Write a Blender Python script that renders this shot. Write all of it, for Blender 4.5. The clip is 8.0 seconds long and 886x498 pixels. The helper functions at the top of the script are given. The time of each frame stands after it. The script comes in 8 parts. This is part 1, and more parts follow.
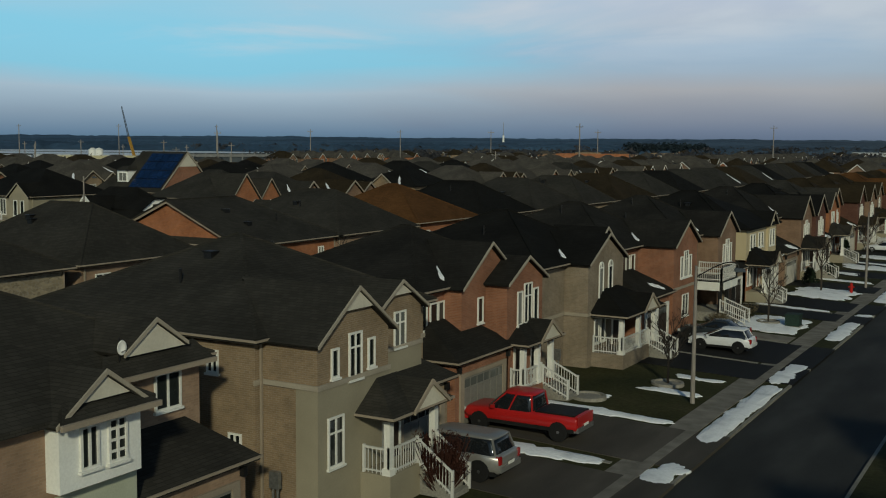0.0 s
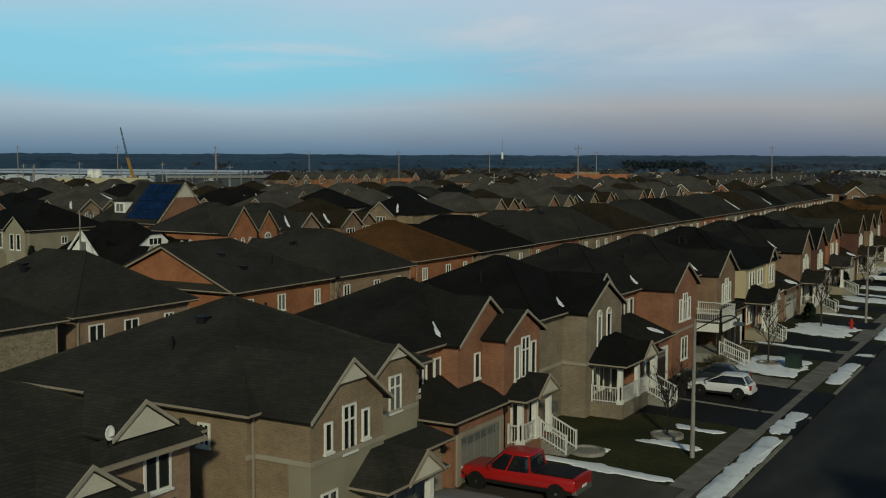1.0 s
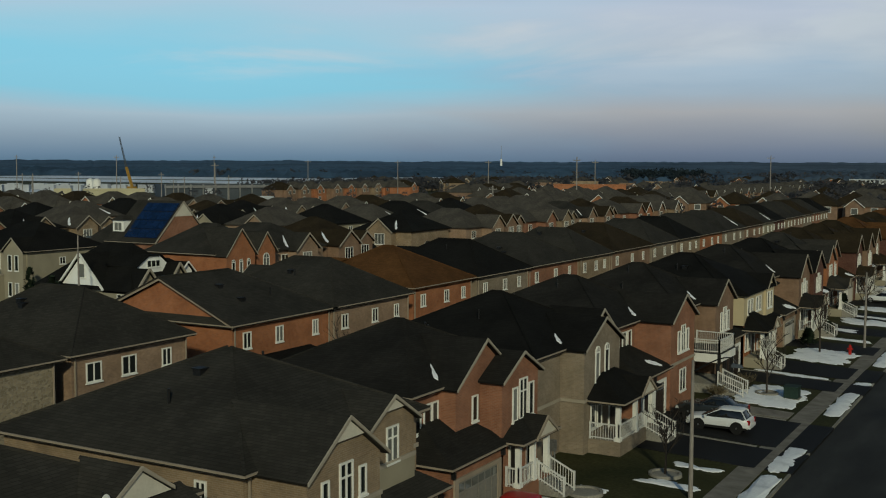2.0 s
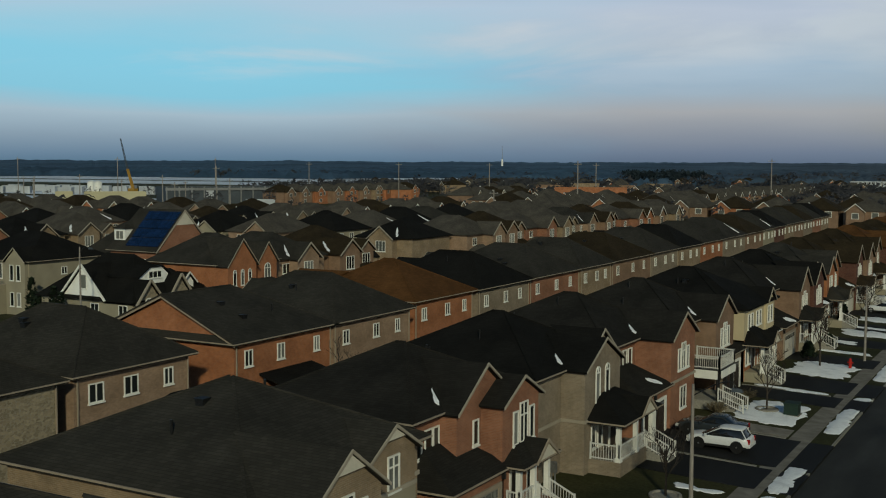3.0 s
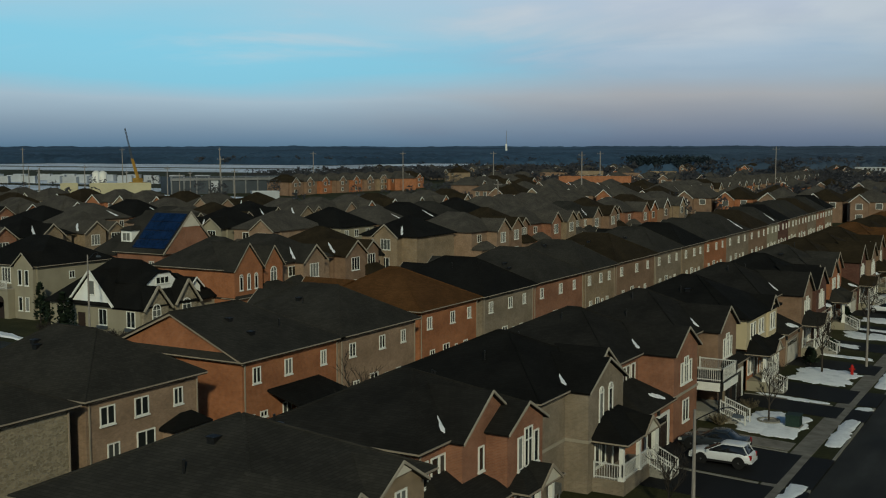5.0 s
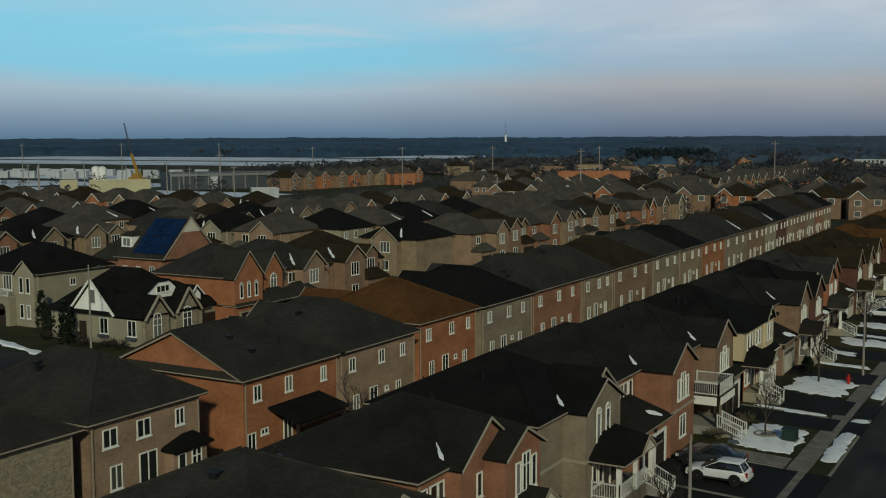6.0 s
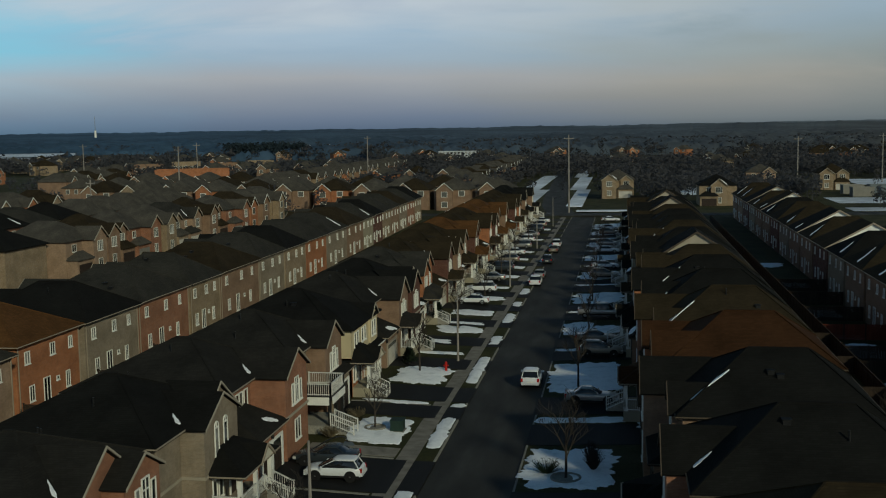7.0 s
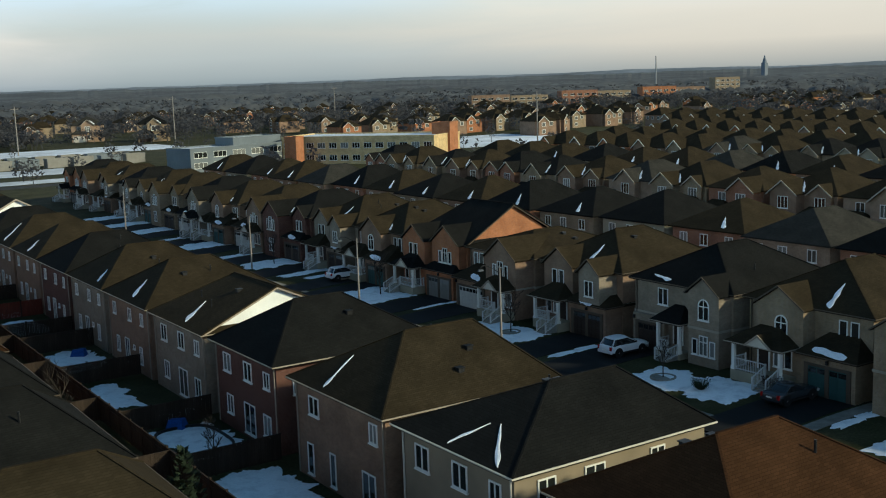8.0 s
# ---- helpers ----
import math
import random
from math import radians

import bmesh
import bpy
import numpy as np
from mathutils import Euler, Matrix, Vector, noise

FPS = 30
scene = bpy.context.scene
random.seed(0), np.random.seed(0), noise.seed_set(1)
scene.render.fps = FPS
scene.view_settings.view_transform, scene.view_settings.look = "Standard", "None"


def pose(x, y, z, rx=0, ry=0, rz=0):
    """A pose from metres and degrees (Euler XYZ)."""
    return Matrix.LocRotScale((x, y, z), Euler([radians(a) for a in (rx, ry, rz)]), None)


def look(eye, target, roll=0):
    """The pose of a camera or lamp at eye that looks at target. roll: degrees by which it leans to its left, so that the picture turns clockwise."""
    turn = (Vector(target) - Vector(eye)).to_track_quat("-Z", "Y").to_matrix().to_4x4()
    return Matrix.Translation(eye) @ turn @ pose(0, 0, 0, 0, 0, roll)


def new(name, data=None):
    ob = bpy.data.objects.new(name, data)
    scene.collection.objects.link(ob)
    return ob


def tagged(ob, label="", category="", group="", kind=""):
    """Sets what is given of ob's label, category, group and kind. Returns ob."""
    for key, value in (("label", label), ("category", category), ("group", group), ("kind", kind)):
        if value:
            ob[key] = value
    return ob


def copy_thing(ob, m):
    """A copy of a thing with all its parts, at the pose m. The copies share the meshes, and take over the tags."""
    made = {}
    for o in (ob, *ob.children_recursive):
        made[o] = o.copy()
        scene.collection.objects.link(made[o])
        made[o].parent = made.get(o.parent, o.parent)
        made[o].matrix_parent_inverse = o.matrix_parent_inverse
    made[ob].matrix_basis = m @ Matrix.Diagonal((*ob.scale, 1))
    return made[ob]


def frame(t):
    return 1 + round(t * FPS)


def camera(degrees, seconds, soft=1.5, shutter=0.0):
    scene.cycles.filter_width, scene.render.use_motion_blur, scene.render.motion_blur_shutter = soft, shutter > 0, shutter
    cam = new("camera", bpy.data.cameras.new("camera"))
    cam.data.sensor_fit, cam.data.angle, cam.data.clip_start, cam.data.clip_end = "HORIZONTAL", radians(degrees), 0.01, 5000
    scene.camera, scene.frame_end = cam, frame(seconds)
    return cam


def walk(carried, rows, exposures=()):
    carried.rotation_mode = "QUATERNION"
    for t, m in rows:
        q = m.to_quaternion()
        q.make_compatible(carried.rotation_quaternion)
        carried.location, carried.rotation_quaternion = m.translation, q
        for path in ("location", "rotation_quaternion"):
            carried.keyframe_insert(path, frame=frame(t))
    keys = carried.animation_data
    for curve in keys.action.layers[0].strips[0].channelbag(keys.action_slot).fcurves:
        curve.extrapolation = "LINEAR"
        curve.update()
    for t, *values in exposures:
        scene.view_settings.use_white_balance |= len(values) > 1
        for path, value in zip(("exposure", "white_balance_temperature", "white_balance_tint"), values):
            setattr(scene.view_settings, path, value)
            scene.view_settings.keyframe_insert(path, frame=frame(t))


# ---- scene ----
cam = camera(44.1, 8.0, soft=1.1)

# ---- camera ----
PATH = [
    (0, (-1.251, 0.424, 13.541), (-2.243, 2.151, 13.35), 0.4),
    (0.5, (-1.378, 0.833, 14.48), (-2.373, 2.56, 14.306), 0.3),
    (1, (-1.46, 1.098, 15.39), (-2.452, 2.827, 15.229), 0.2),
    (1.5, (-1.447, 1.203, 16.254), (-2.443, 2.931, 16.101), 0.1),
    (2, (-1.511, 1.3, 17.172), (-2.502, 3.031, 17.022), 0.2),
    (3.5, (-1.428, 1.111, 18.906), (-2.422, 2.839, 18.755), 0.3),
    (4, (-1.4, 1.035, 19.427), (-2.396, 2.762, 19.266), 0.3),
    (4.5, (-1.311, 0.824, 19.973), (-2.31, 2.549, 19.805), 0.1),
    (6, (-0.896, 0.288, 22.75), (-1.893, 2.011, 22.554), -0.2),
    (6.5, (-0.849, 0.108, 23.582), (-1.845, 1.832, 23.391), -0.2),
    (6.8, (-0.967, -0.197, 23.873), (-1.653, 1.671, 23.674), 0.0),
    (7, (-1.08, -0.451, 23.965), (-1.402, 1.511, 23.751), -0.9),
    (7.2, (-1.109, -0.718, 24.069), (-1.077, 1.268, 23.833), -1.4),
    (7.4, (-1.212, -0.966, 24.236), (-0.832, 0.98, 23.973), -1.8),
    (7.5, (-1.309, -1.019, 24.287), (-0.777, 0.89, 24.014), -2.0),
    (7.7, (-1.352, -1.0, 24.389), (-0.578, 0.822, 24.104), -2.0),
    (8, (-1.318, -1.123, 24.532), (-0.224, 0.524, 24.231), -1.9),
]
walk(cam, [(t, look(eye, target, roll)) for t, eye, target, roll in PATH],
     [(0, -0.02, 6360, -2), (0.7, -0.02, 6480, -3), (2.5, -0.02, 6450, -3), (6.6, -0.02, 6350, -3), (7.0, -0.06, 6350, -4), (7.25, 0.6, 6350, -3), (7.5, 1.05, 6400, -2), (8.0, 1.25, 6420, -1)])

# ---- sky, sun, exposure ----
SUN_DIR = Vector((0.54, -0.76, 0.40)).normalized()      # towards the sun
sun_data = bpy.data.lights.new("sun", "SUN")
sun_data.energy, sun_data.angle, sun_data.color = 1.8, radians(3.0), (1.0, 0.90, 0.69)
sun = new("sun", sun_data)
sun.matrix_world = look(SUN_DIR * 200, (0, 0, 0))


class Nodes:
    """Short hand for building a node tree."""

    def __init__(self, tree):
        self.tree = tree
        tree.nodes.clear()

    def add(self, kind, *links, **values):
        node = self.tree.nodes.new(kind)
        for key, value in values.items():
            node.inputs[key[3:].replace("_", " ")].default_value = value
        for name, source in links:
            self.tree.links.new(source, node.inputs[name])
        return node

    def math(self, op, a, b=0.5, clamp=False):
        node = self.add("ShaderNodeMath")
        node.operation, node.use_clamp = op, clamp
        for i, v in enumerate((a, b)):
            if isinstance(v, (int, float)):
                node.inputs[i].default_value = v
            else:
                self.tree.links.new(v, node.inputs[i])
        return node.outputs[0]

    def ramp(self, source, stops, smooth=False):
        node = self.add("ShaderNodeValToRGB", ("Fac", source))
        node.color_ramp.interpolation = "EASE" if smooth else "LINEAR"
        el = node.color_ramp.elements
        while len(el) < len(stops):
            el.new(0.5)
        for e, (p, c) in zip(el, stops):
            e.position, e.color = p, (*c, 1)
        return node.outputs[0]

    def mix(self, fac, a, b, blend="MIX"):
        node = self.add("ShaderNodeMix")
        node.data_type, node.blend_type = "RGBA", blend
        for i, v in ((0, fac), (6, a), (7, b)):
            if isinstance(v, (int, float)):
                node.inputs[i].default_value = v
            elif isinstance(v, tuple):
                node.inputs[i].default_value = (*v, 1)
            else:
                self.tree.links.new(v, node.inputs[i])
        return node.outputs[2]


world = bpy.data.worlds.new("sky")
scene.world = world
world.use_nodes = True
w = Nodes(world.node_tree)
sky = w.add("ShaderNodeTexSky")
sky.sky_type, sky.sun_disc = "NISHITA", False
sky.sun_elevation, sky.sun_rotation = math.asin(SUN_DIR.z), math.atan2(SUN_DIR.x, SUN_DIR.y)
sky.altitude, sky.air_density, sky.dust_density, sky.ozone_density = 200, 1.0, 1.6, 2.0
way = w.add("ShaderNodeTexCoord").outputs["Generated"]
parts_of = w.add("ShaderNodeSeparateXYZ", ("Vector", way))
height = w.math("MAXIMUM", parts_of.outputs["Z"], 0.0)
# the low sky by height at four bearings, its bands bent by slow noise; streaky cloud over them; the open sky stands above
clear = w.mix(1.0, sky.outputs["Color"], (0.026, 0.040, 0.052), "MULTIPLY")
stretch = w.add("ShaderNodeMapping", ("Vector", way), in_Scale=(2.2, 2.2, 13.0), in_Location=(0.9, 0.35, 0.2))
cloud = w.add("ShaderNodeTexNoise", ("Vector", stretch.outputs[0]), in_Scale=1.7, in_Detail=7.0, in_Roughness=0.55, in_Distortion=0.5)
wisps = w.add("ShaderNodeTexNoise", ("Vector", stretch.outputs[0]), in_Scale=0.9, in_Detail=5.0, in_Roughness=0.5)
bent = w.math("ADD", height, w.math("MULTIPLY", w.math("SUBTRACT", wisps.outputs[0], 0.5), w.math("MULTIPLY", height, 0.9)))
level = w.math("MULTIPLY", bent, 5.0)
far_west = w.ramp(level, [(0.0, (0.095, 0.165, 0.255)), (0.05, (0.155, 0.225, 0.335)), (0.13, (0.26, 0.325, 0.43)), (0.25, (0.40, 0.485, 0.60)), (0.36, (0.27, 0.56, 0.75)), (0.50, (0.275, 0.585, 0.79)), (0.62, (0.38, 0.58, 0.75)), (0.75, (0.46, 0.57, 0.74)), (1.0, (0.30, 0.42, 0.62))])
north_west = w.ramp(level, [(0.0, (0.10, 0.135, 0.215)), (0.06, (0.165, 0.195, 0.285)), (0.14, (0.275, 0.285, 0.355)), (0.24, (0.40, 0.385, 0.43)), (0.33, (0.36, 0.425, 0.54)), (0.44, (0.335, 0.445, 0.61)), (0.56, (0.47, 0.505, 0.62)), (0.75, (0.51, 0.54, 0.68)), (1.0, (0.34, 0.42, 0.60))])
north = w.ramp(level, [(0.0, (0.115, 0.135, 0.165)), (0.05, (0.19, 0.20, 0.225)), (0.12, (0.265, 0.255, 0.265)), (0.22, (0.365, 0.33, 0.318)), (0.33, (0.33, 0.35, 0.375)), (0.5, (0.29, 0.34, 0.40)), (1.0, (0.28, 0.33, 0.40))])
east_low = w.ramp(level, [(0.0, (0.135, 0.145, 0.155)), (0.05, (0.20, 0.193, 0.19)), (0.15, (0.315, 0.28, 0.255)), (0.35, (0.36, 0.325, 0.30)), (0.7, (0.32, 0.33, 0.34)), (1.0, (0.26, 0.30, 0.34))])
bearing = w.math("ADD", parts_of.outputs["X"], w.math("MULTIPLY", w.math("SUBTRACT", cloud.outputs[0], 0.5), 0.35))
share = lambda a, b: w.ramp(w.math("ADD", w.math("MULTIPLY", bearing, 0.5), 0.5), [(0.5 + a / 2, (0, 0, 0)), (0.5 + b / 2, (1, 1, 1))], True)
low = w.mix(share(-0.62, -0.28), far_west, north_west)
low = w.mix(share(-0.22, 0.12), low, north)
north_east = w.ramp(level, [(0.0, (0.11, 0.13, 0.15)), (0.05, (0.165, 0.18, 0.195)), (0.12, (0.215, 0.225, 0.235)), (0.22, (0.255, 0.255, 0.255)), (0.35, (0.245, 0.28, 0.295)), (0.5, (0.235, 0.29, 0.325)), (1.0, (0.24, 0.29, 0.34))])
low = w.mix(share(0.08, 0.32), low, north_east)
low = w.mix(share(0.42, 0.78), low, east_low)
lean = w.math("ADD", w.math("MULTIPLY", parts_of.outputs["X"], 0.22), 0.03)
mask = w.ramp(w.math("ADD", cloud.outputs[0], lean), [(0.42, (0, 0, 0)), (0.62, (1, 1, 1))], True)
over = w.ramp(height, [(0.05, (0, 0, 0)), (0.11, (1, 1, 1))], True)
cloud_colour = w.mix(w.ramp(wisps.outputs[0], [(0.40, (0, 0, 0)), (0.58, (1, 1, 1))], True), (0.40, 0.48, 0.63), w.mix(share(-0.1, 0.4), (0.60, 0.615, 0.70), (0.46, 0.42, 0.385)))
streaked = w.mix(w.math("MULTIPLY", w.math("MULTIPLY", mask, over), 0.6), low, cloud_colour)
dome = w.ramp(height, [(0.17, (0, 0, 0)), (0.45, (1, 1, 1))], True)
seen_sky = w.mix(dome, streaked, w.mix(0.35, clear, (0.026, 0.060, 0.084)))
w.add("ShaderNodeOutputWorld", ("Surface", w.add("ShaderNodeBackground", ("Color", seen_sky), in_Strength=1.0).outputs[0]))

# ---- materials ----
def material(name, build, rough=0.8, metal=0.0, spec=0.12, thin=False):
    """A Principled material; build(n) returns the colour socket or tuple and, if wanted, a height socket for bump."""
    m = bpy.data.materials.new(name)
    m.use_nodes = True
    n = Nodes(m.node_tree)
    out = build(n)
    colour, bump, depth = (tuple(out) + (None, 0.02))[:3] if isinstance(out, list) else (out, None, 0.02)
    p = n.add("ShaderNodeBsdfPrincipled", in_Roughness=rough, in_Metallic=metal)
    p.inputs["Specular IOR Level"].default_value = spec
    if isinstance(colour, tuple):
        p.inputs["Base Color"].default_value = (*colour, 1)
    else:
        n.tree.links.new(colour, p.inputs["Base Color"])
    if bump is not None:
        b = n.add("ShaderNodeBump", ("Height", bump), in_Distance=depth, in_Strength=0.7)
        n.tree.links.new(b.outputs[0], p.inputs["Normal"])
    shaded = p.outputs[0]
    if thin:      # light comes through bare twigs from both sides
        through_twigs = n.add("ShaderNodeBsdfTranslucent", ("Color", colour))
        both = n.add("ShaderNodeMixShader", in_Fac=0.5)
        n.tree.links.new(p.outputs[0], both.inputs[1])
        n.tree.links.new(through_twigs.outputs[0], both.inputs[2])
        shaded = both.outputs[0]
    n.add("ShaderNodeOutputMaterial", ("Surface", shaded))
    return m


def local(n, scale=(1, 1, 1)):
    return n.add("ShaderNodeMapping", ("Vector", n.add("ShaderNodeTexCoord").outputs["Object"]), in_Scale=scale).outputs[0]


def tone(c, k):
    return tuple(min(1.0, v * k) for v in c)


def mottled(c, spread=0.25, big=0.35, small=9.0, stretch=(1, 1, 1), bump=0.01, grain=0.6):
    """Colour with variation at two scales."""
    def build(n):
        v = local(n, stretch)
        a = n.add("ShaderNodeTexNoise", ("Vector", v), in_Scale=big, in_Detail=4.0).outputs[0]
        b = n.add("ShaderNodeTexNoise", ("Vector", v), in_Scale=small, in_Detail=5.0).outputs[0]
        base = n.ramp(a, [(0.3, tone(c, 1 - spread)), (0.7, tone(c, 1 + spread))])
        return [n.mix(grain, base, n.ramp(b, [(0.25, (0.45, 0.45, 0.45)), (0.75, (1.35, 1.35, 1.35))]), "MULTIPLY"), b, bump]
    return build


def brickwork(c, mortar=(0.34, 0.30, 0.25), size=(0.23, 0.078), spread=0.10):
    """Running-bond brick at real size, with mixed firing and weather stains."""
    def build(n):
        s = n.add("ShaderNodeSeparateXYZ", ("Vector", n.add("ShaderNodeTexCoord").outputs["Object"]))
        along = n.math("ADD", s.outputs["X"], s.outputs["Y"])
        v = n.add("ShaderNodeCombineXYZ", ("X", along), ("Y", s.outputs["Z"])).outputs[0]
        b = n.add("ShaderNodeTexBrick", ("Vector", v), in_Scale=1.0, in_Mortar_Size=0.009, in_Brick_Width=size[0], in_Row_Height=size[1], in_Bias=0.0)
        b.inputs["Color1"].default_value = (*tone(c, 1 - spread), 1)
        b.inputs["Color2"].default_value = (*tone(c, 1 + spread), 1)
        b.inputs["Mortar"].default_value = (*[0.5 * p + 0.5 * q for p, q in zip(mortar, c)], 1)
        stain = n.add("ShaderNodeTexNoise", ("Vector", v), in_Scale=0.55, in_Detail=5.0).outputs[0]
        patch = n.add("ShaderNodeTexNoise", ("Vector", v), in_Scale=3.2, in_Detail=3.0).outputs[0]
        both = n.mix(0.7, b.outputs["Color"], n.ramp(stain, [(0.3, (0.68, 0.66, 0.64)), (0.7, (1.2, 1.2, 1.2))]), "MULTIPLY")
        return [n.mix(0.5, both, n.ramp(patch, [(0.3, (0.8, 0.8, 0.82)), (0.7, (1.18, 1.16, 1.14))]), "MULTIPLY"), b.outputs["Fac"], -0.01]
    return build


def rubble(c):
    """Irregular stone facing."""
    def build(n):
        s = n.add("ShaderNodeSeparateXYZ", ("Vector", n.add("ShaderNodeTexCoord").outputs["Object"]))
        v = n.add("ShaderNodeCombineXYZ", ("X", n.math("ADD", s.outputs["X"], s.outputs["Y"])), ("Y", n.math("MULTIPLY", s.outputs["Z"], 1.8))).outputs[0]
        cell = n.add("ShaderNodeTexVoronoi", ("Vector", v), in_Scale=4.4, in_Randomness=0.9)
        gap = n.add("ShaderNodeTexVoronoi", ("Vector", v))
        gap.feature = "DISTANCE_TO_EDGE"
        gap.inputs["Scale"].default_value, gap.inputs["Randomness"].default_value = 4.4, 0.9
        edge = gap.outputs["Distance"]
        grey = n.add("ShaderNodeSeparateColor", ("Color", cell.outputs["Color"])).outputs[0]
        col = n.ramp(grey, [(0.0, tone(c, 0.72)), (0.5, c), (1.0, tone(c, 1.3))])
        return [n.mix(n.ramp(edge, [(0.02, (1, 1, 1)), (0.06, (0, 0, 0))]), col, (0.27, 0.24, 0.19)), edge, 0.03]
    return build


def shingles(c):
    """Asphalt shingles: courses, tabs of mixed tone, streaks of weather."""
    def build(n):
        s = n.add("ShaderNodeSeparateXYZ", ("Vector", n.add("ShaderNodeTexCoord").outputs["Object"]))
        along = n.math("ADD", s.outputs["X"], s.outputs["Y"])
        v = n.add("ShaderNodeCombineXYZ", ("X", along), ("Y", n.math("MULTIPLY", s.outputs["Z"], 2.0))).outputs[0]
        b = n.add("ShaderNodeTexBrick", ("Vector", v), in_Scale=1.0, in_Mortar_Size=0.012, in_Brick_Width=0.34, in_Row_Height=0.15, in_Bias=-0.1)
        b.inputs["Color1"].default_value = (*tone(c, 0.88), 1)
        b.inputs["Color2"].default_value = (*tone(c, 1.14), 1)
        b.inputs["Mortar"].default_value = (*tone(c, 0.7), 1)
        stain = n.add("ShaderNodeTexNoise", ("Vector", local(n, (0.5, 0.5, 0.25))), in_Scale=0.9, in_Detail=4.0).outputs[0]
        col = n.mix(0.75, b.outputs["Color"], n.ramp(stain, [(0.3, (0.7, 0.7, 0.7)), (0.7, (1.3, 1.28, 1.25))]), "MULTIPLY")
        return [col, b.outputs["Fac"], -0.012]
    return build


def ground_cover(n):
    """Wintry turf: olive and straw with bare patches, thin far snow fields."""
    v = local(n)
    a = n.add("ShaderNodeTexNoise", ("Vector", v), in_Scale=0.16, in_Detail=6.0, in_Roughness=0.6).outputs[0]
    b = n.add("ShaderNodeTexNoise", ("Vector", v), in_Scale=5.0, in_Detail=6.0).outputs[0]
    turf = n.ramp(a, [(0.3, (0.022, 0.025, 0.009)), (0.5, (0.038, 0.038, 0.014)), (0.7, (0.066, 0.056, 0.028))])
    return [n.mix(0.6, turf, n.ramp(b, [(0.3, (0.5, 0.5, 0.5)), (0.7, (1.4, 1.4, 1.4))]), "MULTIPLY"), b, 0.03]


def tarmac(c):
    def build(n):
        v = local(n, (1, 0.25, 1))
        a = n.add("ShaderNodeTexNoise", ("Vector", v), in_Scale=0.5, in_Detail=5.0).outputs[0]
        b = n.add("ShaderNodeTexNoise", ("Vector", local(n)), in_Scale=30.0, in_Detail=3.0).outputs[0]
        wet = n.ramp(a, [(0.3, tone(c, 0.65)), (0.55, c), (0.75, tone(c, 1.5))])
        return [n.mix(0.5, wet, n.ramp(b, [(0.2, (0.6, 0.6, 0.6)), (0.8, (1.3, 1.3, 1.3))]), "MULTIPLY"), b, 0.004]
    return build


def slabs(n):
    """Concrete pavement, cut into bays every 1.5 m."""
    v = local(n)
    s = n.add("ShaderNodeSeparateXYZ", ("Vector", v))
    bay = n.math("FRACT", n.math("DIVIDE", s.outputs["Y"], 1.5))
    joint = n.ramp(bay, [(0.0, (0.72, 0.72, 0.72)), (0.025, (1, 1, 1))])
    a = n.add("ShaderNodeTexNoise", ("Vector", v), in_Scale=1.3, in_Detail=6.0).outputs[0]
    return [n.mix(1.0, n.ramp(a, [(0.3, (0.145, 0.132, 0.112)), (0.7, (0.245, 0.225, 0.19))]), joint, "MULTIPLY"), a, 0.01]


def snow_crust(n):
    v = local(n)
    a = n.add("ShaderNodeTexNoise", ("Vector", v), in_Scale=1.1, in_Detail=6.0).outputs[0]
    b = n.add("ShaderNodeTexNoise", ("Vector", v), in_Scale=7.0, in_Detail=4.0).outputs[0]
    return [n.mix(0.35, n.ramp(a, [(0.25, (0.68, 0.69, 0.71)), (0.5, (0.90, 0.91, 0.92))]), n.ramp(b, [(0.3, (0.75, 0.75, 0.75)), (0.6, (1, 1, 1))]), "MULTIPLY"), b, 0.06]


def pane_look(n):
    """Dark rooms behind most panes, drawn blinds behind some."""
    r = n.add("ShaderNodeObjectInfo").outputs["Random"]
    return n.ramp(r, [(0.0, (0.008, 0.010, 0.010)), (0.62, (0.022, 0.026, 0.025)), (0.72, (0.10, 0.105, 0.095)), (1.0, (0.22, 0.22, 0.20))])


def hazed_canopy(n):
    """Leafless woods far off, distance haze put into their colour: dark blue-grey in the west, warmer grey in the east,
    in large patches.
    """
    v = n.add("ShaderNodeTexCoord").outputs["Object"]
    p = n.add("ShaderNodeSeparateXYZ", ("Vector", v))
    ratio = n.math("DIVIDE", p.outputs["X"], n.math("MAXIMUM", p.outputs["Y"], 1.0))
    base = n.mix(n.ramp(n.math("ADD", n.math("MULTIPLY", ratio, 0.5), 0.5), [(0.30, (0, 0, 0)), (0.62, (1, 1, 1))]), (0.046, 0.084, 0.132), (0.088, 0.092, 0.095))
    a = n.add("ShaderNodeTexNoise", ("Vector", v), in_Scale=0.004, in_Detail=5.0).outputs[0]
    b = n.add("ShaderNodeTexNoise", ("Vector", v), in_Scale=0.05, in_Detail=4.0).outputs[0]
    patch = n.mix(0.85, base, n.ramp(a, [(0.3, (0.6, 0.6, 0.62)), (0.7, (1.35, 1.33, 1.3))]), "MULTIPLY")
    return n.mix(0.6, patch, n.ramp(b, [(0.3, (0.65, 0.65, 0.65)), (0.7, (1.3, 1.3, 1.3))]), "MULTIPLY")


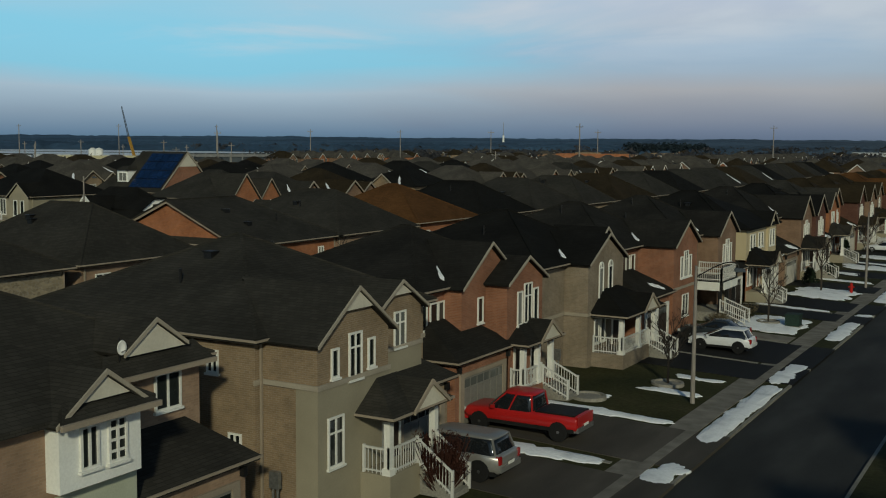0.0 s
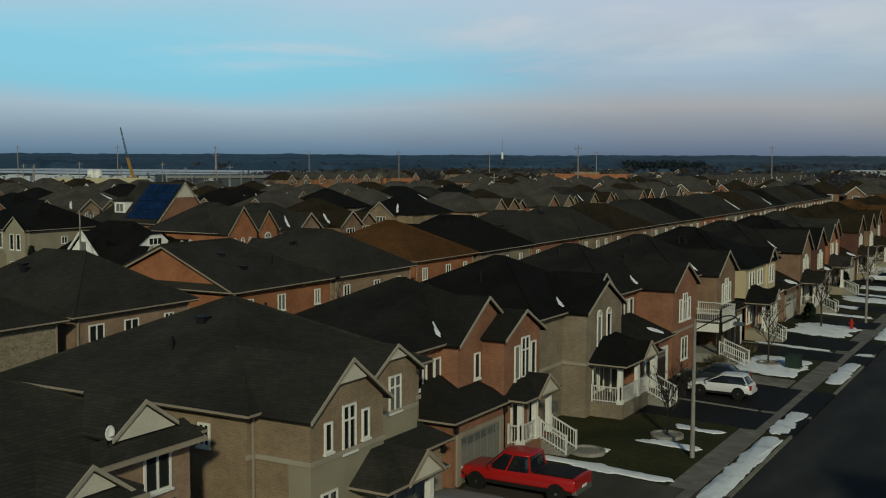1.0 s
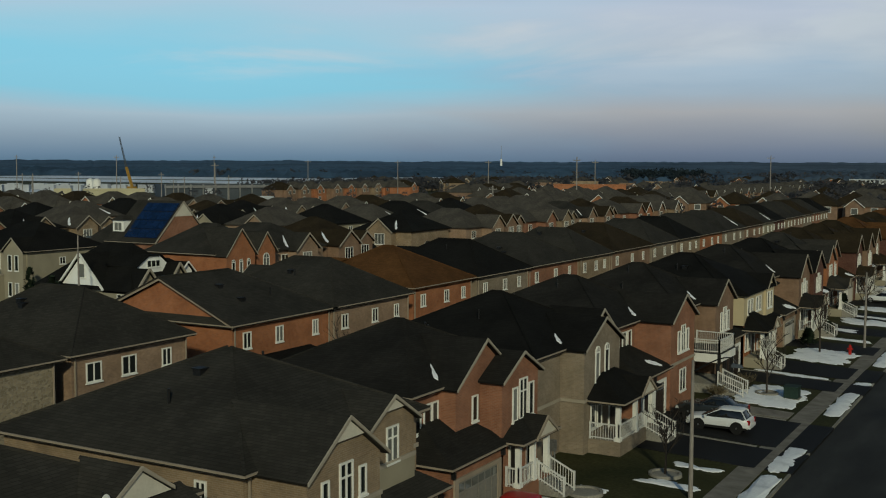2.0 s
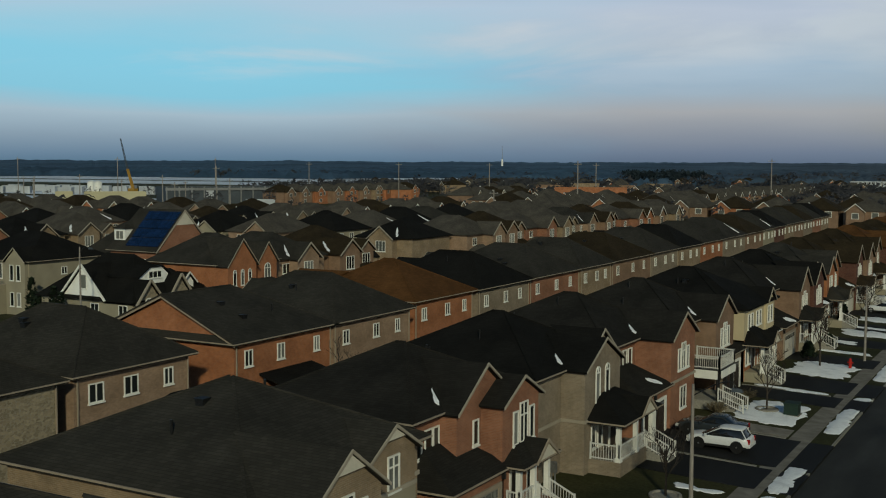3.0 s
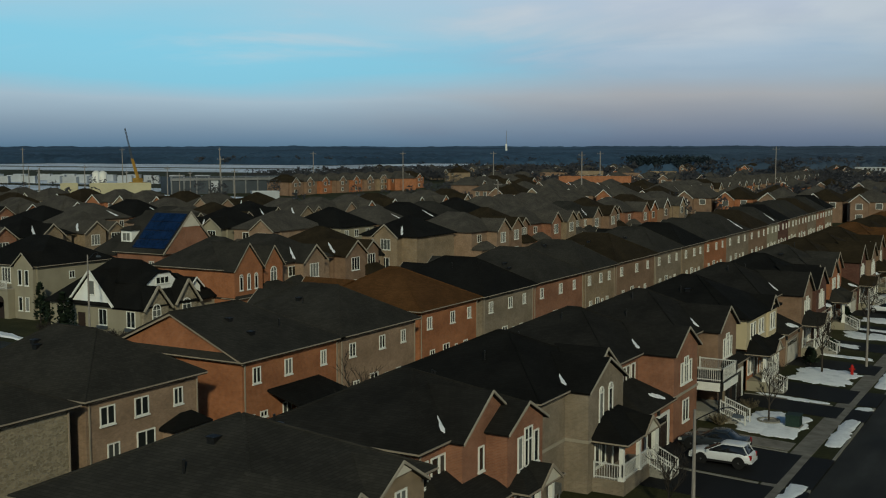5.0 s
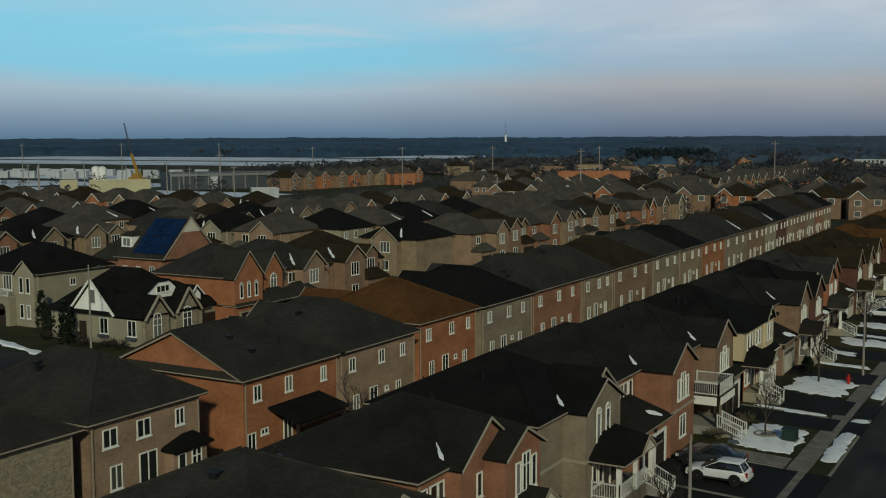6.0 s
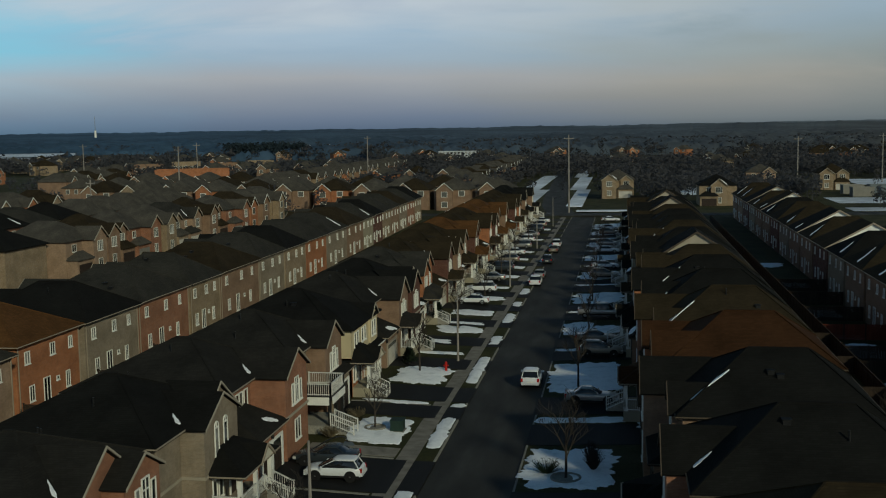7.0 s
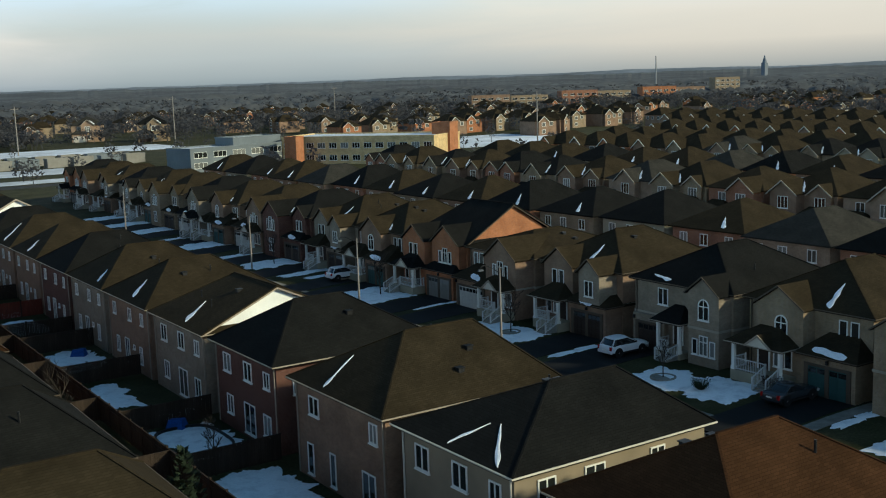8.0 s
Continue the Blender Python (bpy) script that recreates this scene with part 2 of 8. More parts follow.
MAT = {
    "tan_brick": material("tan_brick", brickwork((0.255, 0.187, 0.115))),
    "red_brick": material("red_brick", brickwork((0.275, 0.125, 0.072), (0.30, 0.22, 0.17))),
    "orange_brick": material("orange_brick", brickwork((0.345, 0.138, 0.062), (0.32, 0.20, 0.14))),
    "brown_brick": material("brown_brick", brickwork((0.235, 0.150, 0.098), (0.26, 0.20, 0.15))),
    "rose_brick": material("rose_brick", brickwork((0.300, 0.205, 0.138), (0.30, 0.24, 0.18))),
    "grey_brick": material("grey_brick", brickwork((0.238, 0.192, 0.138), (0.30, 0.27, 0.22))),
    "dark_brick": material("dark_brick", brickwork((0.105, 0.046, 0.033), (0.22, 0.16, 0.13))),
    "stone": material("stone", rubble((0.26, 0.215, 0.145))),
    "stucco": material("stucco", mottled((0.290, 0.258, 0.185), 0.12, 0.5, 22.0, grain=0.15, bump=0.002), 0.9),
    "pale_stucco": material("pale_stucco", mottled((0.42, 0.44, 0.34), 0.12, 0.5, 22.0, grain=0.15, bump=0.002), 0.9),
    "cream_stucco": material("cream_stucco", mottled((0.50, 0.42, 0.27), 0.1, 0.5, 22.0, grain=0.15, bump=0.002), 0.9),
    "white_siding": material("white_siding", mottled((0.80, 0.80, 0.75), 0.08, 0.6, 14.0, grain=0.15, bump=0.002), 0.6),
    "trim": material("trim", mottled((0.34, 0.30, 0.235), 0.12, 0.7, 12.0, grain=0.15, bump=0.002), 0.6),
    "white_trim": material("white_trim", mottled((0.74, 0.73, 0.67), 0.08, 0.9, 14.0, grain=0.15, bump=0.002), 0.5),
    "taupe_trim": material("taupe_trim", mottled((0.30, 0.25, 0.19), 0.10, 0.7, 12.0, grain=0.15, bump=0.002), 0.6),
    "gable_cream": material("gable_cream", mottled((0.58, 0.54, 0.44), 0.10, 0.7, 12.0, grain=0.15, bump=0.002), 0.6),
    "rail_white": material("rail_white", mottled((0.58, 0.575, 0.54), 0.08, 0.9, 14.0, grain=0.15, bump=0.002), 0.5),
    "branch": material("branch", mottled((0.036, 0.031, 0.027), 0.3, 2.0, 14.0), 0.95),
    "far_needles": material("far_needles", mottled((0.020, 0.030, 0.036), 0.3, 0.05, 0.6), 0.95),
    "steel_dark": material("steel_dark", mottled((0.06, 0.07, 0.08), 0.2, 0.1, 1.0, grain=0.15, bump=0.002), 0.6),
    "brown_trim": material("brown_trim", mottled((0.085, 0.066, 0.048), 0.15, 0.7, 12.0, grain=0.15, bump=0.002), 0.6),
    "dark_roof": material("dark_roof", shingles((0.0375, 0.0355, 0.0305)), 0.95, 0.0, 0.04),
    # roofs of the far streets: lightened in colour to imitate distance haze
    "hazed_roof": material("hazed_roof", shingles((0.076, 0.069, 0.058)), 0.95, 0.0, 0.04),
    "brown_roof": material("brown_roof", shingles((0.032, 0.0245, 0.0145)), 0.95, 0.0, 0.04),
    "char_roof": material("char_roof", shingles((0.0225, 0.0215, 0.0190)), 0.95, 0.0, 0.04),
    "orange_roof": material("orange_roof", shingles((0.095, 0.046, 0.018)), 0.95, 0.0, 0.04),
    "black_roof": material("black_roof", shingles((0.0125, 0.0125, 0.0115)), 0.95, 0.0, 0.04),
    "red_roof": material("red_roof", shingles((0.046, 0.022, 0.0105)), 0.95, 0.0, 0.04),
    "metal_dark": material("metal_dark", mottled((0.03, 0.03, 0.03), 0.2), 0.5, 0.6),
    "metal_grey": material("metal_grey", mottled((0.28, 0.28, 0.27), 0.15), 0.45, 0.7),
    "concrete": material("concrete", mottled((0.25, 0.235, 0.20), 0.2, 0.6, 12.0), 0.9),
    "glass": material("glass", pane_look, 0.06, 0.0, 0.6),
    "garage_grey": material("garage_grey", mottled((0.20, 0.19, 0.165), 0.1, 0.8, 10.0, grain=0.15, bump=0.002), 0.55),
    "garage_white": material("garage_white", mottled((0.50, 0.47, 0.41), 0.1, 0.8, 10.0, grain=0.15, bump=0.002), 0.55),
    "garage_green": material("garage_green", mottled((0.03, 0.075, 0.07), 0.1, 0.8, 10.0, grain=0.15, bump=0.002), 0.55),
    "door_dark": material("door_dark", mottled((0.035, 0.025, 0.02), 0.2), 0.5),
    "turf": material("turf", ground_cover, 0.95),
    "tarmac": material("tarmac", tarmac((0.038, 0.038, 0.035)), 0.8),
    "driveway": material("driveway", tarmac((0.015, 0.015, 0.015)), 0.75),
    "slabs": material("slabs", slabs, 0.9),
    "snow": material("snow", snow_crust, 0.75),
    "fence_wood": material("fence_wood", mottled((0.036, 0.026, 0.019), 0.3, 0.5, 9.0, (6, 6, 0.7)), 0.85),
    "fence_red": material("fence_red", mottled((0.13, 0.032, 0.020), 0.25, 0.5, 9.0, (6, 6, 0.7)), 0.85),
    "bark": material("bark", mottled((0.05, 0.041, 0.033), 0.3, 2.0, 14.0, (1, 1, 0.3)), 0.9),
    "pole_wood": material("pole_wood", mottled((0.27, 0.245, 0.215), 0.25, 1.0, 9.0, (1, 1, 0.2)), 0.9),
    "needles": material("needles", mottled((0.022, 0.034, 0.020), 0.35, 0.4, 6.0), 0.9),
    "twigs": material("twigs", mottled((0.082, 0.080, 0.082), 0.2, 0.02, 0.6, grain=0.2), 0.95, thin=True),
    "tyre": material("tyre", mottled((0.015, 0.015, 0.015), 0.2), 0.8),
    "rim": material("rim", mottled((0.35, 0.35, 0.36), 0.1), 0.3, 0.9),
    "car_glass": material("car_glass", mottled((0.012, 0.014, 0.016), 0.1, grain=0.15, bump=0.002), 0.06, 0.0, 0.6),
    "car_red": material("car_red", mottled((0.38, 0.012, 0.012), 0.06, grain=0.15, bump=0.002), 0.28, 0.0, 0.5),
    "car_silver": material("car_silver", mottled((0.32, 0.31, 0.29), 0.06, grain=0.15, bump=0.002), 0.3, 0.5, 0.5),
    "car_white": material("car_white", mottled((0.66, 0.67, 0.68), 0.05, grain=0.15, bump=0.002), 0.3, 0.0, 0.5),
    "car_dark": material("car_dark", mottled((0.035, 0.042, 0.048), 0.08, grain=0.15, bump=0.002), 0.25, 0.2, 0.5),
    "car_tan": material("car_tan", mottled((0.22, 0.19, 0.15), 0.06, grain=0.15, bump=0.002), 0.3, 0.4, 0.5),
    "lens_red": material("lens_red", mottled((0.35, 0.01, 0.01), 0.1), 0.2, 0.0, 0.5),
    "lens_clear": material("lens_clear", mottled((0.5, 0.5, 0.48), 0.1), 0.15, 0.0, 0.5),
    "hydrant_red": material("hydrant_red", mottled((0.40, 0.02, 0.015), 0.1), 0.4),
    "cabinet_green": material("cabinet_green", mottled((0.022, 0.04, 0.032), 0.15), 0.6),
    "solar": material("solar", mottled((0.010, 0.028, 0.085), 0.25, 0.8, 4.0), 0.2, 0.3, 0.5),
    "plastic_blue": material("plastic_blue", mottled((0.02, 0.09, 0.32), 0.15), 0.5),
    "straw": material("straw", mottled((0.16, 0.13, 0.08), 0.3), 0.95),
    "school_yellow": material("school_yellow", brickwork((0.55, 0.40, 0.20), (0.5, 0.42, 0.28), (0.6, 0.3))),
    "school_blue": material("school_blue", mottled((0.135, 0.155, 0.165), 0.12, 0.2, 2.0, grain=0.15, bump=0.002), 0.5),
    "warehouse": material("warehouse", mottled((0.44, 0.40, 0.26), 0.1, 0.1, 2.0, grain=0.15, bump=0.002), 0.7),
    "pale_block": material("pale_block", mottled((0.40, 0.42, 0.44), 0.2, 0.1, 1.0, grain=0.15, bump=0.002), 0.7),
    "crane_yellow": material("crane_yellow", mottled((0.34, 0.20, 0.04), 0.2), 0.6),
    "snow_field": material("snow_field", mottled((0.62, 0.66, 0.72), 0.3, 0.02, 0.25), 0.85),
    "russet": material("russet", mottled((0.050, 0.020, 0.014), 0.3), 0.9),
    "old_drive": material("old_drive", tarmac((0.078, 0.069, 0.057)), 0.85),
    # the woods' own colour tinted as if seen through haze
    "hazed_wood": material("hazed_wood", hazed_canopy, 0.95),
    # haze as a base colour, for the hindmost rise and the church tower
    "pale_haze": material("pale_haze", mottled((0.17, 0.19, 0.215), 0.25, 0.003, 0.03, grain=0.2), 0.95),
    "taupe_stucco": material("taupe_stucco", mottled((0.235, 0.190, 0.130), 0.12, 0.5, 22.0, grain=0.15, bump=0.002), 0.9),
}

# ---- mesh helpers ----
class Shape:
    """Collects boxes, prisms and faces into one mesh."""

    def __init__(self):
        self.v, self.f = [], []

    def face(self, *points):
        i = len(self.v)
        self.v += [tuple(p) for p in points]
        self.f.append(tuple(range(i, i + len(points))))
        return self

    def hull(self, low, high):
        """A closed solid between two rings of as many points."""
        i, k = len(self.v), len(low)
        self.v += [tuple(p) for p in low] + [tuple(p) for p in high]
        self.f.append(tuple(range(i + k - 1, i - 1, -1)))
        self.f.append(tuple(range(i + k, i + 2 * k)))
        for a in range(k):
            b = (a + 1) % k
            self.f.append((i + a, i + b, i + k + b, i + k + a))
        return self

    def box(self, x0, y0, z0, x1, y1, z1):
        ring = ((x0, y0), (x1, y0), (x1, y1), (x0, y1))
        return self.hull([(*p, z0) for p in ring], [(*p, z1) for p in ring])

    def bar(self, a, b, t, s=None):
        """A square bar from a to b, t thick (s: thick at b)."""
        a, b = Vector(a), Vector(b)
        d = (b - a).normalized()
        side = d.cross(Vector((0, 0, 1)) if abs(d.z) < 0.9 else Vector((1, 0, 0))).normalized()
        up = side.cross(d)
        corners = ((-1, -1), (1, -1), (1, 1), (-1, 1))
        s = t if s is None else s
        return self.hull([a + side * (p * t / 2) + up * (q * t / 2) for p, q in corners], [b + side * (p * s / 2) + up * (q * s / 2) for p, q in corners])

    def tube(self, a, b, r, s=None, k=8):
        a, b = Vector(a), Vector(b)
        d = (b - a).normalized()
        side = d.cross(Vector((0, 0, 1)) if abs(d.z) < 0.9 else Vector((1, 0, 0))).normalized()
        up = side.cross(d)
        s = r if s is None else s
        turn = [(math.cos(2 * math.pi * i / k), math.sin(2 * math.pi * i / k)) for i in range(k)]
        return self.hull([a + (side * c + up * n) * r for c, n in turn], [b + (side * c + up * n) * s for c, n in turn])

    def loft(self, rings, cap=True):
        """A skin through closed rings of as many points, sharing their corners."""
        i, k = len(self.v), len(rings[0])
        for ring in rings:
            self.v += [tuple(p) for p in ring]
        for r in range(len(rings) - 1):
            for a in range(k):
                b = (a + 1) % k
                self.f.append((i + r * k + a, i + r * k + b, i + (r + 1) * k + b, i + (r + 1) * k + a))
        if cap:
            self.f.append(tuple(range(i + k - 1, i - 1, -1)))
            self.f.append(tuple(range(i + (len(rings) - 1) * k, i + len(rings) * k)))
        return self

    def mesh(self, name, mat, smooth=False):
        me = bpy.data.meshes.new(name)
        me.from_pydata(self.v, [], self.f)
        me.materials.append(mat)
        if smooth:
            me.polygons.foreach_set("use_smooth", [True] * len(me.polygons))
        me.update()
        return me


def part(name, shape, mat, parent=None, label="", smooth=False):
    """Links a shape as one mesh object under a thing or a part."""
    me = shape if isinstance(shape, bpy.types.Mesh) else shape.mesh(name, MAT[mat] if isinstance(mat, str) else mat, smooth)
    ob = new(name, me)
    ob.parent = parent
    return tagged(ob, label)


def thing(name, m, label, category, group="", kind=""):
    ob = new(name)
    ob.matrix_basis = m
    ob.empty_display_size = 0.3
    return tagged(ob, label, category, group, kind)


# ---- ground, roads, pavements ----
ROADS = [(-80.0, -72.5), (-14.4, -8.2), (46.8, 53.8), (112.0, 119.0)]
PROFILE = [(-4500, 0.45)]
for a, b in ROADS:
    PROFILE += [(a - 9, 0.45), (a - 2, 0.15), (a - 0.15, 0.12), (a - 0.14, -0.05), (b + 0.14, -0.05), (b + 0.15, 0.12), (b + 2, 0.15), (b + 9, 0.45)]
PROFILE += [(4500, 0.45)]


def gz(x):
    """Height of the ground across the streets."""
    for (x0, z0), (x1, z1) in zip(PROFILE, PROFILE[1:]):
        if x0 <= x <= x1:
            return z0 + (z1 - z0) * (x - x0) / (x1 - x0)
    return 0.45


ground = Shape()
ROWS_Y = [-1500, -60, 0, 60, 120, 180, 240, 300, 500, 1000, 2000, 4500]
for y0, y1 in zip(ROWS_Y, ROWS_Y[1:]):
    for (x0, z0), (x1, z1) in zip(PROFILE, PROFILE[1:]):
        ground.face((x0, y0, z0), (x1, y0, z1), (x1, y1, z1), (x0, y1, z0))
tagged(part("ground", ground, "turf"), "wintry olive-brown grass ground between streets and houses", "ground", kind="structure")


def strip(name, x0, x1, y0, y1, z, thick, mat, label, category):
    """A slab along a street, cut every few metres."""
    s = Shape()
    k = max(1, round(abs(y1 - y0) / 40))
    for i in range(k):
        s.box(x0, y0 + (y1 - y0) * i / k, z - thick, x1, y0 + (y1 - y0) * (i + 1) / k, z)
    return tagged(part(name, s, mat), label, category, kind="structure")


for a, b in ROADS:
    strip("road", a, b, -60, 306, 0.0, 0.3, "tarmac", "dark grey worn asphalt residential road", "road")
    for x in (a - 0.15, b):
        strip("kerb", x, x + 0.15, -60, 300, 0.13, 0.3, "concrete", "pale concrete kerb along the road", "kerb")
for x0 in (-17.45, 56.1):
    strip("pavement", x0, x0 + 1.55, -60, 298, 0.19, 0.2, "slabs", "grey-brown concrete pavement between lawns and verge", "pavement")
# the cross streets
cross = Shape().box(-170, 300, 0.2, 190, 309, 0.47)
tagged(part("road", cross, "tarmac"), "dark asphalt cross street behind the block", "road", kind="structure")
cross = Shape().box(-190, 69.2, 0.2, -80.2, 77.2, 0.47)
tagged(part("road", cross, "tarmac"), "dark asphalt side street beside the bungalow", "road", kind="structure")
bend = Shape()
for i in range(12):
    p0, p1 = i / 12, (i + 1) / 12
    mid = [(-18 - 14 * p ** 0.55, 309 + 370 * p) for p in (p0, p1)]
    bend.hull([(mid[0][0] - 4, mid[0][1], 0.2), (mid[0][0] + 4, mid[0][1], 0.2), (mid[1][0] + 4, mid[1][1], 0.2), (mid[1][0] - 4, mid[1][1], 0.2)],
              [(mid[0][0] - 4, mid[0][1], 0.47), (mid[0][0] + 4, mid[0][1], 0.47), (mid[1][0] + 4, mid[1][1], 0.47), (mid[1][0] - 4, mid[1][1], 0.47)])
tagged(part("road", bend, "tarmac"), "grey road bending away beyond the crossing", "road", kind="structure")

# ---- houses ----
WINDOWS = {}


def window_meshes(w, h, cols, rows, arch):
    """A window facing -y, its sill's middle at the origin: white frame with bars, and the panes sunk in it."""
    key = (round(w, 2), round(h, 2), cols, rows, arch)
    if key not in WINDOWS:
        f, s, p = 0.075, Shape(), Shape()
        s.box(-w / 2, -0.07, 0, -w / 2 + f, 0.05, h).box(w / 2 - f, -0.07, 0, w / 2, 0.05, h)
        s.box(-w / 2 + f, -0.07, 0, w / 2 - f, 0.05, f).box(-w / 2 + f, -0.07, h - f, w / 2 - f, 0.05, h)
        s.box(-w / 2 - 0.05, -0.12, -0.08, w / 2 + 0.05, 0.05, -0.001)
        for i in range(1, cols):
            x = -w / 2 + w * i / cols
            s.box(x - 0.04, -0.06, f, x + 0.04, 0.04, h - f)
        for i in range(1, rows):
            z = h * i / rows if rows > 2 else h * 0.68
            s.box(-w / 2 + f, -0.055, z - 0.035, w / 2 - f, 0.03, z + 0.035)
        p.box(-w / 2 + f * 0.5, -0.022, f * 0.5, w / 2 - f * 0.5, 0.02, h - f * 0.5)
        if arch:
            ring = [(math.cos(math.pi * i / 10) * w / 2, math.sin(math.pi * i / 10) * w / 2) for i in range(11)]
            for (x0, z0), (x1, z1) in zip(ring, ring[1:]):
                s.hull([(x0, -0.07, h + z0), (x1, -0.07, h + z1), (x1 * 0.84, -0.07, h + z1 * 0.84), (x0 * 0.84, -0.07, h + z0 * 0.84)],
                       [(x0, 0.05, h + z0), (x1, 0.05, h + z1), (x1 * 0.84, 0.05, h + z1 * 0.84), (x0 * 0.84, 0.05, h + z0 * 0.84)])
            s.box(-0.03, -0.055, h, 0.03, 0.03, h + w * 0.45)
            inner = [(x * 0.9, z * 0.9) for x, z in ring]
            p.hull([(x, -0.022, h + z) for x, z in inner], [(x, 0.02, h + z) for x, z in inner])
        WINDOWS[key] = s.mesh("window", MAT["white_trim"]), p.mesh("pane", MAT["glass"])
    return WINDOWS[key]


SIDES = {"front": 0, "back": 180, "left": -90, "right": 90}


def plain_window_mesh(w, h, cols, rows, arch):
    """The same window with its panes joined in, for houses far off."""
    key = (round(w, 2), round(h, 2), cols, rows, arch, "far")
    if key not in WINDOWS:
        a, b = window_meshes(w, h, cols, rows, arch)
        s = Shape()
        for me in (a, b):
            i = len(s.v)
            s.v += [tuple(v.co) for v in me.vertices]
            s.f += [tuple(i + k for k in f.vertices) for f in me.polygons]
        me = s.mesh("window", MAT["white_trim"])
        me.materials.append(MAT["glass"])
        for f in me.polygons[len(a.polygons):]:
            f.material_index = 1
        WINDOWS[key] = me
    return WINDOWS[key]


def window(parent, side, c, u, z, w, h, cols=2, rows=1, arch=False, far=False):
    """A window in the wall of that side at depth c, its middle at u along the wall."""
    place = {"front": (u, c), "back": (u, c), "left": (c, u), "right": (c, u)}[side]
    if far:
        ob = part("window", plain_window_mesh(w, h, cols, rows, arch), None, parent)
        ob.matrix_basis = pose(*place, z, 0, 0, SIDES[side])
        return ob
    frame_mesh, pane_mesh = window_meshes(w, h, cols, rows, arch)
    ob = part("window", frame_mesh, None, parent)
    ob.matrix_basis = pose(*place, z, 0, 0, SIDES[side])
    part("pane", pane_mesh, None, ob)
    return ob


def hip(s, x0, x1, y0, y1, z, rise, r0, r1, t=0.16, along="y"):
    """A hipped roof over a rectangle; its ridge runs from r0 to r1 (equal to the ends: a gable)."""
    low = [(x0, y0, z - t), (x1, y0, z - t), (x1, y1, z - t), (x0, y1, z - t)]
    eave = [(x0, y0, z), (x1, y0, z), (x1, y1, z), (x0, y1, z)]
    s.face(*reversed(low))
    for i in range(4):
        j = (i + 1) % 4
        s.face(low[i], low[j], eave[j], eave[i])
    if along == "y":
        m = (x0 + x1) / 2
        a, b = (m, r0, z + rise), (m, r1, z + rise)
        s.face(eave[0], eave[1], a), s.face(eave[1], eave[2], b, a), s.face(eave[2], eave[3], b), s.face(eave[3], eave[0], a, b)
    else:
        m = (y0 + y1) / 2
        a, b = (r0, m, z + rise), (r1, m, z + rise)
        s.face(eave[0], eave[1], b, a), s.face(eave[2], eave[3], a, b)
        if r1 < x1 - 0.01:
            s.face(eave[1], eave[2], b)
        if r0 > x0 + 0.01:
            s.face(eave[3], eave[0], a)


def gutters(s, x0, x1, y0, y1, z, d=0.06, h=0.09):
    """A gutter all round an eave."""
    s.box(x0 - d, y0 - d, z - h, x1 + d, y0, z - 0.01).box(x0 - d, y1, z - h, x1 + d, y1 + d, z - 0.01)
    s.box(x0 - d, y0, z - h, x0, y1, z - 0.01).box(x1, y0, z - h, x1 + d, y1, z - 0.01)


def barge(s, xm, half, y, z, rise, w=0.16, t=0.08):
    """The two sloping boards of a gable whose face looks to -y."""
    for k in (-1, 1):
        a, b = (xm + k * half, z), (xm, z + rise)
        s.hull([(a[0], y, a[1] - w), (b[0], y, b[1] - w * 1.25), (b[0], y, b[1] + 0.03), (a[0], y, a[1] + 0.03)],
               [(a[0], y + t, a[1] - w), (b[0], y + t, b[1] - w * 1.25), (b[0], y + t, b[1] + 0.03), (a[0], y + t, a[1] + 0.03)])


def railing(parent, points, base, h=0.95, name="railing"):
    """A white railing with balusters along a line of plan points (x, y, z)."""
    s = Shape()
    for a, b in zip(points, points[1:]):
        a, b = Vector(a), Vector(b)
        s.bar(a + Vector((0, 0, h)), b + Vector((0, 0, h)), 0.075).bar(a + Vector((0, 0, 0.12)), b + Vector((0, 0, 0.12)), 0.06)
        k = max(2, int((b - a).length / 0.16))
        for i in range(k + 1):
            p = a.lerp(b, i / k)
            t = 0.10 if i in (0, k) else 0.026
            s.box(p.x - t / 2, p.y - t / 2, p.z, p.x + t / 2, p.y + t / 2, p.z + h + (0.08 if i in (0, k) else 0))
    return part(name, s, "rail_white", parent, "white railing with thin balusters")


def roof_snow(parent, a, b, width, normal, lift=0.02, blunt=False):
    """A sliver of old snow lying on a roof slope from a to b."""
    a, b, n = Vector(a), Vector(b), Vector(normal).normalized()
    d = b - a
    side = n.cross(d).normalized()
    k, left, right = 14, [], []
    for i in range(k + 1):
        p = i / k
        wave = noise.noise((a.x * 3.1 + p * 3.5, a.y * 1.7, 0.0)), noise.noise((a.x * 3.1 + p * 3.5, a.y * 1.7, 9.0))
        if blunt:
            half = width * math.sin(math.pi * (0.05 + 0.9 * p)) ** 0.35
            one, two = half * (1 + 0.45 * wave[0]), half * (0.6 + 0.5 * wave[1])
        else:
            half = width * 1.15 * min(1.0, (p / 0.16) ** 0.6 if p > 0 else 0.0) * (1 - p) ** 0.75 + 0.012
            one, two = half * (0.85 + 0.7 * wave[0]), half * (0.35 + 0.5 * wave[1])
        c = a + d * p + n * lift
        left.append(c + side * max(0.01, one)), right.append(c - side * max(0.01, two))
    s = Shape().loft([[q - n * 0.05, r - n * 0.05, r + n * 0.008, (q + r) / 2 + n * 0.022, q + n * 0.008] for q, r in zip(left, right)])
    return part("snow_patch", s, "snow", parent, "sliver of old snow on the shingles")


def downpipe(parent, x, y, h, mat="taupe_trim"):
    s = Shape().box(x - 0.04, y - 0.04, 0.1, x + 0.04, y + 0.04, h - 0.1)
    return part("downpipe", s, mat, parent)


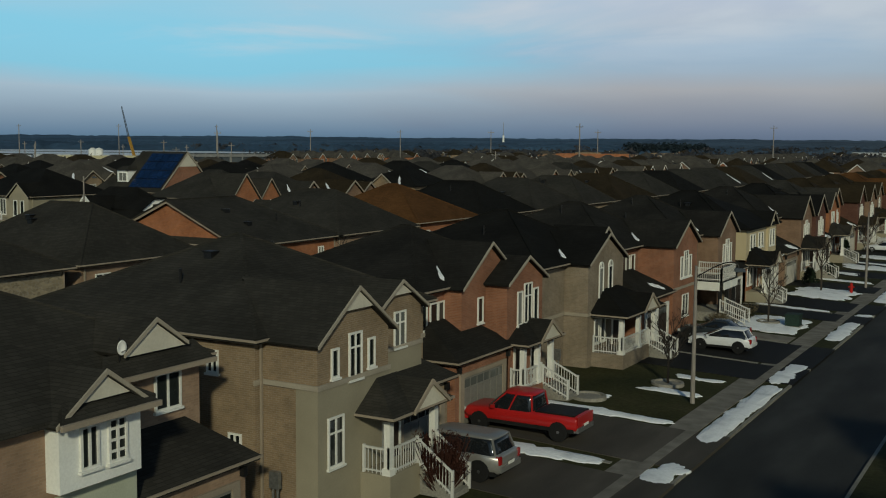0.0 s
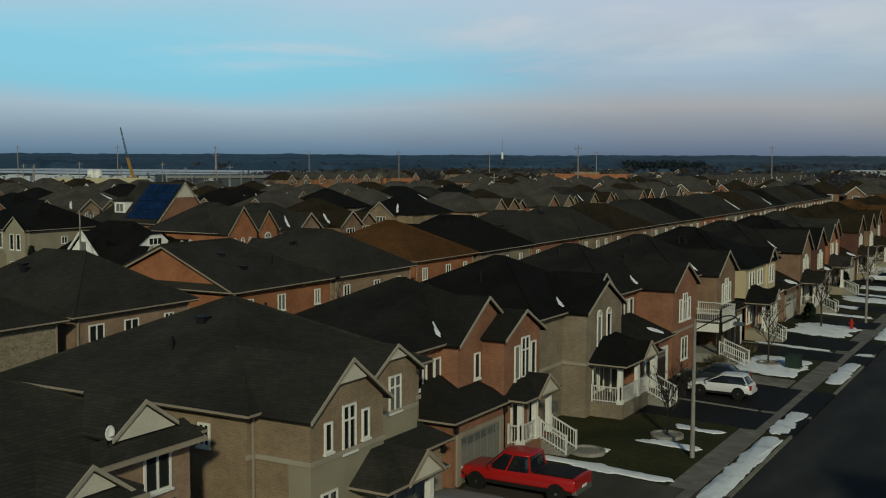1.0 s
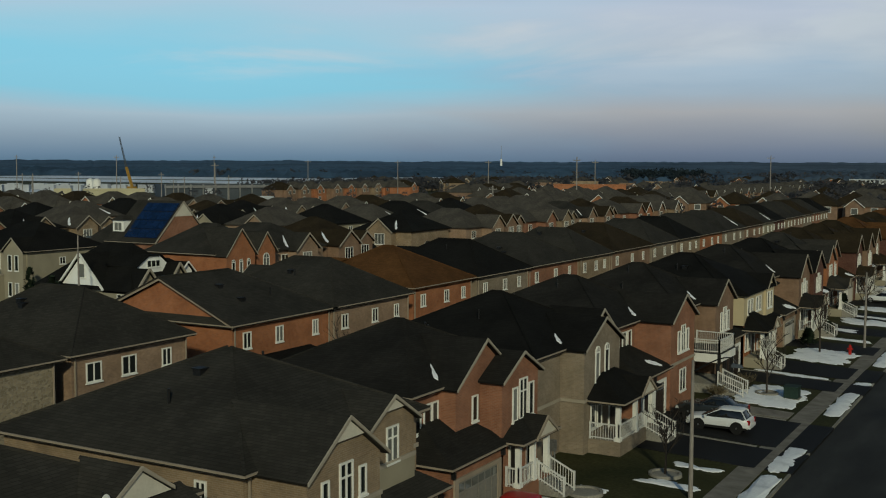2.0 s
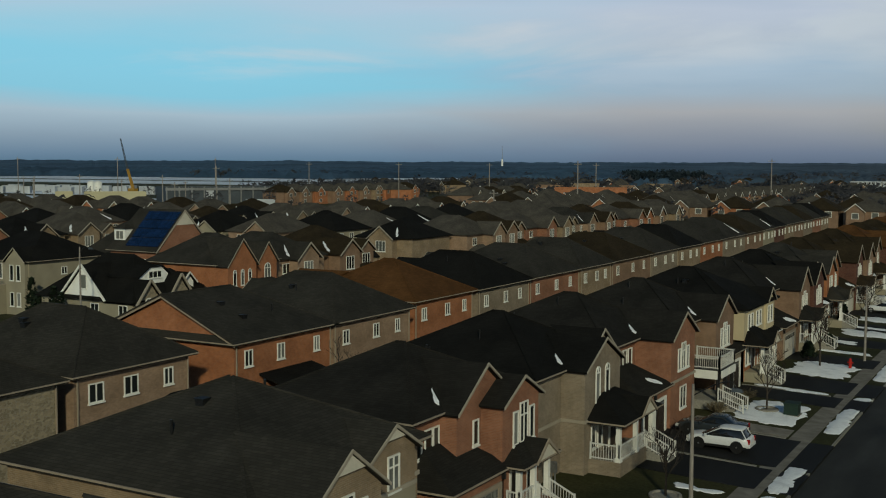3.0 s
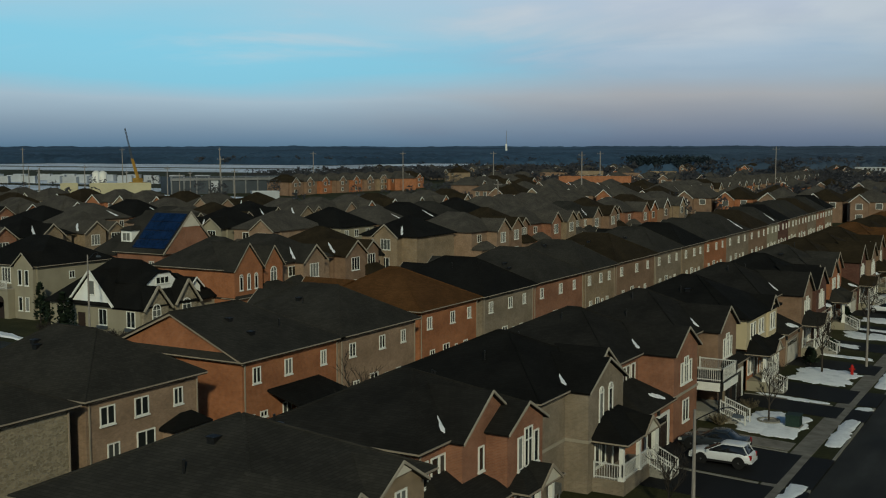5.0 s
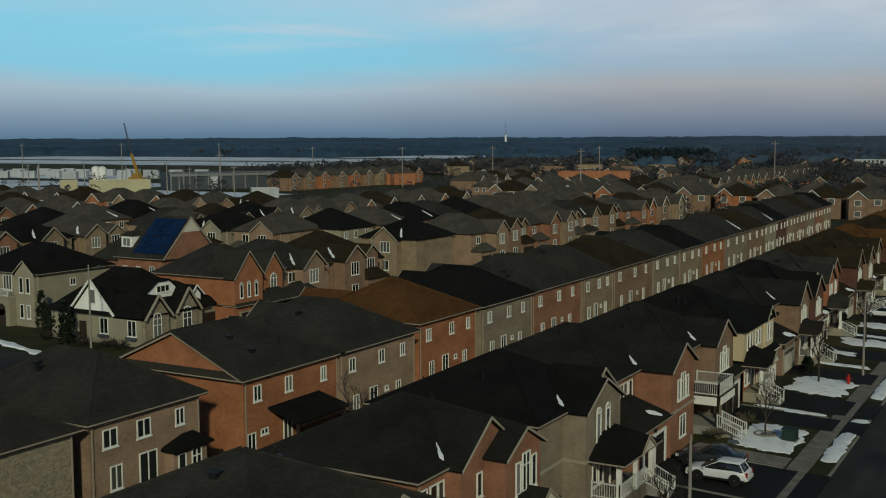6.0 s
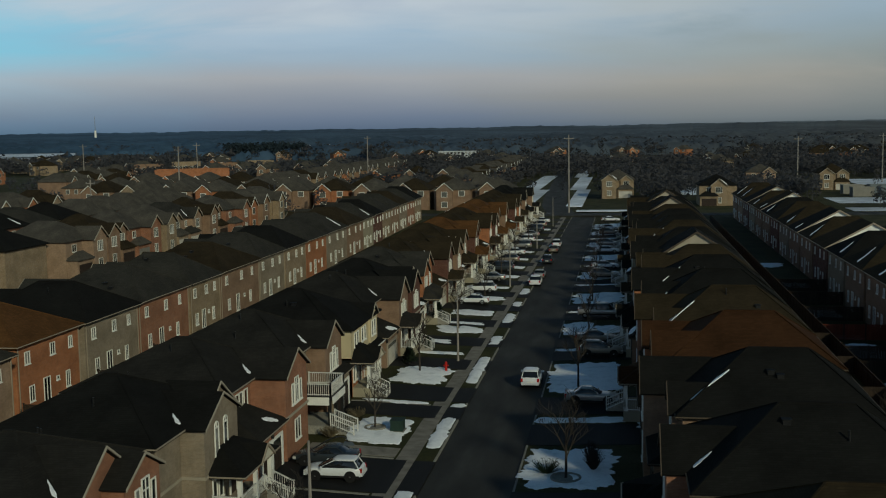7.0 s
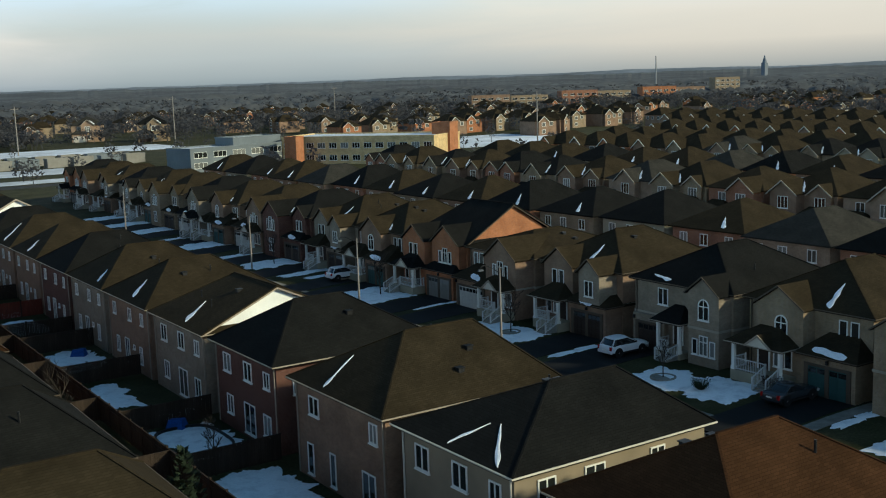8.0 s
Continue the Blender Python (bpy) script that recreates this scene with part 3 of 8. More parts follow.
def garage_doors(parent, x0, x1, y, n, mat, edge="white_trim"):
    """Panelled doors with a row of small lights on top, in pale surrounds."""
    w = (x1 - x0 - 0.35 * (n + 1)) / n
    surround = Shape().box(x0, y - 0.07, 2.25, x1, y + 0.1, 2.45)
    for i in range(n + 1):
        xx = x0 + i * (w + 0.35)
        surround.box(xx, y - 0.07, 0.0, xx + 0.35, y + 0.1, 2.25)
    part("door_surround", surround, edge, parent)
    for i in range(n):
        a = x0 + 0.35 + i * (w + 0.35)
        s, g = Shape(), Shape()
        s.box(a, y + 0.0, 0.03, a + w, y + 0.08, 2.25)
        cols = max(2, round(w / 0.62))
        for r in range(4):
            for c in range(cols):
                u, z = a + w * c / cols, 0.06 + 0.55 * r
                (g if r == 3 else s).box(u + 0.05, y - 0.03 if r < 3 else y - 0.015, z + 0.05, u + w / cols - 0.05, y + 0.01, z + (0.42 if r == 3 else 0.5))
        door = part("garage_door", s, mat, parent)
        part("pane", g, "glass", door)


def porch(parent, x0, x1, y, depth, roof, deck=0.85, top=3.2, gable=True, steps="right", trim="white_trim", wall="stucco", posts=2):
    """A raised porch in front of the wall at y: deck, posts, roof, stair and railings."""
    d = Shape().box(x0, y - depth, 0, x1, y - 0.01, deck)
    part("porch_deck", d, wall, parent)
    for i in range(posts):
        u = x0 + 0.18 + (x1 - x0 - 0.36) * i / max(1, posts - 1)
        p = Shape().box(u - 0.13, y - depth + 0.06, deck, u + 0.13, y - depth + 0.32, top - 0.25).box(u - 0.18, y - depth + 0.01, deck, u + 0.18, y - depth + 0.37, deck + 0.25)
        part("porch_post", p, trim, parent)
    beam = Shape().box(x0, y - depth + 0.02, top - 0.26, x1, y - depth + 0.3, top - 0.17).box(x0, y - depth + 0.3, top - 0.26, x0 + 0.2, y, top - 0.17).box(x1 - 0.2, y - depth + 0.3, top - 0.26, x1, y, top - 0.17)
    part("porch_beam", beam, trim, parent)
    r = Shape()
    e = 0.35
    hip(r, x0 - e, x1 + e, y - depth - e, y + depth + e, top, min(1.25, 0.62 * (depth + e)), (x0 + x1) / 2 - (x1 - x0) * 0.2, (x0 + x1) / 2 + (x1 - x0) * 0.2, along="x")
    part("porch_roof", r, roof, parent)
    g = Shape()
    gutters(g, x0 - e, x1 + e, y - depth - e, y, top)
    part("gutter", g, "taupe_trim", parent)
    if gable:
        xm, half, rise = (x0 + x1) / 2 + (x1 - x0) * 0.12, min(1.3, (x1 - x0) * 0.36), 0.95
        gr = Shape()
        y0 = y - depth - e - 0.15
        for k in (-1, 1):
            gr.face((xm + k * half, y0, top), (xm, y0, top + rise), (xm, y0 + 2.0, top + rise), (xm + k * half, y0 + 0.5, top))
        part("porch_gable_roof", gr, roof, parent)
        tri = Shape().hull([(xm - half + 0.1, y0 + 0.12, top - 0.02), (xm + half - 0.1, y0 + 0.12, top - 0.02), (xm, y0 + 0.12, top + rise - 0.08)],
                           [(xm - half + 0.1, y0 + 0.2, top - 0.02), (xm + half - 0.1, y0 + 0.2, top - 0.02), (xm, y0 + 0.2, top + rise - 0.08)])
        part("gable_panel", tri, "gable_cream", parent)
        b = Shape()
        barge(b, xm, half, y0, top, rise, 0.13)
        part("bargeboard", b, "taupe_trim", parent)
    n = 5
    st = Shape()
    u0, u1 = (x1 - 1.5, x1 - 0.2) if steps == "right" else (x0 + 0.2, x0 + 1.5)
    for i in range(n):
        st.box(u0, y - depth - 0.28 * (i + 1), 0, u1, y - depth - 0.28 * i, deck - (i + 1) * deck / (n + 1))
    part("stair", st, "concrete", parent)
    front = y - depth + 0.12
    if steps == "right":
        railing(parent, [(x0 + 0.1, y - 0.1, deck), (x0 + 0.1, front, deck), (u0, front, deck)], deck)
    else:
        railing(parent, [(u1, front, deck), (x1 - 0.1, front, deck), (x1 - 0.1, y - 0.1, deck)], deck)
    for u in (u0, u1):
        railing(parent, [(u, y - depth, deck - 0.1), (u, y - depth - 0.28 * n, 0.1)], deck)


def house(m, label, group, W, D, H=6.2, rise=3.1, ridge=(4.2, 8.8), along="y", wall="tan_brick", low="", roof="dark_roof", trim="taupe_trim",
          bays=(), garage=None, porch_at=None, front=(), back=None, side_left=(), side_right=(), gable=(), vents=3, snow=(), door=None, far=False, extras=None, belt=True, wings=(), hide="", belt_z=3.15, low_bays=False, peaks=False):
    """A two-storey house, front to local -y, x from 0 to W along the street, y from 0 back to D.
    bays: (x0, x1, forward, rise, z0, wall or '') with a gable roof; garage: (x0, x1, forward, doors, material);
    windows: (u, z, w, h, columns, rows, arch[, depth])."""
    home = thing("house", m, label, "house", group)
    o = 0.42
    body = Shape().box(0, 0, -0.6, W, D, H)
    split = belt_z
    near = -1 if m.col[0].y > 0 else 1      # the end of the house towards the south
    for x0, x1, p, r, z0, kind, *pent in bays:
        xm = (x0 + x1) / 2
        body_bay = Shape()
        body_bay.box(x0, -p, z0 - (0.6 if z0 == 0 else 0), x1, 0.02 if p > 0.05 else 0.3, H)
        slope = r / ((x1 - x0) / 2 + o)
        g = H + slope * o
        if not pent:
            body_bay.hull([(x0, -p, H - 0.01), (x1, -p, H - 0.01), (xm, -p, H + r - 0.05)], [(x0, 0.6, H - 0.01), (x1, 0.6, H - 0.01), (xm, 0.6, H + r - 0.05)])
        part("bay_wall", body_bay, kind or wall, home, "pale projecting upper bay" if kind else "")
    for x0, x1, p, r in wings:
        part("wing_wall", Shape().box(x0, -p, -0.6, x1, 0.02, H), wall, home)
    if garage:
        g0, g1, gp, gn, gm = garage
        part("garage_wall", Shape().box(g0, -gp, -0.6, g1, 0.02, 3.05), wall, home)
    part("wall", body, wall, home)
    if low:
        lo = Shape() if low_bays else Shape().box(-0.03, -0.03, -0.6, W + 0.03, D + 0.03, split)
        for x0, x1, p, r, z0, kind, *pent in bays:
            if z0 < 1:
                lo.box(x0 - 0.03, -p - 0.03, -0.6, x1 + 0.03, -p + 0.9 if low_bays else 0.0, split)
        for x0, x1, p, r in wings if not low_bays else ():
            lo.box(x0 - 0.03, -p - 0.03, -0.6, x1 + 0.03, 0.0, split)
        part("lower_wall", lo, low, home)
    if belt and not far:
        bt = Shape()
        e = 0.075
        bt.box(-e, -e, split - 0.09, W + e, 0.0, split + 0.09)
        if not low_bays:
            bt.box(-e, 0.0, split - 0.09, 0.0, D + e, split + 0.09).box(W, 0, split - 0.09, W + e, D + e, split + 0.09)
        for x0, x1, p, r, z0, kind, *pent in bays:
            if p > 0.1 and z0 < 1:
                bt.box(x0 - e, -p - e, split - 0.09, x1 + e, -e, split + 0.09)
        part("string_course", bt, "trim", home)
    # main roof
    rf = Shape()
    hip(rf, -o, W + o, -o, D + o, H, rise, *ridge, along=along)
    part("roof", rf, roof, home)
    cap = Shape()
    ends = [(W / 2, ridge[0], H + rise), (W / 2, ridge[1], H + rise)] if along == "y" else [(ridge[0], D / 2, H + rise), (ridge[1], D / 2, H + rise)]
    if (Vector(ends[0]) - Vector(ends[1])).length > 0.3:
        cap.bar(ends[0], ends[1], 0.16)
    c = [(-o, -o, H), (W + o, -o, H), (W + o, D + o, H), (-o, D + o, H)]
    for i, e in zip((0, 1, 2, 3), (0, 0, 1, 1) if along == "y" else (0, 1, 1, 0)):
        if (Vector(c[i]).xy - Vector(ends[e]).xy).length > 0.5:
            cap.bar(c[i], ends[e], 0.11)
    if not far:
        part("ridge_cap", cap, roof, home)
    for x0, x1, p, r in wings:
        wr = Shape()
        hip(wr, x0 - o, x1 + o, -p - o, ridge[0], H + 0.02, r, -p - o + (x1 - x0) / 2 + o, ridge[0], along="y")
        part("wing_roof", wr, roof, home)
    gt = Shape()
    gutters(gt, -o, W + o, -o, D + o, H)
    part("gutter", gt, trim, home)
    main_slope = rise / (ridge[0] + o) if along == "y" else rise / (D / 2 + o)
    if "left" in gable or "right" in gable:      # an end wall carried up under the roof
        for side in gable:
            x = -0.0 if side == "left" else W
            tri = Shape().hull([(x - 0.04, 0.2, H - 0.05), (x - 0.04, D - 0.2, H - 0.05), (x - 0.04, D / 2, H + rise - 0.15)], [(x + 0.04, 0.2, H - 0.05), (x + 0.04, D - 0.2, H - 0.05), (x + 0.04, D / 2, H + rise - 0.15)])
            part("gable_panel", tri, extras or wall, home)
            out = -1 if side == "left" else 1
            skirt = Shape().hull([(x + out * 0.05, 0.0, H - 0.1), (x + out * 0.05, D, H - 0.1), (x + out * o, D, H - 0.1), (x + out * o, 0.0, H - 0.1)],
                                 [(x + out * 0.05, 0.3, H + 0.42), (x + out * 0.05, D - 0.3, H + 0.42), (x + out * o, D, H), (x + out * o, 0.0, H)])
            part("pent_roof", skirt, roof, home)
            edge, xe = Shape(), (x - o if side == "left" else x + o - 0.07)
            for k in (-1, 1):
                ends2 = [(D / 2 + k * (D / 2 + o), H), (D / 2, H + rise)]
                lowest = [(xe, yy, zz - 0.22) for yy, zz in ends2] + [(xe, yy, zz + 0.04) for yy, zz in ends2[::-1]]
                edge.hull(lowest, [(xx + 0.07, yy, zz) for xx, yy, zz in lowest])
            part("bargeboard", edge, trim, home)
    for x0, x1, p, r, z0, kind, *pent in bays:
        xm = (x0 + x1) / 2
        ov, fo = 0.28, 0.24      # the verge over the sides and the face of a bay
        slope = r / ((x1 - x0) / 2)
        hw = (x1 - x0) / 2 + ov
        if pent and pent[0] == "high":      # the pediment stands on the skirt, clear of the eave
            hw = (x1 - x0) / 2 * 0.64
        z = H
        foot = z + r + 0.1 - slope * hw
        yr = r / main_slope - o + 0.05
        g = Shape()
        for k in (-1, 1):
            q = [(xm + k * hw, -p - fo, foot), (xm, -p - fo, z + r + 0.1), (xm, yr, z + r + 0.1), (xm + k * hw, max(-o + 0.02, (foot - H) / main_slope - o), foot)]
            n = Vector((k * slope, 0, 1)).normalized() * 0.12
            ring = q if k == 1 else q[::-1]
            g.hull([Vector(v) - n for v in ring], [Vector(v) for v in ring])
        part("gable_roof", g, roof, home)
        b = Shape()
        barge(b, xm, hw, -p - fo - 0.06, foot, slope * hw, 0.09, 0.06)
        part("bargeboard", b, trim if trim == "brown_trim" else "trim", home)
        t = 0.42
        if pent:      # a shingled skirt under a small pediment
            skirt = Shape().hull([(x0 - 0.25, -p - o, H - 0.12), (x1 + 0.25, -p - o, H - 0.12), (x1 + 0.1, -p + 0.05, H - 0.12), (x0 - 0.1, -p + 0.05, H - 0.12)],
                                 [(x0 - 0.25, -p - o, H), (x1 + 0.25, -p - o, H), (x1 - 0.2, -p + 0.05, H + r * 0.42), (x0 + 0.2, -p + 0.05, H + r * 0.42)])
            part("pent_roof", skirt, roof, home)
            g2 = Shape().box(x0 - 0.3, -p - o - 0.1, H - 0.16, x1 + 0.3, -p - o, H - 0.01)
            part("gutter", g2, trim, home)
            t = 0.62
        if not peaks and not pent:
            continue
        half_panel = (x1 - x0) / 2 * t * 0.97
        f0 = -p - fo + 0.03      # the cream panel stands under the verge
        peak = Shape().hull([(xm - half_panel, f0, z + r * (1 - t) - 0.02), (xm + half_panel, f0, z + r * (1 - t) - 0.02), (xm, f0, z + r - 0.06)],
                            [(xm - half_panel, f0 + 0.2, z + r * (1 - t) - 0.02), (xm + half_panel, f0 + 0.2, z + r * (1 - t) - 0.02), (xm, f0 + 0.2, z + r - 0.06)])
        part("gable_panel", peak, "gable_cream", home)
    if garage:
        r = Shape()
        hip(r, g0 - 0.35, g1 + 0.35, -gp - 0.35, gp + 0.35, 3.15, min(1.5, 0.58 * (gp + 0.35)), (g0 + g1) / 2 - (g1 - g0) * 0.28, (g0 + g1) / 2 + (g1 - g0) * 0.28, along="x")
        if gp > 0.6:
            part("garage_roof", r, roof, home)
            gg = Shape()
            gutters(gg, g0 - 0.35, g1 + 0.35, -gp - 0.35, -0.02, 3.15)
            part("gutter", gg, trim, home)
        if hide != "front":
            garage_doors(home, g0 + 0.35, g1 - 0.35, -gp - 0.03, gn, gm, "white_trim" if gn == 2 and "along the street" in group else trim)
        for u in () if far or hide == "front" else ((g0 + g1) / 2,) if gn == 2 else (g0 + 0.2, g1 - 0.2):
            lamp = Shape().box(u - 0.09, -gp - 0.2, 2.55, u + 0.09, -gp - 0.02, 2.85)
            part("wall_lamp", lamp, "metal_dark", home)
    if porch_at and hide != "front":
        porch(home, roof=roof, **porch_at)
    if door and hide != "front":
        u, y = door
        d = Shape().box(u - 0.48, y - 0.05, 0.85, u + 0.48, y + 0.03, 2.95)
        d2 = part("front_door", d, "door_dark", home)
        part("door_frame", Shape().box(u - 0.62, y - 0.08, 0.85, u - 0.481, y + 0.02, 3.1).box(u + 0.481, y - 0.08, 0.85, u + 0.62, y + 0.02, 3.1).box(u - 0.481, y - 0.08, 2.951, u + 0.481, y + 0.02, 3.1), "white_trim", d2)
    for u, z, ww, hh, cols, rows, arch, *deep in () if hide == "front" else front:
        window(home, "front", deep[0] if deep else 0.0, u, z, ww, hh, cols, rows, arch, far)
    if back is None:
        back = [(W * 0.2, 4.15, 1.3, 1.35, 2, 1, False), (W * 0.55, 4.15, 1.3, 1.35, 2, 1, False), (W * 0.85, 4.25, 0.95, 1.15, 2, 1, False),
                (W * 0.22, 1.1, 1.1, 1.4, 2, 1, False), (W * 0.55, 0.35, 1.8, 2.2, 2, 1, False), (W * 0.83, 0.9, 1.2, 1.5, 2, 1, False)]
    for u, z, ww, hh, cols, rows, arch in () if hide == "back" else back:
        window(home, "back", D, W - u, z, ww, hh, cols, rows, arch, far)
    for u, z, ww, hh in side_left:
        window(home, "left", 0.0, u, z, ww, hh, 2, 1, False, far)
    for u, z, ww, hh in side_right:
        window(home, "right", W, u, z, ww, hh, 2, 1, False, far)
    if not far:
        for x, y in (() if hide == "front" else ((0.25, -0.08),)) + (() if hide == "back" else ((W - 0.2, D + 0.08), (0.15, D + 0.08))):
            downpipe(home, x, y, H, trim)
        rng = random.Random(int(W * 1000 + m.translation.y * 37 + m.translation.x * 11))
        for i in range(vents):      # vents and pipes on the rear slope or the sides
            k = rng.uniform(0.35, 0.8)
            if along == "y":
                side = rng.choice((-1, 1))
                x, y = W / 2 + side * (W / 2 + o) * (1 - k), rng.uniform(ridge[0], ridge[1])
            else:
                x, y = rng.uniform(W * 0.3, W * 0.7), D / 2 + (D / 2 + o) * (1 - k)
            z = H + rise * k
            if rng.random() < 0.6:
                part("roof_vent", Shape().box(x - 0.2, y - 0.2, z - 0.15, x + 0.2, y + 0.2, z + 0.16).box(x - 0.25, y - 0.25, z + 0.161, x + 0.25, y + 0.25, z + 0.21), "metal_dark", home)
            else:
                part("vent_pipe", Shape().tube((x, y, z - 0.2), (x, y, z + 0.55), 0.06), "metal_dark", home)
    for a, b, width, normal in snow:
        if a[2] < 5 and garage:
            k = min(1.5, 0.58 * (garage[2] + 0.35)) / (garage[2] + 0.35)
            on_roof, up = (lambda p: (p[0], p[1], 3.15 + k * (p[1] + garage[2] + 0.35))), (0, -k, 1)
        elif normal == "hip":      # snow beside a hip of the front slope
            on_roof, up = (lambda p: (p[0], p[1], H + main_slope * (p[1] + o))), (0, -main_slope, 1)
        elif normal[1] < 0:      # snow kept in the valley beside a gable
            on_roof, up = (lambda p: (p[0], p[1], H + main_slope * (p[1] + o))), (0, -main_slope, 1)
            x0, x1, p, r = bays[0][:4]
            half, xm = (x1 - x0) / 2, (x0 + x1) / 2
            k = near if 0 < xm + near * (half + 0.6) < W else -near
            reach = min(0.7, 0.85 / half)
            on_valley = lambda d: (xm + k * (d * half + 0.24), (0.1 + r * (1 - d)) / main_slope - o)
            a, b = on_valley(0.92), on_valley(0.92 - reach)
        else:
            k = rise / (D + o - ridge[1]) if along == "y" else main_slope
            on_roof, up = (lambda p: (p[0], p[1], H + k * (D + o - p[1]))), (0, k, 1)
        roof_snow(home, on_roof(a), on_roof(b), width, up, 0.02, a[-1] < 5 and len(a) == 3 and bool(garage))
    return home

# ---- the rows of houses ----
def east(x, y0):
    """Pose of a house whose front looks to +x: local x runs along +y from y0."""
    return pose(x, y0, 0.45, 0, 0, 90)


def west(x, y1):
    """Pose of a house whose front looks to -x: local x runs along -y from y1."""
    return pose(x, y1, 0.45, 0, 0, -90)


def triple(u, z, y, tall=1.9):
    """Two narrow lights beside a taller one."""
    return [(u - 0.95, z, 0.6, tall - 0.35, 1, 1, False, y), (u, z, 0.95, tall, 2, 2, False, y), (u + 0.95, z, 0.6, tall - 0.35, 1, 1, False, y)]


def pair(u, z, y, h=1.5):
    return [(u - 0.5, z, 0.75, h, 1, 1, False, y), (u + 0.5, z, 0.75, h, 1, 1, False, y)]


ROW_A = "houses along the street"
UPF = (0, -0.42, 1)      # the slope of a front roof plane
UPB = (0, 0.42, 1)

# A0: tan brick with a white oriel, over its garage
house(east(-26.0, 13.6), "rose-brown brick house with a white oriel bay and dark shingles", ROW_A, 13.6, 13.5, ridge=(4.4, 9.0), wall="rose_brick", low="pale_stucco", roof="dark_roof", belt_z=4.1,
      wings=((0.0, 8.1, 2.8, 2.6),), bays=((5.1, 7.85, 3.3, 0.98, 4.3, "white_siding", "pent"), (9.0, 13.2, 0.5, 1.45, 3.4, "rose_brick", "high")), garage=(8.5, 13.3, 2.3, 1, "garage_grey"),
      front=[(1.8, 4.2, 1.0, 1.6, 2, 1, False, -2.8), (6.05, 4.75, 0.62, 1.15, 2, 1, False, -3.3), (7.0, 4.72, 0.66, 1.2, 2, 4, False, -3.3), (11.75, 4.75, 1.15, 1.2, 2, 1, False, -0.5),
             (2.0, 1.0, 1.4, 1.5, 2, 1, False, -2.8)],
      snow=(((8.9, -0.2, 6.5), (8.6, 0.7, 7.0), 0.26, UPF),))
# A1: tan brick over beige stucco, two gables and a porch
house(east(-25.6, 29.7), "tan brick and beige stucco house with two gables and porch", ROW_A, 11.4, 12.2, H=6.35, rise=3.0, peaks=True, ridge=(5.4, 5.6), wall="tan_brick", low="stucco", roof="dark_roof", belt_z=4.75, low_bays=True,
      bays=((0.4, 4.85, 2.4, 1.6, 0, ""), (6.6, 10.2, 0.6, 1.1, 0, "")), garage=(6.9, 11.3, 1.3, 1, "garage_grey"),
      porch_at=dict(x0=2.95, x1=6.5, y=-2.43, depth=1.3, wall="stucco", top=3.45, deck=1.2), door=(5.0, -2.43),
      front=[(1.4, 4.95, 0.46, 1.05, 1, 1, False, -2.4), (2.65, 4.7, 0.82, 1.7, 2, 2, False, -2.4), (3.68, 4.95, 0.46, 1.1, 1, 1, False, -2.4), (1.4, 1.8, 0.95, 1.8, 2, 2, False, -2.43),
             (8.5, 4.75, 0.9, 1.5, 2, 2, False, -0.6)],
      side_left=[(1.9, 4.9, 0.55, 0.85), (0.9, 2.2, 0.6, 0.65)], vents=5, snow=(((5.9, -0.2, 6.35), (5.6, 1.5, 7.15), 0.3, UPF),))
# A2: red brick, wide garage, gables
house(east(-27.6, 43.7), "red brick house with a grey double garage and stacked gables", ROW_A, 11.2, 9.3, ridge=(3.7, 4.3), rise=2.6, wall="red_brick", roof="char_roof",
      bays=((2.7, 8.3, 1.0, 1.9, 2.9, ""), (5.2, 9.4, 2.2, 1.12, 0, "")), garage=(0.0, 5.4, 2.2, 1, "garage_grey"),
      porch_at=dict(x0=5.5, x1=9.2, y=-2.2, depth=0.9, wall="red_brick", steps="right", posts=3), door=(6.6, -2.2),
      front=[*triple(7.6, 3.9, -2.2, 2.1), *pair(1.2, 4.2, 0.0, 1.3), (2.4, 4.2, 0.6, 1.3, 1, 1, False, 0.0), (4.6, 4.2, 0.6, 1.3, 1, 1, False, -1.0), (8.4, 1.2, 0.8, 1.7, 1, 1, False, -2.2)],
      vents=4, snow=(((2.6, 0.3, 6.6), (2.2, 1.3, 7.1), 0.22, UPF),))
# A3: grey-tan brick, porch with a stair
house(east(-27.0, 55.8), "grey-tan brick house with a raised porch and white stair rails", ROW_A, 11.1, 11.0, ridge=(4.6, 5.4), rise=2.85, wall="grey_brick", roof="black_roof",
      bays=((3.9, 9.6, 1.5, 1.5, 0, ""), (5.9, 10.9, 0.7, 1.75, 0, "")),
      porch_at=dict(x0=4.6, x1=10.6, y=-1.5, depth=2.0, wall="grey_brick", steps="right", posts=3), door=(8.4, -1.5),
      front=[(5.9, 3.9, 0.7, 1.9, 1, 1, True, -1.5), (7.4, 3.9, 0.7, 1.9, 1, 1, True, -1.5), *pair(5.8, 1.3, -1.5)],
      vents=3, snow=(((1.4, -0.1, 6.3), (1.2, 1.0, 6.95), 0.3, UPF),))
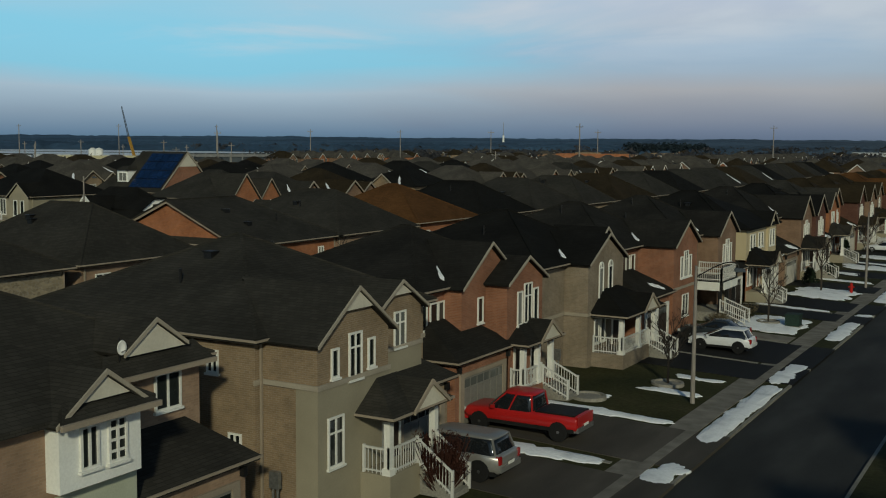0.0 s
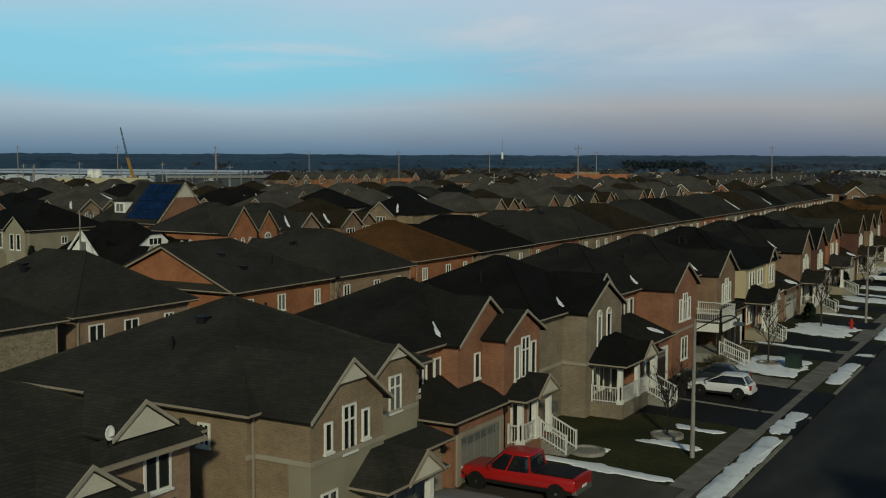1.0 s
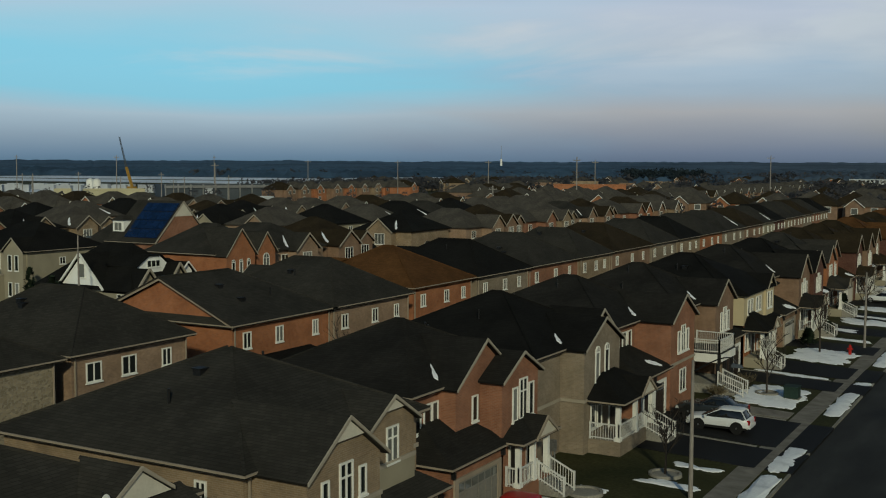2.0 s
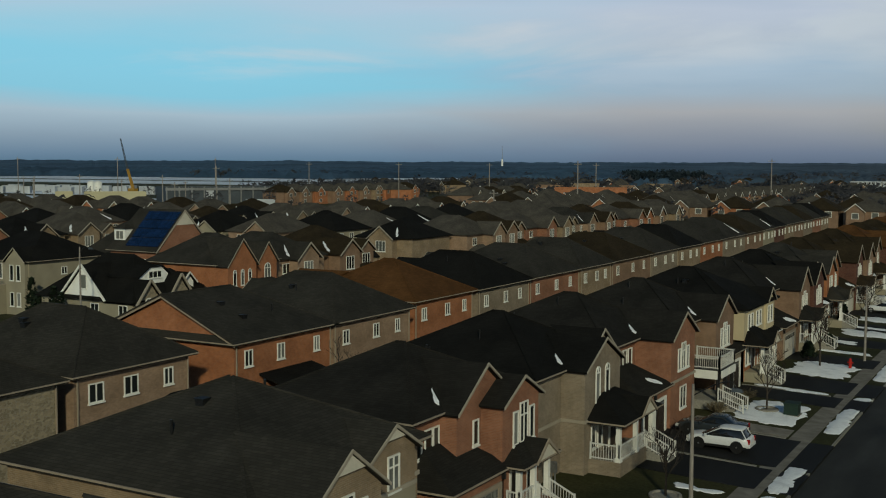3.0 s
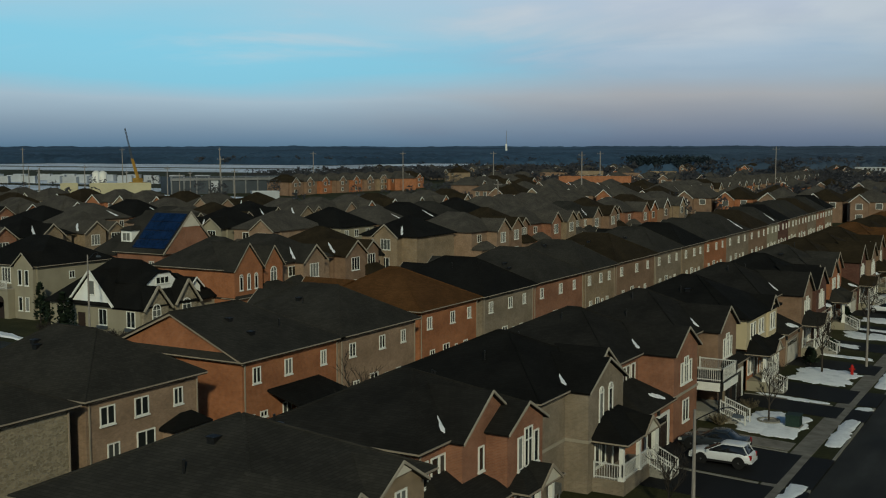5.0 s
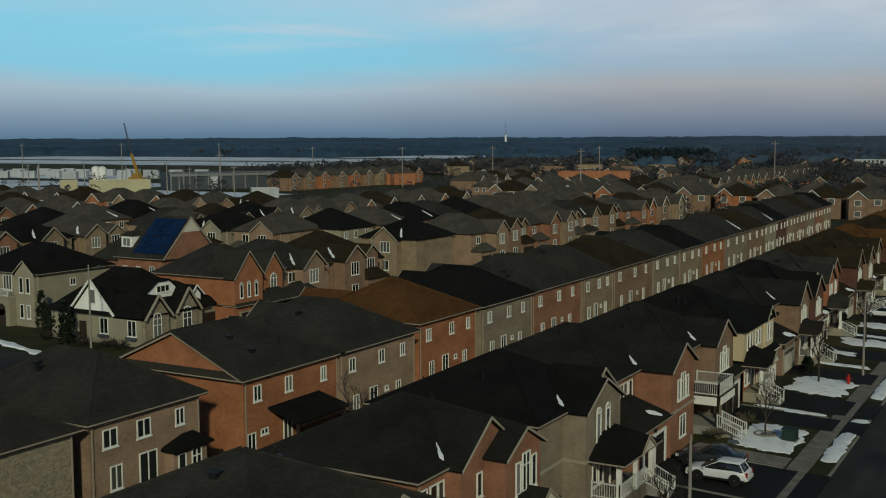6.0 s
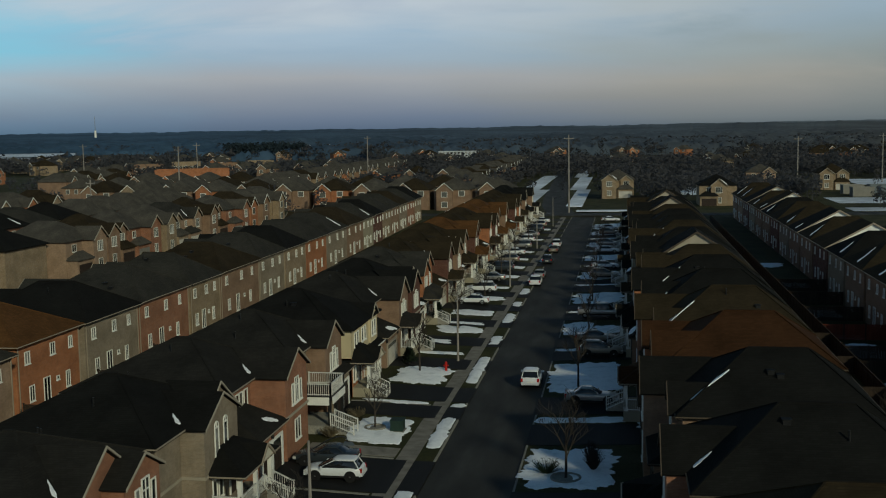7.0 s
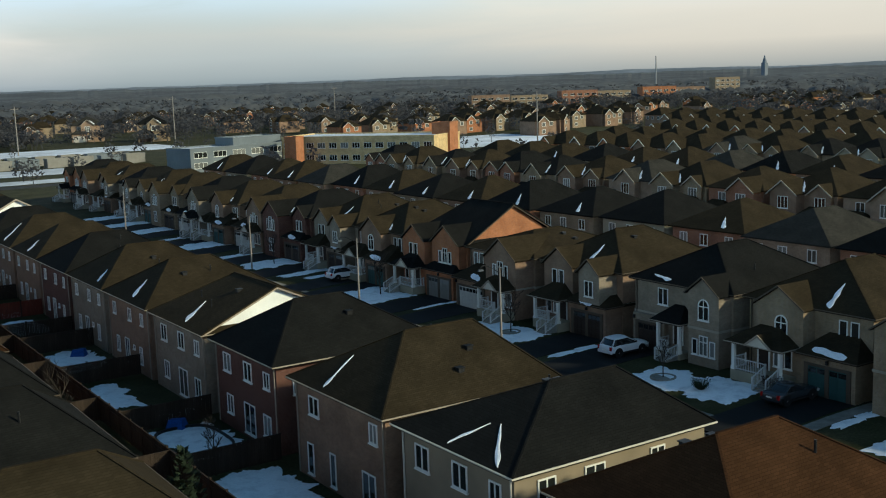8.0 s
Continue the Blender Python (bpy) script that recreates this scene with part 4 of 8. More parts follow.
# A4: red brick, two single garage doors
house(east(-27.4, 67.7), "orange-red brick house with two dark garage doors", ROW_A, 11.5, 11.0, ridge=(4.4, 5.5), rise=2.8, wall="red_brick", roof="char_roof",
      bays=((5.7, 11.1, 2.6, 1.55, 0, ""),), garage=(0.1, 5.6, 2.4, 2, "door_dark"),
      front=[*triple(8.4, 3.8, -2.6, 1.9), *pair(1.0, 4.2, 0.0, 1.4), (2.9, 4.2, 0.7, 1.4, 1, 1, False, 0.0), *pair(4.1, 4.2, 0.0, 1.4), (8.4, 1.0, 1.4, 1.6, 2, 1, False, -2.6)],
      vents=3, snow=(((5.6, -0.2, 6.4), (5.0, 1.6, 7.3), 0.35, UPF), ((4.6, -2.3, 3.35), (3.4, -1.6, 3.9), 0.3, UPF)))
# A5: stone front, balcony over the porch
a5 = house(east(-26.6, 80.5), "stone and brick house with a white-railed balcony over its porch", ROW_A, 10.7, 11.0, ridge=(4.6, 5.6), rise=2.8, wall="grey_brick", low="", roof="char_roof",
           bays=((4.4, 9.6, 1.6, 1.6, 0, "brown_brick"),), garage=(5.4, 10.6, 2.0, 2, "door_dark"),
           front=[*triple(7.0, 3.8, -1.6, 1.9), (2.4, 3.7, 1.0, 2.0, 2, 1, False, 0.0), *pair(1.2, 1.1, 0.0)], door=(2.9, 0.0), vents=3,
           snow=(((3.9, -0.2, 6.4), (3.4, 1.6, 7.3), 0.35, UPF),))
part("balcony", Shape().box(0.2, -3.2, 2.75, 4.4, -0.02, 3.05), "metal_dark", a5, "dark-edged balcony slab")
for u in (0.4, 2.3, 4.2):
    part("balcony_post", Shape().box(u - 0.12, -3.1, 0.0, u + 0.12, -2.86, 2.75), "metal_dark", a5)
railing(a5, [(0.3, -0.2, 3.05), (0.3, -3.1, 3.05), (4.3, -3.1, 3.05), (4.3, -0.2, 3.05)], 3.05)
for u0, u1 in ((0.45, 2.2), (2.4, 4.15)):
    part("fascia_panel", Shape().box(u0, -3.28, 2.4, u1, -3.2, 2.95), "white_trim", a5, "white fascia panel")
part("fascia_panel", Shape().box(0.10, -3.0, 2.35, 0.2, -0.3, 2.98), "white_trim", a5, "white fascia panel")
part("porch_deck", Shape().box(0.2, -3.1, 0, 4.4, -0.02, 0.7), "concrete", a5)
railing(a5, [(0.3, -3.05, 0.7), (0.3, -4.9, 0.0)], 0.7)
railing(a5, [(1.6, -3.05, 0.7), (1.6, -4.9, 0.0)], 0.7)
part("stair", Shape().box(0.3, -3.45, 0, 1.6, -3.1, 0.55).box(0.3, -3.851, 0, 1.6, -3.45, 0.38).box(0.3, -4.25, 0, 1.6, -3.851, 0.2), "concrete", a5)

STYLES = {
    0: dict(bays=((0.3, 5.4, 2.2, 1.8, 0, ""), (6.9, 10.6, 0.6, 1.4, 0, "")), garage=(5.7, 11.0, 1.7, 2, "door_dark"), porch_at=None,
            front=[*triple(2.8, 3.9, -2.2), *pair(8.7, 4.1, -0.6), (2.8, 0.9, 1.4, 1.8, 2, 2, False, -2.2)], snow=(((6.2, -0.2, 6.35), (5.6, 1.5, 7.25), 0.35, UPF), ((9.6, -1.85, 3.4), (7.2, -1.5, 3.65), 0.4, (0, -0.6, 1)))),
    1: dict(bays=((5.9, 10.9, 2.3, 1.9, 0, ""),), garage=(0.1, 5.7, 2.1, 1, "garage_white"), porch_at=dict(x0=6.2, x1=10.6, y=-2.3, depth=1.5), door=(7.4, -2.3),
            front=[*triple(8.4, 3.9, -2.3), *pair(1.6, 4.2, 0.0), *pair(4.0, 4.2, 0.0), *pair(9.3, 1.2, -2.3)], snow=(((5.6, -0.2, 6.35), (5.0, 1.6, 7.3), 0.35, UPF), ((4.6, -2.2, 3.4), (2.6, -1.6, 3.85), 0.4, (0, -0.6, 1)))),
    2: dict(bays=((0.4, 4.9, 1.6, 1.6, 0, ""), (5.6, 10.9, 1.0, 1.9, 2.9, "")), garage=(5.4, 10.9, 1.9, 2, "garage_grey"), porch_at=dict(x0=0.5, x1=4.8, y=-1.6, depth=1.7, steps="left"), door=(3.4, -1.6),
            front=[*pair(2.6, 4.0, -1.6, 1.7), *triple(8.2, 3.9, -1.0, 1.7), *pair(1.6, 1.3, -1.6)], snow=(((5.4, -0.2, 6.35), (5.9, 1.6, 7.3), 0.35, UPF),)),
    3: dict(bays=((3.2, 8.0, 1.4, 1.7, 0, ""),), garage=(6.0, 11.0, 2.6, 2, "garage_green"), porch_at=dict(x0=1.2, x1=5.6, y=-1.4, depth=1.8, steps="left"), door=(4.2, -1.4),
            front=[(5.6, 3.9, 1.3, 1.3, 2, 1, True, -1.4), *pair(1.6, 4.1, 0.0), *pair(9.6, 4.1, 0.0), *pair(2.4, 1.3, -1.4)], snow=(((8.9, -0.2, 6.35), (8.3, 1.5, 7.2), 0.35, UPF), ((9.9, -2.7, 3.4), (7.0, -2.3, 3.7), 0.42, (0, -0.6, 1)))),
    4: dict(bays=((7.7, 11.0, 1.5, 1.3, 0, ""),), garage=(0.2, 4.0, 0.5, 1, "door_dark"), porch_at=dict(x0=4.0, x1=6.8, y=0.0, depth=1.6, steps="right", deck=0.5, gable=False), door=(5.2, 0.0),
            front=[(9.4, 3.9, 1.2, 1.2, 2, 1, True, -1.5), (3.4, 4.1, 1.2, 1.5, 2, 1, False, 0.0), *triple(9.4, 0.9, -1.5, 1.7)], snow=(((4.4, 0.0, 6.35), (2.0, 0.3, 7.0), 0.32, "hip"),)),
    5: dict(bays=((1.4, 5.6, 1.2, 1.6, 0, ""), (7.6, 10.4, 2.2, 1.2, 3.0, "grey_brick")), garage=(6.0, 11.0, 2.0, 2, "door_dark"), porch_at=dict(x0=1.8, x1=5.6, y=-1.2, depth=1.9, steps="right", gable=False), door=(4.2, -1.2),
            front=[*pair(3.5, 4.0, -1.2, 1.7), (9.0, 3.9, 1.2, 1.5, 2, 1, False, -2.2), *pair(2.6, 1.3, -1.2)], snow=(((6.6, -0.2, 6.35), (6.2, 2.4, 7.2), 0.5, "hip"), ((9.4, -2.2, 3.4), (7.4, -1.8, 3.7), 0.4, (0, -0.6, 1)))),
    6: dict(bays=((1.8, 6.2, 1.4, 1.5, 0, ""),), garage=(6.5, 11.2, 2.0, 2, "garage_green"), porch_at=dict(x0=0.8, x1=5.6, y=-1.4, depth=1.8, steps="right"), door=(2.6, -1.4),
            front=[(4.2, 3.7, 1.2, 1.2, 2, 1, True, -1.4), *pair(9.2, 4.1, 0.0), *pair(4.4, 1.3, -1.4)], snow=(((7.6, -0.2, 6.35), (7.2, 2.2, 7.2), 0.42, "hip"), ((10.4, -2.0, 3.4), (7.4, -1.7, 3.7), 0.42, (0, -0.6, 1)))),
}
WALLS = ["tan_brick", "red_brick", "grey_brick", "brown_brick", "tan_brick", "orange_brick", "grey_brick", "dark_brick"]
ROOFS = ["dark_roof", "black_roof", "brown_roof", "dark_roof", "black_roof", "dark_roof", "brown_roof"]
WORDS = {"tan_brick": "tan brick", "rose_brick": "rose-brown brick", "red_brick": "red brick", "grey_brick": "grey-tan brick", "brown_brick": "brown brick", "orange_brick": "orange brick", "dark_brick": "dark red brick",
         "dark_roof": "dark grey", "char_roof": "charcoal", "hazed_roof": "haze-lightened grey", "black_roof": "nearly black", "brown_roof": "brown", "orange_roof": "orange-brown", "red_roof": "reddish brown", "stone": "rubble stone", "cream_stucco": "cream stucco", "stucco": "beige stucco", "taupe_stucco": "taupe stucco"}
dice = random.Random(5)


def described(wall, roof, more="two-storey house"):
    return f"{WORDS[wall]} {more} with {WORDS[roof]} shingles"


def plain_house(m, group, style, wall, roof, W=11.0, D=12.6, far=False, back_snow=True, **more):
    """A house of the common kind; its width scales the front's layout."""
    k = W / 11.2
    st = STYLES[style]
    spec = dict(ridge=(4.4, 8.2), rise=3.1)
    spec["bays"] = tuple((a * k, b * k, *rest) for a, b, *rest in st["bays"])
    g = st["garage"]
    spec["garage"] = (g[0] * k, g[1] * k, *g[2:])
    spec["front"] = [(u * k, *rest) for u, *rest in st["front"]]
    snow = [((a[0] * k, *a[1:]), (b[0] * k, *b[1:]), wd, n) for a, b, wd, n in st["snow"]]
    if back_snow:
        u, far_end = dice.uniform(0.2, 0.42), dice.uniform(1.3, 2.7)
        snow.append(((W * u, D - 0.1, 6.5), (W * u + far_end * 0.62, D - far_end, 7.75), dice.uniform(0.36, 0.55), UPB))
    spec["snow"] = snow
    if st["porch_at"]:
        p = dict(st["porch_at"])
        p["x0"], p["x1"] = p["x0"] * k, p["x1"] * k
        spec["porch_at"] = p
        spec["door"] = (st["door"][0] * k, st["door"][1])
    spec.update(more)
    if more.get("bays") == ():      # no valley for snow to lie in
        spec["snow"] = [one for one in spec["snow"] if one[0][2] > 5 and (one[3] == "hip" or one[3][1] > 0)]
        spec["front"] = []
    return house(m, described(wall, roof), group, W, D, wall=wall, roof=roof, far=far, **spec)


# A6: brick with a cream upper storey
SLIM = dict(ridge=(4.4, 5.8), rise=2.8)
a6 = plain_house(east(-26.4, 92.3), ROW_A, 2, "cream_stucco", "black_roof", 11.4, 11.2, **SLIM, side_left=[(2.0, 4.2, 1.1, 1.4)], low="orange_brick", belt_z=3.5, hide="back", trim="white_trim",
                 wings=((0.4, 11.0, 1.6, 2.5),), bays=((7.2, 9.8, 1.8, 1.0, 3.6, ""),), front=[*pair(2.4, 4.3, -1.6, 1.3), *pair(5.2, 4.3, -1.6, 1.3), *pair(8.5, 4.2, -1.8, 1.5), *pair(1.6, 1.3, -1.64)])
part("lower_wall", Shape().box(0.37, -1.64, -0.6, 11.03, -0.04, 3.5), "orange_brick", a6)
plain_house(east(-26.4, 104.7), ROW_A, 1, "brown_brick", "char_roof", 11.2, 11.2, hide="back", **SLIM)
plain_house(east(-26.2, 116.9), ROW_A, 0, "dark_brick", "black_roof", 11.2, 11.2, hide="back", **SLIM)
y, i = 129.2, 0
while y < 288:
    plain_house(east(-26.6 - 0.4 * (i % 2), y), ROW_A, (2, 1, 0, 3)[i % 4], ("orange_brick", "dark_brick", "brown_brick", "brown_brick", "dark_brick")[i % 5], "orange_roof" if i in (4, 7, 8) else "brown_roof" if i in (2, 3, 5, 9, 10) else ROOFS[(i * 2) % 5], 11.0, 11.2, far=i > 4, hide="back", **SLIM)
    y, i = y + 12.0, i + 1

# row B, whose backs face the yards of the first row: far end, near end, wall, roof, and what sets it apart
ROW_B = "houses backing on to the yards"
PATIO = [(1.7, 4.35, 0.85, 1.1, 2, 1, False), (5.9, 4.35, 0.85, 1.1, 2, 1, False), (9.1, 4.4, 0.7, 1.05, 2, 1, False), (2.2, 1.0, 0.85, 1.4, 2, 1, False), (4.7, 0.3, 1.15, 2.3, 2, 1, False), (6.6, 1.9, 0.5, 0.4, 1, 1, False), (8.4, 0.9, 0.75, 1.5, 2, 1, False)]
house(west(-61.5, 42.0), "rubble stone house with dark shingles beside a fence", ROW_B, belt=False, hide="front", W=11.2, D=12.3, ridge=(4.2, 8.2), wall="stone", roof="dark_roof", front=[*pair(3, 4.1, 0.0), *pair(8, 4.1, 0.0)],
      back=[(0.9, 4.1, 1.2, 1.35, 2, 1, False), (5.4, 4.1, 1.3, 1.35, 2, 1, False), (1.2, 0.9, 1.3, 1.35, 2, 1, False), (4.6, 0.3, 1.7, 2.1, 2, 1, False)], vents=4)
b1 = house(west(-61.5, 52.6), "rose-brown brick house with a rear bay and white patio door", ROW_B, 9.2, 12.0, belt=False, hide="front", ridge=(4.2, 8.0), wall="rose_brick", roof="dark_roof", front=[*pair(3, 4.1, 0.0), *pair(7, 4.1, 0.0)],
           back=[(1.6, 4.4, 1.15, 1.15, 2, 1, False), (4.3, 4.4, 1.15, 1.15, 2, 1, False), (7.4, 4.45, 0.8, 1.1, 2, 1, False), (2.0, 1.75, 0.95, 1.5, 2, 1, False), (4.6, 0.85, 1.5, 2.6, 2, 1, False)], vents=4)
part("rear_bay", Shape().box(0.25, 12.0, -0.4, 3.2, 12.8, 3.25), "rose_brick", b1)
bayroof = Shape()
hip(bayroof, -0.05, 3.5, 11.9, 13.2, 3.25, 0.8, 1.2, 2.2, along="x")
part("bay_roof", bayroof, "black_roof", b1)
window(b1, "back", 12.8, 2.5, 1.3, 0.7, 1.6, 1, 1)
window(b1, "back", 12.8, 1.2, 1.3, 0.9, 1.7, 2, 2)
part("patio_deck", Shape().box(2.6, 12.81, 0.55, 5.4, 15.0, 0.8).box(2.7, 12.9, -0.4, 2.85, 14.9, 0.55).box(5.15, 12.9, -0.4, 5.3, 14.9, 0.55), "fence_wood", b1)
house(west(-61.6, 67.8), "orange brick house with a broad end gable", ROW_B, 11.0, 12.2, belt=False, hide="front", along="x", ridge=(4.2, 11.42), rise=2.9, gable=("right",), wall="orange_brick", roof="dark_roof",
      front=[*pair(3, 4.1, 0.0), *pair(8, 4.1, 0.0)], back=[(1.5, 4.4, 0.85, 1.15, 2, 1, False), (5.0, 4.4, 0.85, 1.15, 2, 1, False), (9.2, 4.4, 0.7, 1.1, 2, 1, False), (0.8, 0.8, 0.9, 1.5, 2, 1, False), (2.2, 1.9, 0.8, 0.45, 2, 1, False), (4.8, 0.9, 1.0, 1.6, 2, 1, False)], vents=3)
plain_house(west(-61.6, 79.1), ROW_B, 0, "rose_brick", "dark_roof", 11.0, 12.2, back=PATIO, back_snow=False, belt=False, hide="front")
plain_house(west(-63.0, 93.2), ROW_B, 1, "orange_brick", "orange_roof", 10.7, 12.0, back=PATIO, back_snow=False, ridge=(5.4, 6.6), belt=False, hide="front")
for i, (y0, y1, wall, back_x) in enumerate(((94.0, 105.4, "grey_brick", -62.8), (106.0, 119.4, "red_brick", -63.0), (120.0, 129.6, "tan_brick", -63.0), (130.4, 145.2, "brown_brick", -63.2), (146.0, 157.6, "grey_brick", -63.4), (158.2, 169.2, "tan_brick", -63.4),
                                             (170.0, 182.4, "orange_brick", -63.6), (183.2, 197.6, "grey_brick", -63.8), (198.4, 211.8, "brown_brick", -64.0), (212.6, 222.4, "stucco", -64.4), (223.0, 233.2, "dark_brick", -64.8), (234.0, 244.0, "tan_brick", -65.2),
                                             (244.8, 254.6, "brown_brick", -65.4), (255.6, 265.6, "grey_brick", -65.6), (266.4, 276.4, "red_brick", -65.8), (277.2, 287.2, "tan_brick", -66.0))):
    width = y1 - y0
    plain_house(west(back_x, y1), ROW_B, i % 4, wall, ("black_roof", "dark_roof", "dark_roof", "brown_roof", "dark_roof")[i % 5], width, 12.0, far=i > 4, back_snow=i in (7, 9), back=[(u * width / 11.2, *rest) for u, *rest in (PATIO if width > 9 else PATIO[:5])], belt=False, hide="front")
for y0 in (7.0, 19.0):
    plain_house(west(-61.5, y0 + 11.2), ROW_B, 1, "tan_brick", "dark_roof", 11.2, far=True, back_snow=False, belt=False, hide="front")

# row D, across the street, seen from above and behind
ROW_D = "houses on the shaded side of the street"
LEAN = dict(back_snow=False, trim="brown_trim")
plain_house(west(2.6, 49.6), ROW_D, 1, "tan_brick", "brown_roof", 11.4, 11.6, belt=False, hide="back", **LEAN)
plain_house(west(2.6, 62.6), ROW_D, 3, "red_brick", "black_roof", 11.2, 11.6, belt=False, hide="back", **LEAN)
plain_house(west(2.6, 77.0), ROW_D, 0, "brown_brick", "black_roof", 11.2, 11.6, snow=(((9.9, 0.4, 6.5), (8.2, 3.0, 7), 0.62, "hip"),), belt=False, hide="back", **LEAN)
plain_house(west(2.4, 92.2), ROW_D, 2, "orange_brick", "red_roof", 12.2, 12.0, belt=False, hide="back", **LEAN)
y, i = 94.6, 0
while y < 262:
    special = i in (4, 10, 12)
    plain_house(west(2.6, y + 11.0), ROW_D, (0, 3, 1, 2)[i % 4], WALLS[(i * 2 + 1) % 7], ("brown_roof", "black_roof", "black_roof")[i % 3], 11.0, 11.8, far=i > 2, back_snow=False, trim="brown_trim", belt=False, hide="back",
                **(dict(snow=(((11.0, -0.2, 6.5), (7.8, 2.7, 7), 0.6, "hip"),)) if i in (0, 2, 6) else {}),
                **(dict(along="x", ridge=(3.5, 11.42), gable=("right",), extras="trim", rise=4.0) if special else {}))
    y, i = y + 12.1, i + 1
for y0 in (13.0, 25.6):
    plain_house(west(2.6, y0 + 11.2), ROW_D, 1, "tan_brick", "black_roof", 11.2, 11.6, far=True, belt=False, hide="back", **LEAN)

# row E, whose backs face those of row D
ROW_E = "houses backing on to the fenced yards"
plain_house(east(40.2, 11.4), ROW_E, 1, "tan_brick", "dark_roof", 11.0, 12.4, far=True, back_snow=False, belt=False, hide="front", bays=())
plain_house(east(40.2, 23.6), ROW_E, 0, "brown_brick", "red_roof", 10.9, 12.4, back_snow=False, belt=False, hide="front", bays=())
plain_house(east(40.2, 37.3), ROW_E, 1, "taupe_stucco", "black_roof", 9.8, 12.5, rise=2.25, trim="gable_cream", back_snow=False, snow=(((5.3, 12.6, 6.5), (4.6, 10.4, 7), 0.2, UPB), ((1.0, 12.7, 6.5), (4.0, 10.2, 7), 0.2, UPB)), ridge=(1.7, 6.3), side_left=[(3.4, 4.5, 1.0, 1.1), (7.6, 4.5, 1.3, 1.1), (10.6, 4.5, 1.1, 1.1)], belt=False, hide="front", bays=())
plain_house(east(39.6, 48.7), ROW_E, 2, "brown_brick", "brown_roof", 10.9, 12.0, ridge=(2.2, 7.2), back=[(2.4, 4.2, 1.3, 1.2, 2, 1, False), (9.6, 4.3, 0.9, 1.2, 2, 1, False), (1.7, 0.3, 0.8, 2.0, 1, 1, False), (4.6, 0.3, 0.7, 2.1, 1, 1, False), (8.9, 0.3, 1.5, 2.1, 2, 1, False)], snow=(((6.9, 12.1, 6.5), (7.4, 9.7, 7), 0.26, UPB),), belt=False, hide="front", bays=())
plain_house(east(40.0, 62.9), ROW_E, 0, "dark_brick", "black_roof", 10.2, 12.2, back_snow=False, side_left=[(10.4, 4.0, 1.3, 1.35)], belt=False, hide="front", bays=())
plain_house(east(39.6, 75.0), ROW_E, 1, "grey_brick", "brown_roof", 11.0, 11.9, along="x", ridge=(-0.42, 7.8), rise=2.9, gable=("left",), extras="white_siding", belt=False, hide="front", bays=())
y, i = 87.4, 0
while y < 290:
    special = i in (6, 8, 12, 14)
    plain_house(east(40.0, y), ROW_E, (2, 0, 1, 3)[i % 4], ("brown_brick", "grey_brick", "dark_brick", "brown_brick")[i % 4], ("brown_roof", "brown_roof", "black_roof")[i % 3], 11.0, 12.3, back=PATIO, back_snow=i % 4 != 2, far=i > 2, belt=False, hide="front", bays=(),
                **(dict(along="x", ridge=(-0.42, 7.8), gable=("left",), extras="white_siding", rise=3.6) if special else {}))
    y, i = y + 12.2, i + 1

# row F, fronts in the shade across the next street
ROW_F = "houses across the next street"
F_STARTS = [7.4, 20.2, 33.2, 46.2, 58.9, 72.5, 84.8, 97.4] + [109.8 + 12.3 * k for k in range(12)]
F_WALLS = ("brown_brick", "grey_brick", "tan_brick", "tan_brick", "grey_brick", "brown_brick", "brown_brick", "orange_brick", "brown_brick", "grey_brick", "dark_brick", "brown_brick")
F_FRONT = (3, 1, 0, 6, 4, 5, 1, 2, 3, 5, 0, 1)
for i, y in enumerate(F_STARTS):
    gable_end = dict(along="x", ridge=(3.4, 11.82), gable=("right",), extras="orange_brick", rise=4.0) if i == 7 else dict(rise=1.9) if i == 6 else {}
    plain_house(west(66.9 + (i % 2) * 0.5, y + 11.4), ROW_F, F_FRONT[i % 12], F_WALLS[i % 12], ("brown_roof", "black_roof", "brown_roof")[i % 3], 11.4, 12.6, far=i > 9, hide="back", trim="brown_trim", **gable_end)

# ---- driveways, snow, fences ----
def driveway(x0, x1, y0, y1, mat="driveway", label="dark asphalt driveway sloping to the street"):
    """A slab that follows the slope of the lot."""
    s, k = Shape(), 8
    for i in range(k):
        a, b = x0 + (x1 - x0) * i / k, x0 + (x1 - x0) * (i + 1) / k
        za, zb = max(gz(a), 0.12) + 0.03, max(gz(b), 0.12) + 0.03
        ring = [(a, y0), (b, y0), (b, y1), (a, y1)]
        s.hull([(*p, -0.1) for p in ring], [(a, y0, za), (b, y0, zb), (b, y1, zb), (a, y1, za)])
    return tagged(part("driveway", s, mat), label, "driveway", kind="structure")


flakes = random.Random(11)


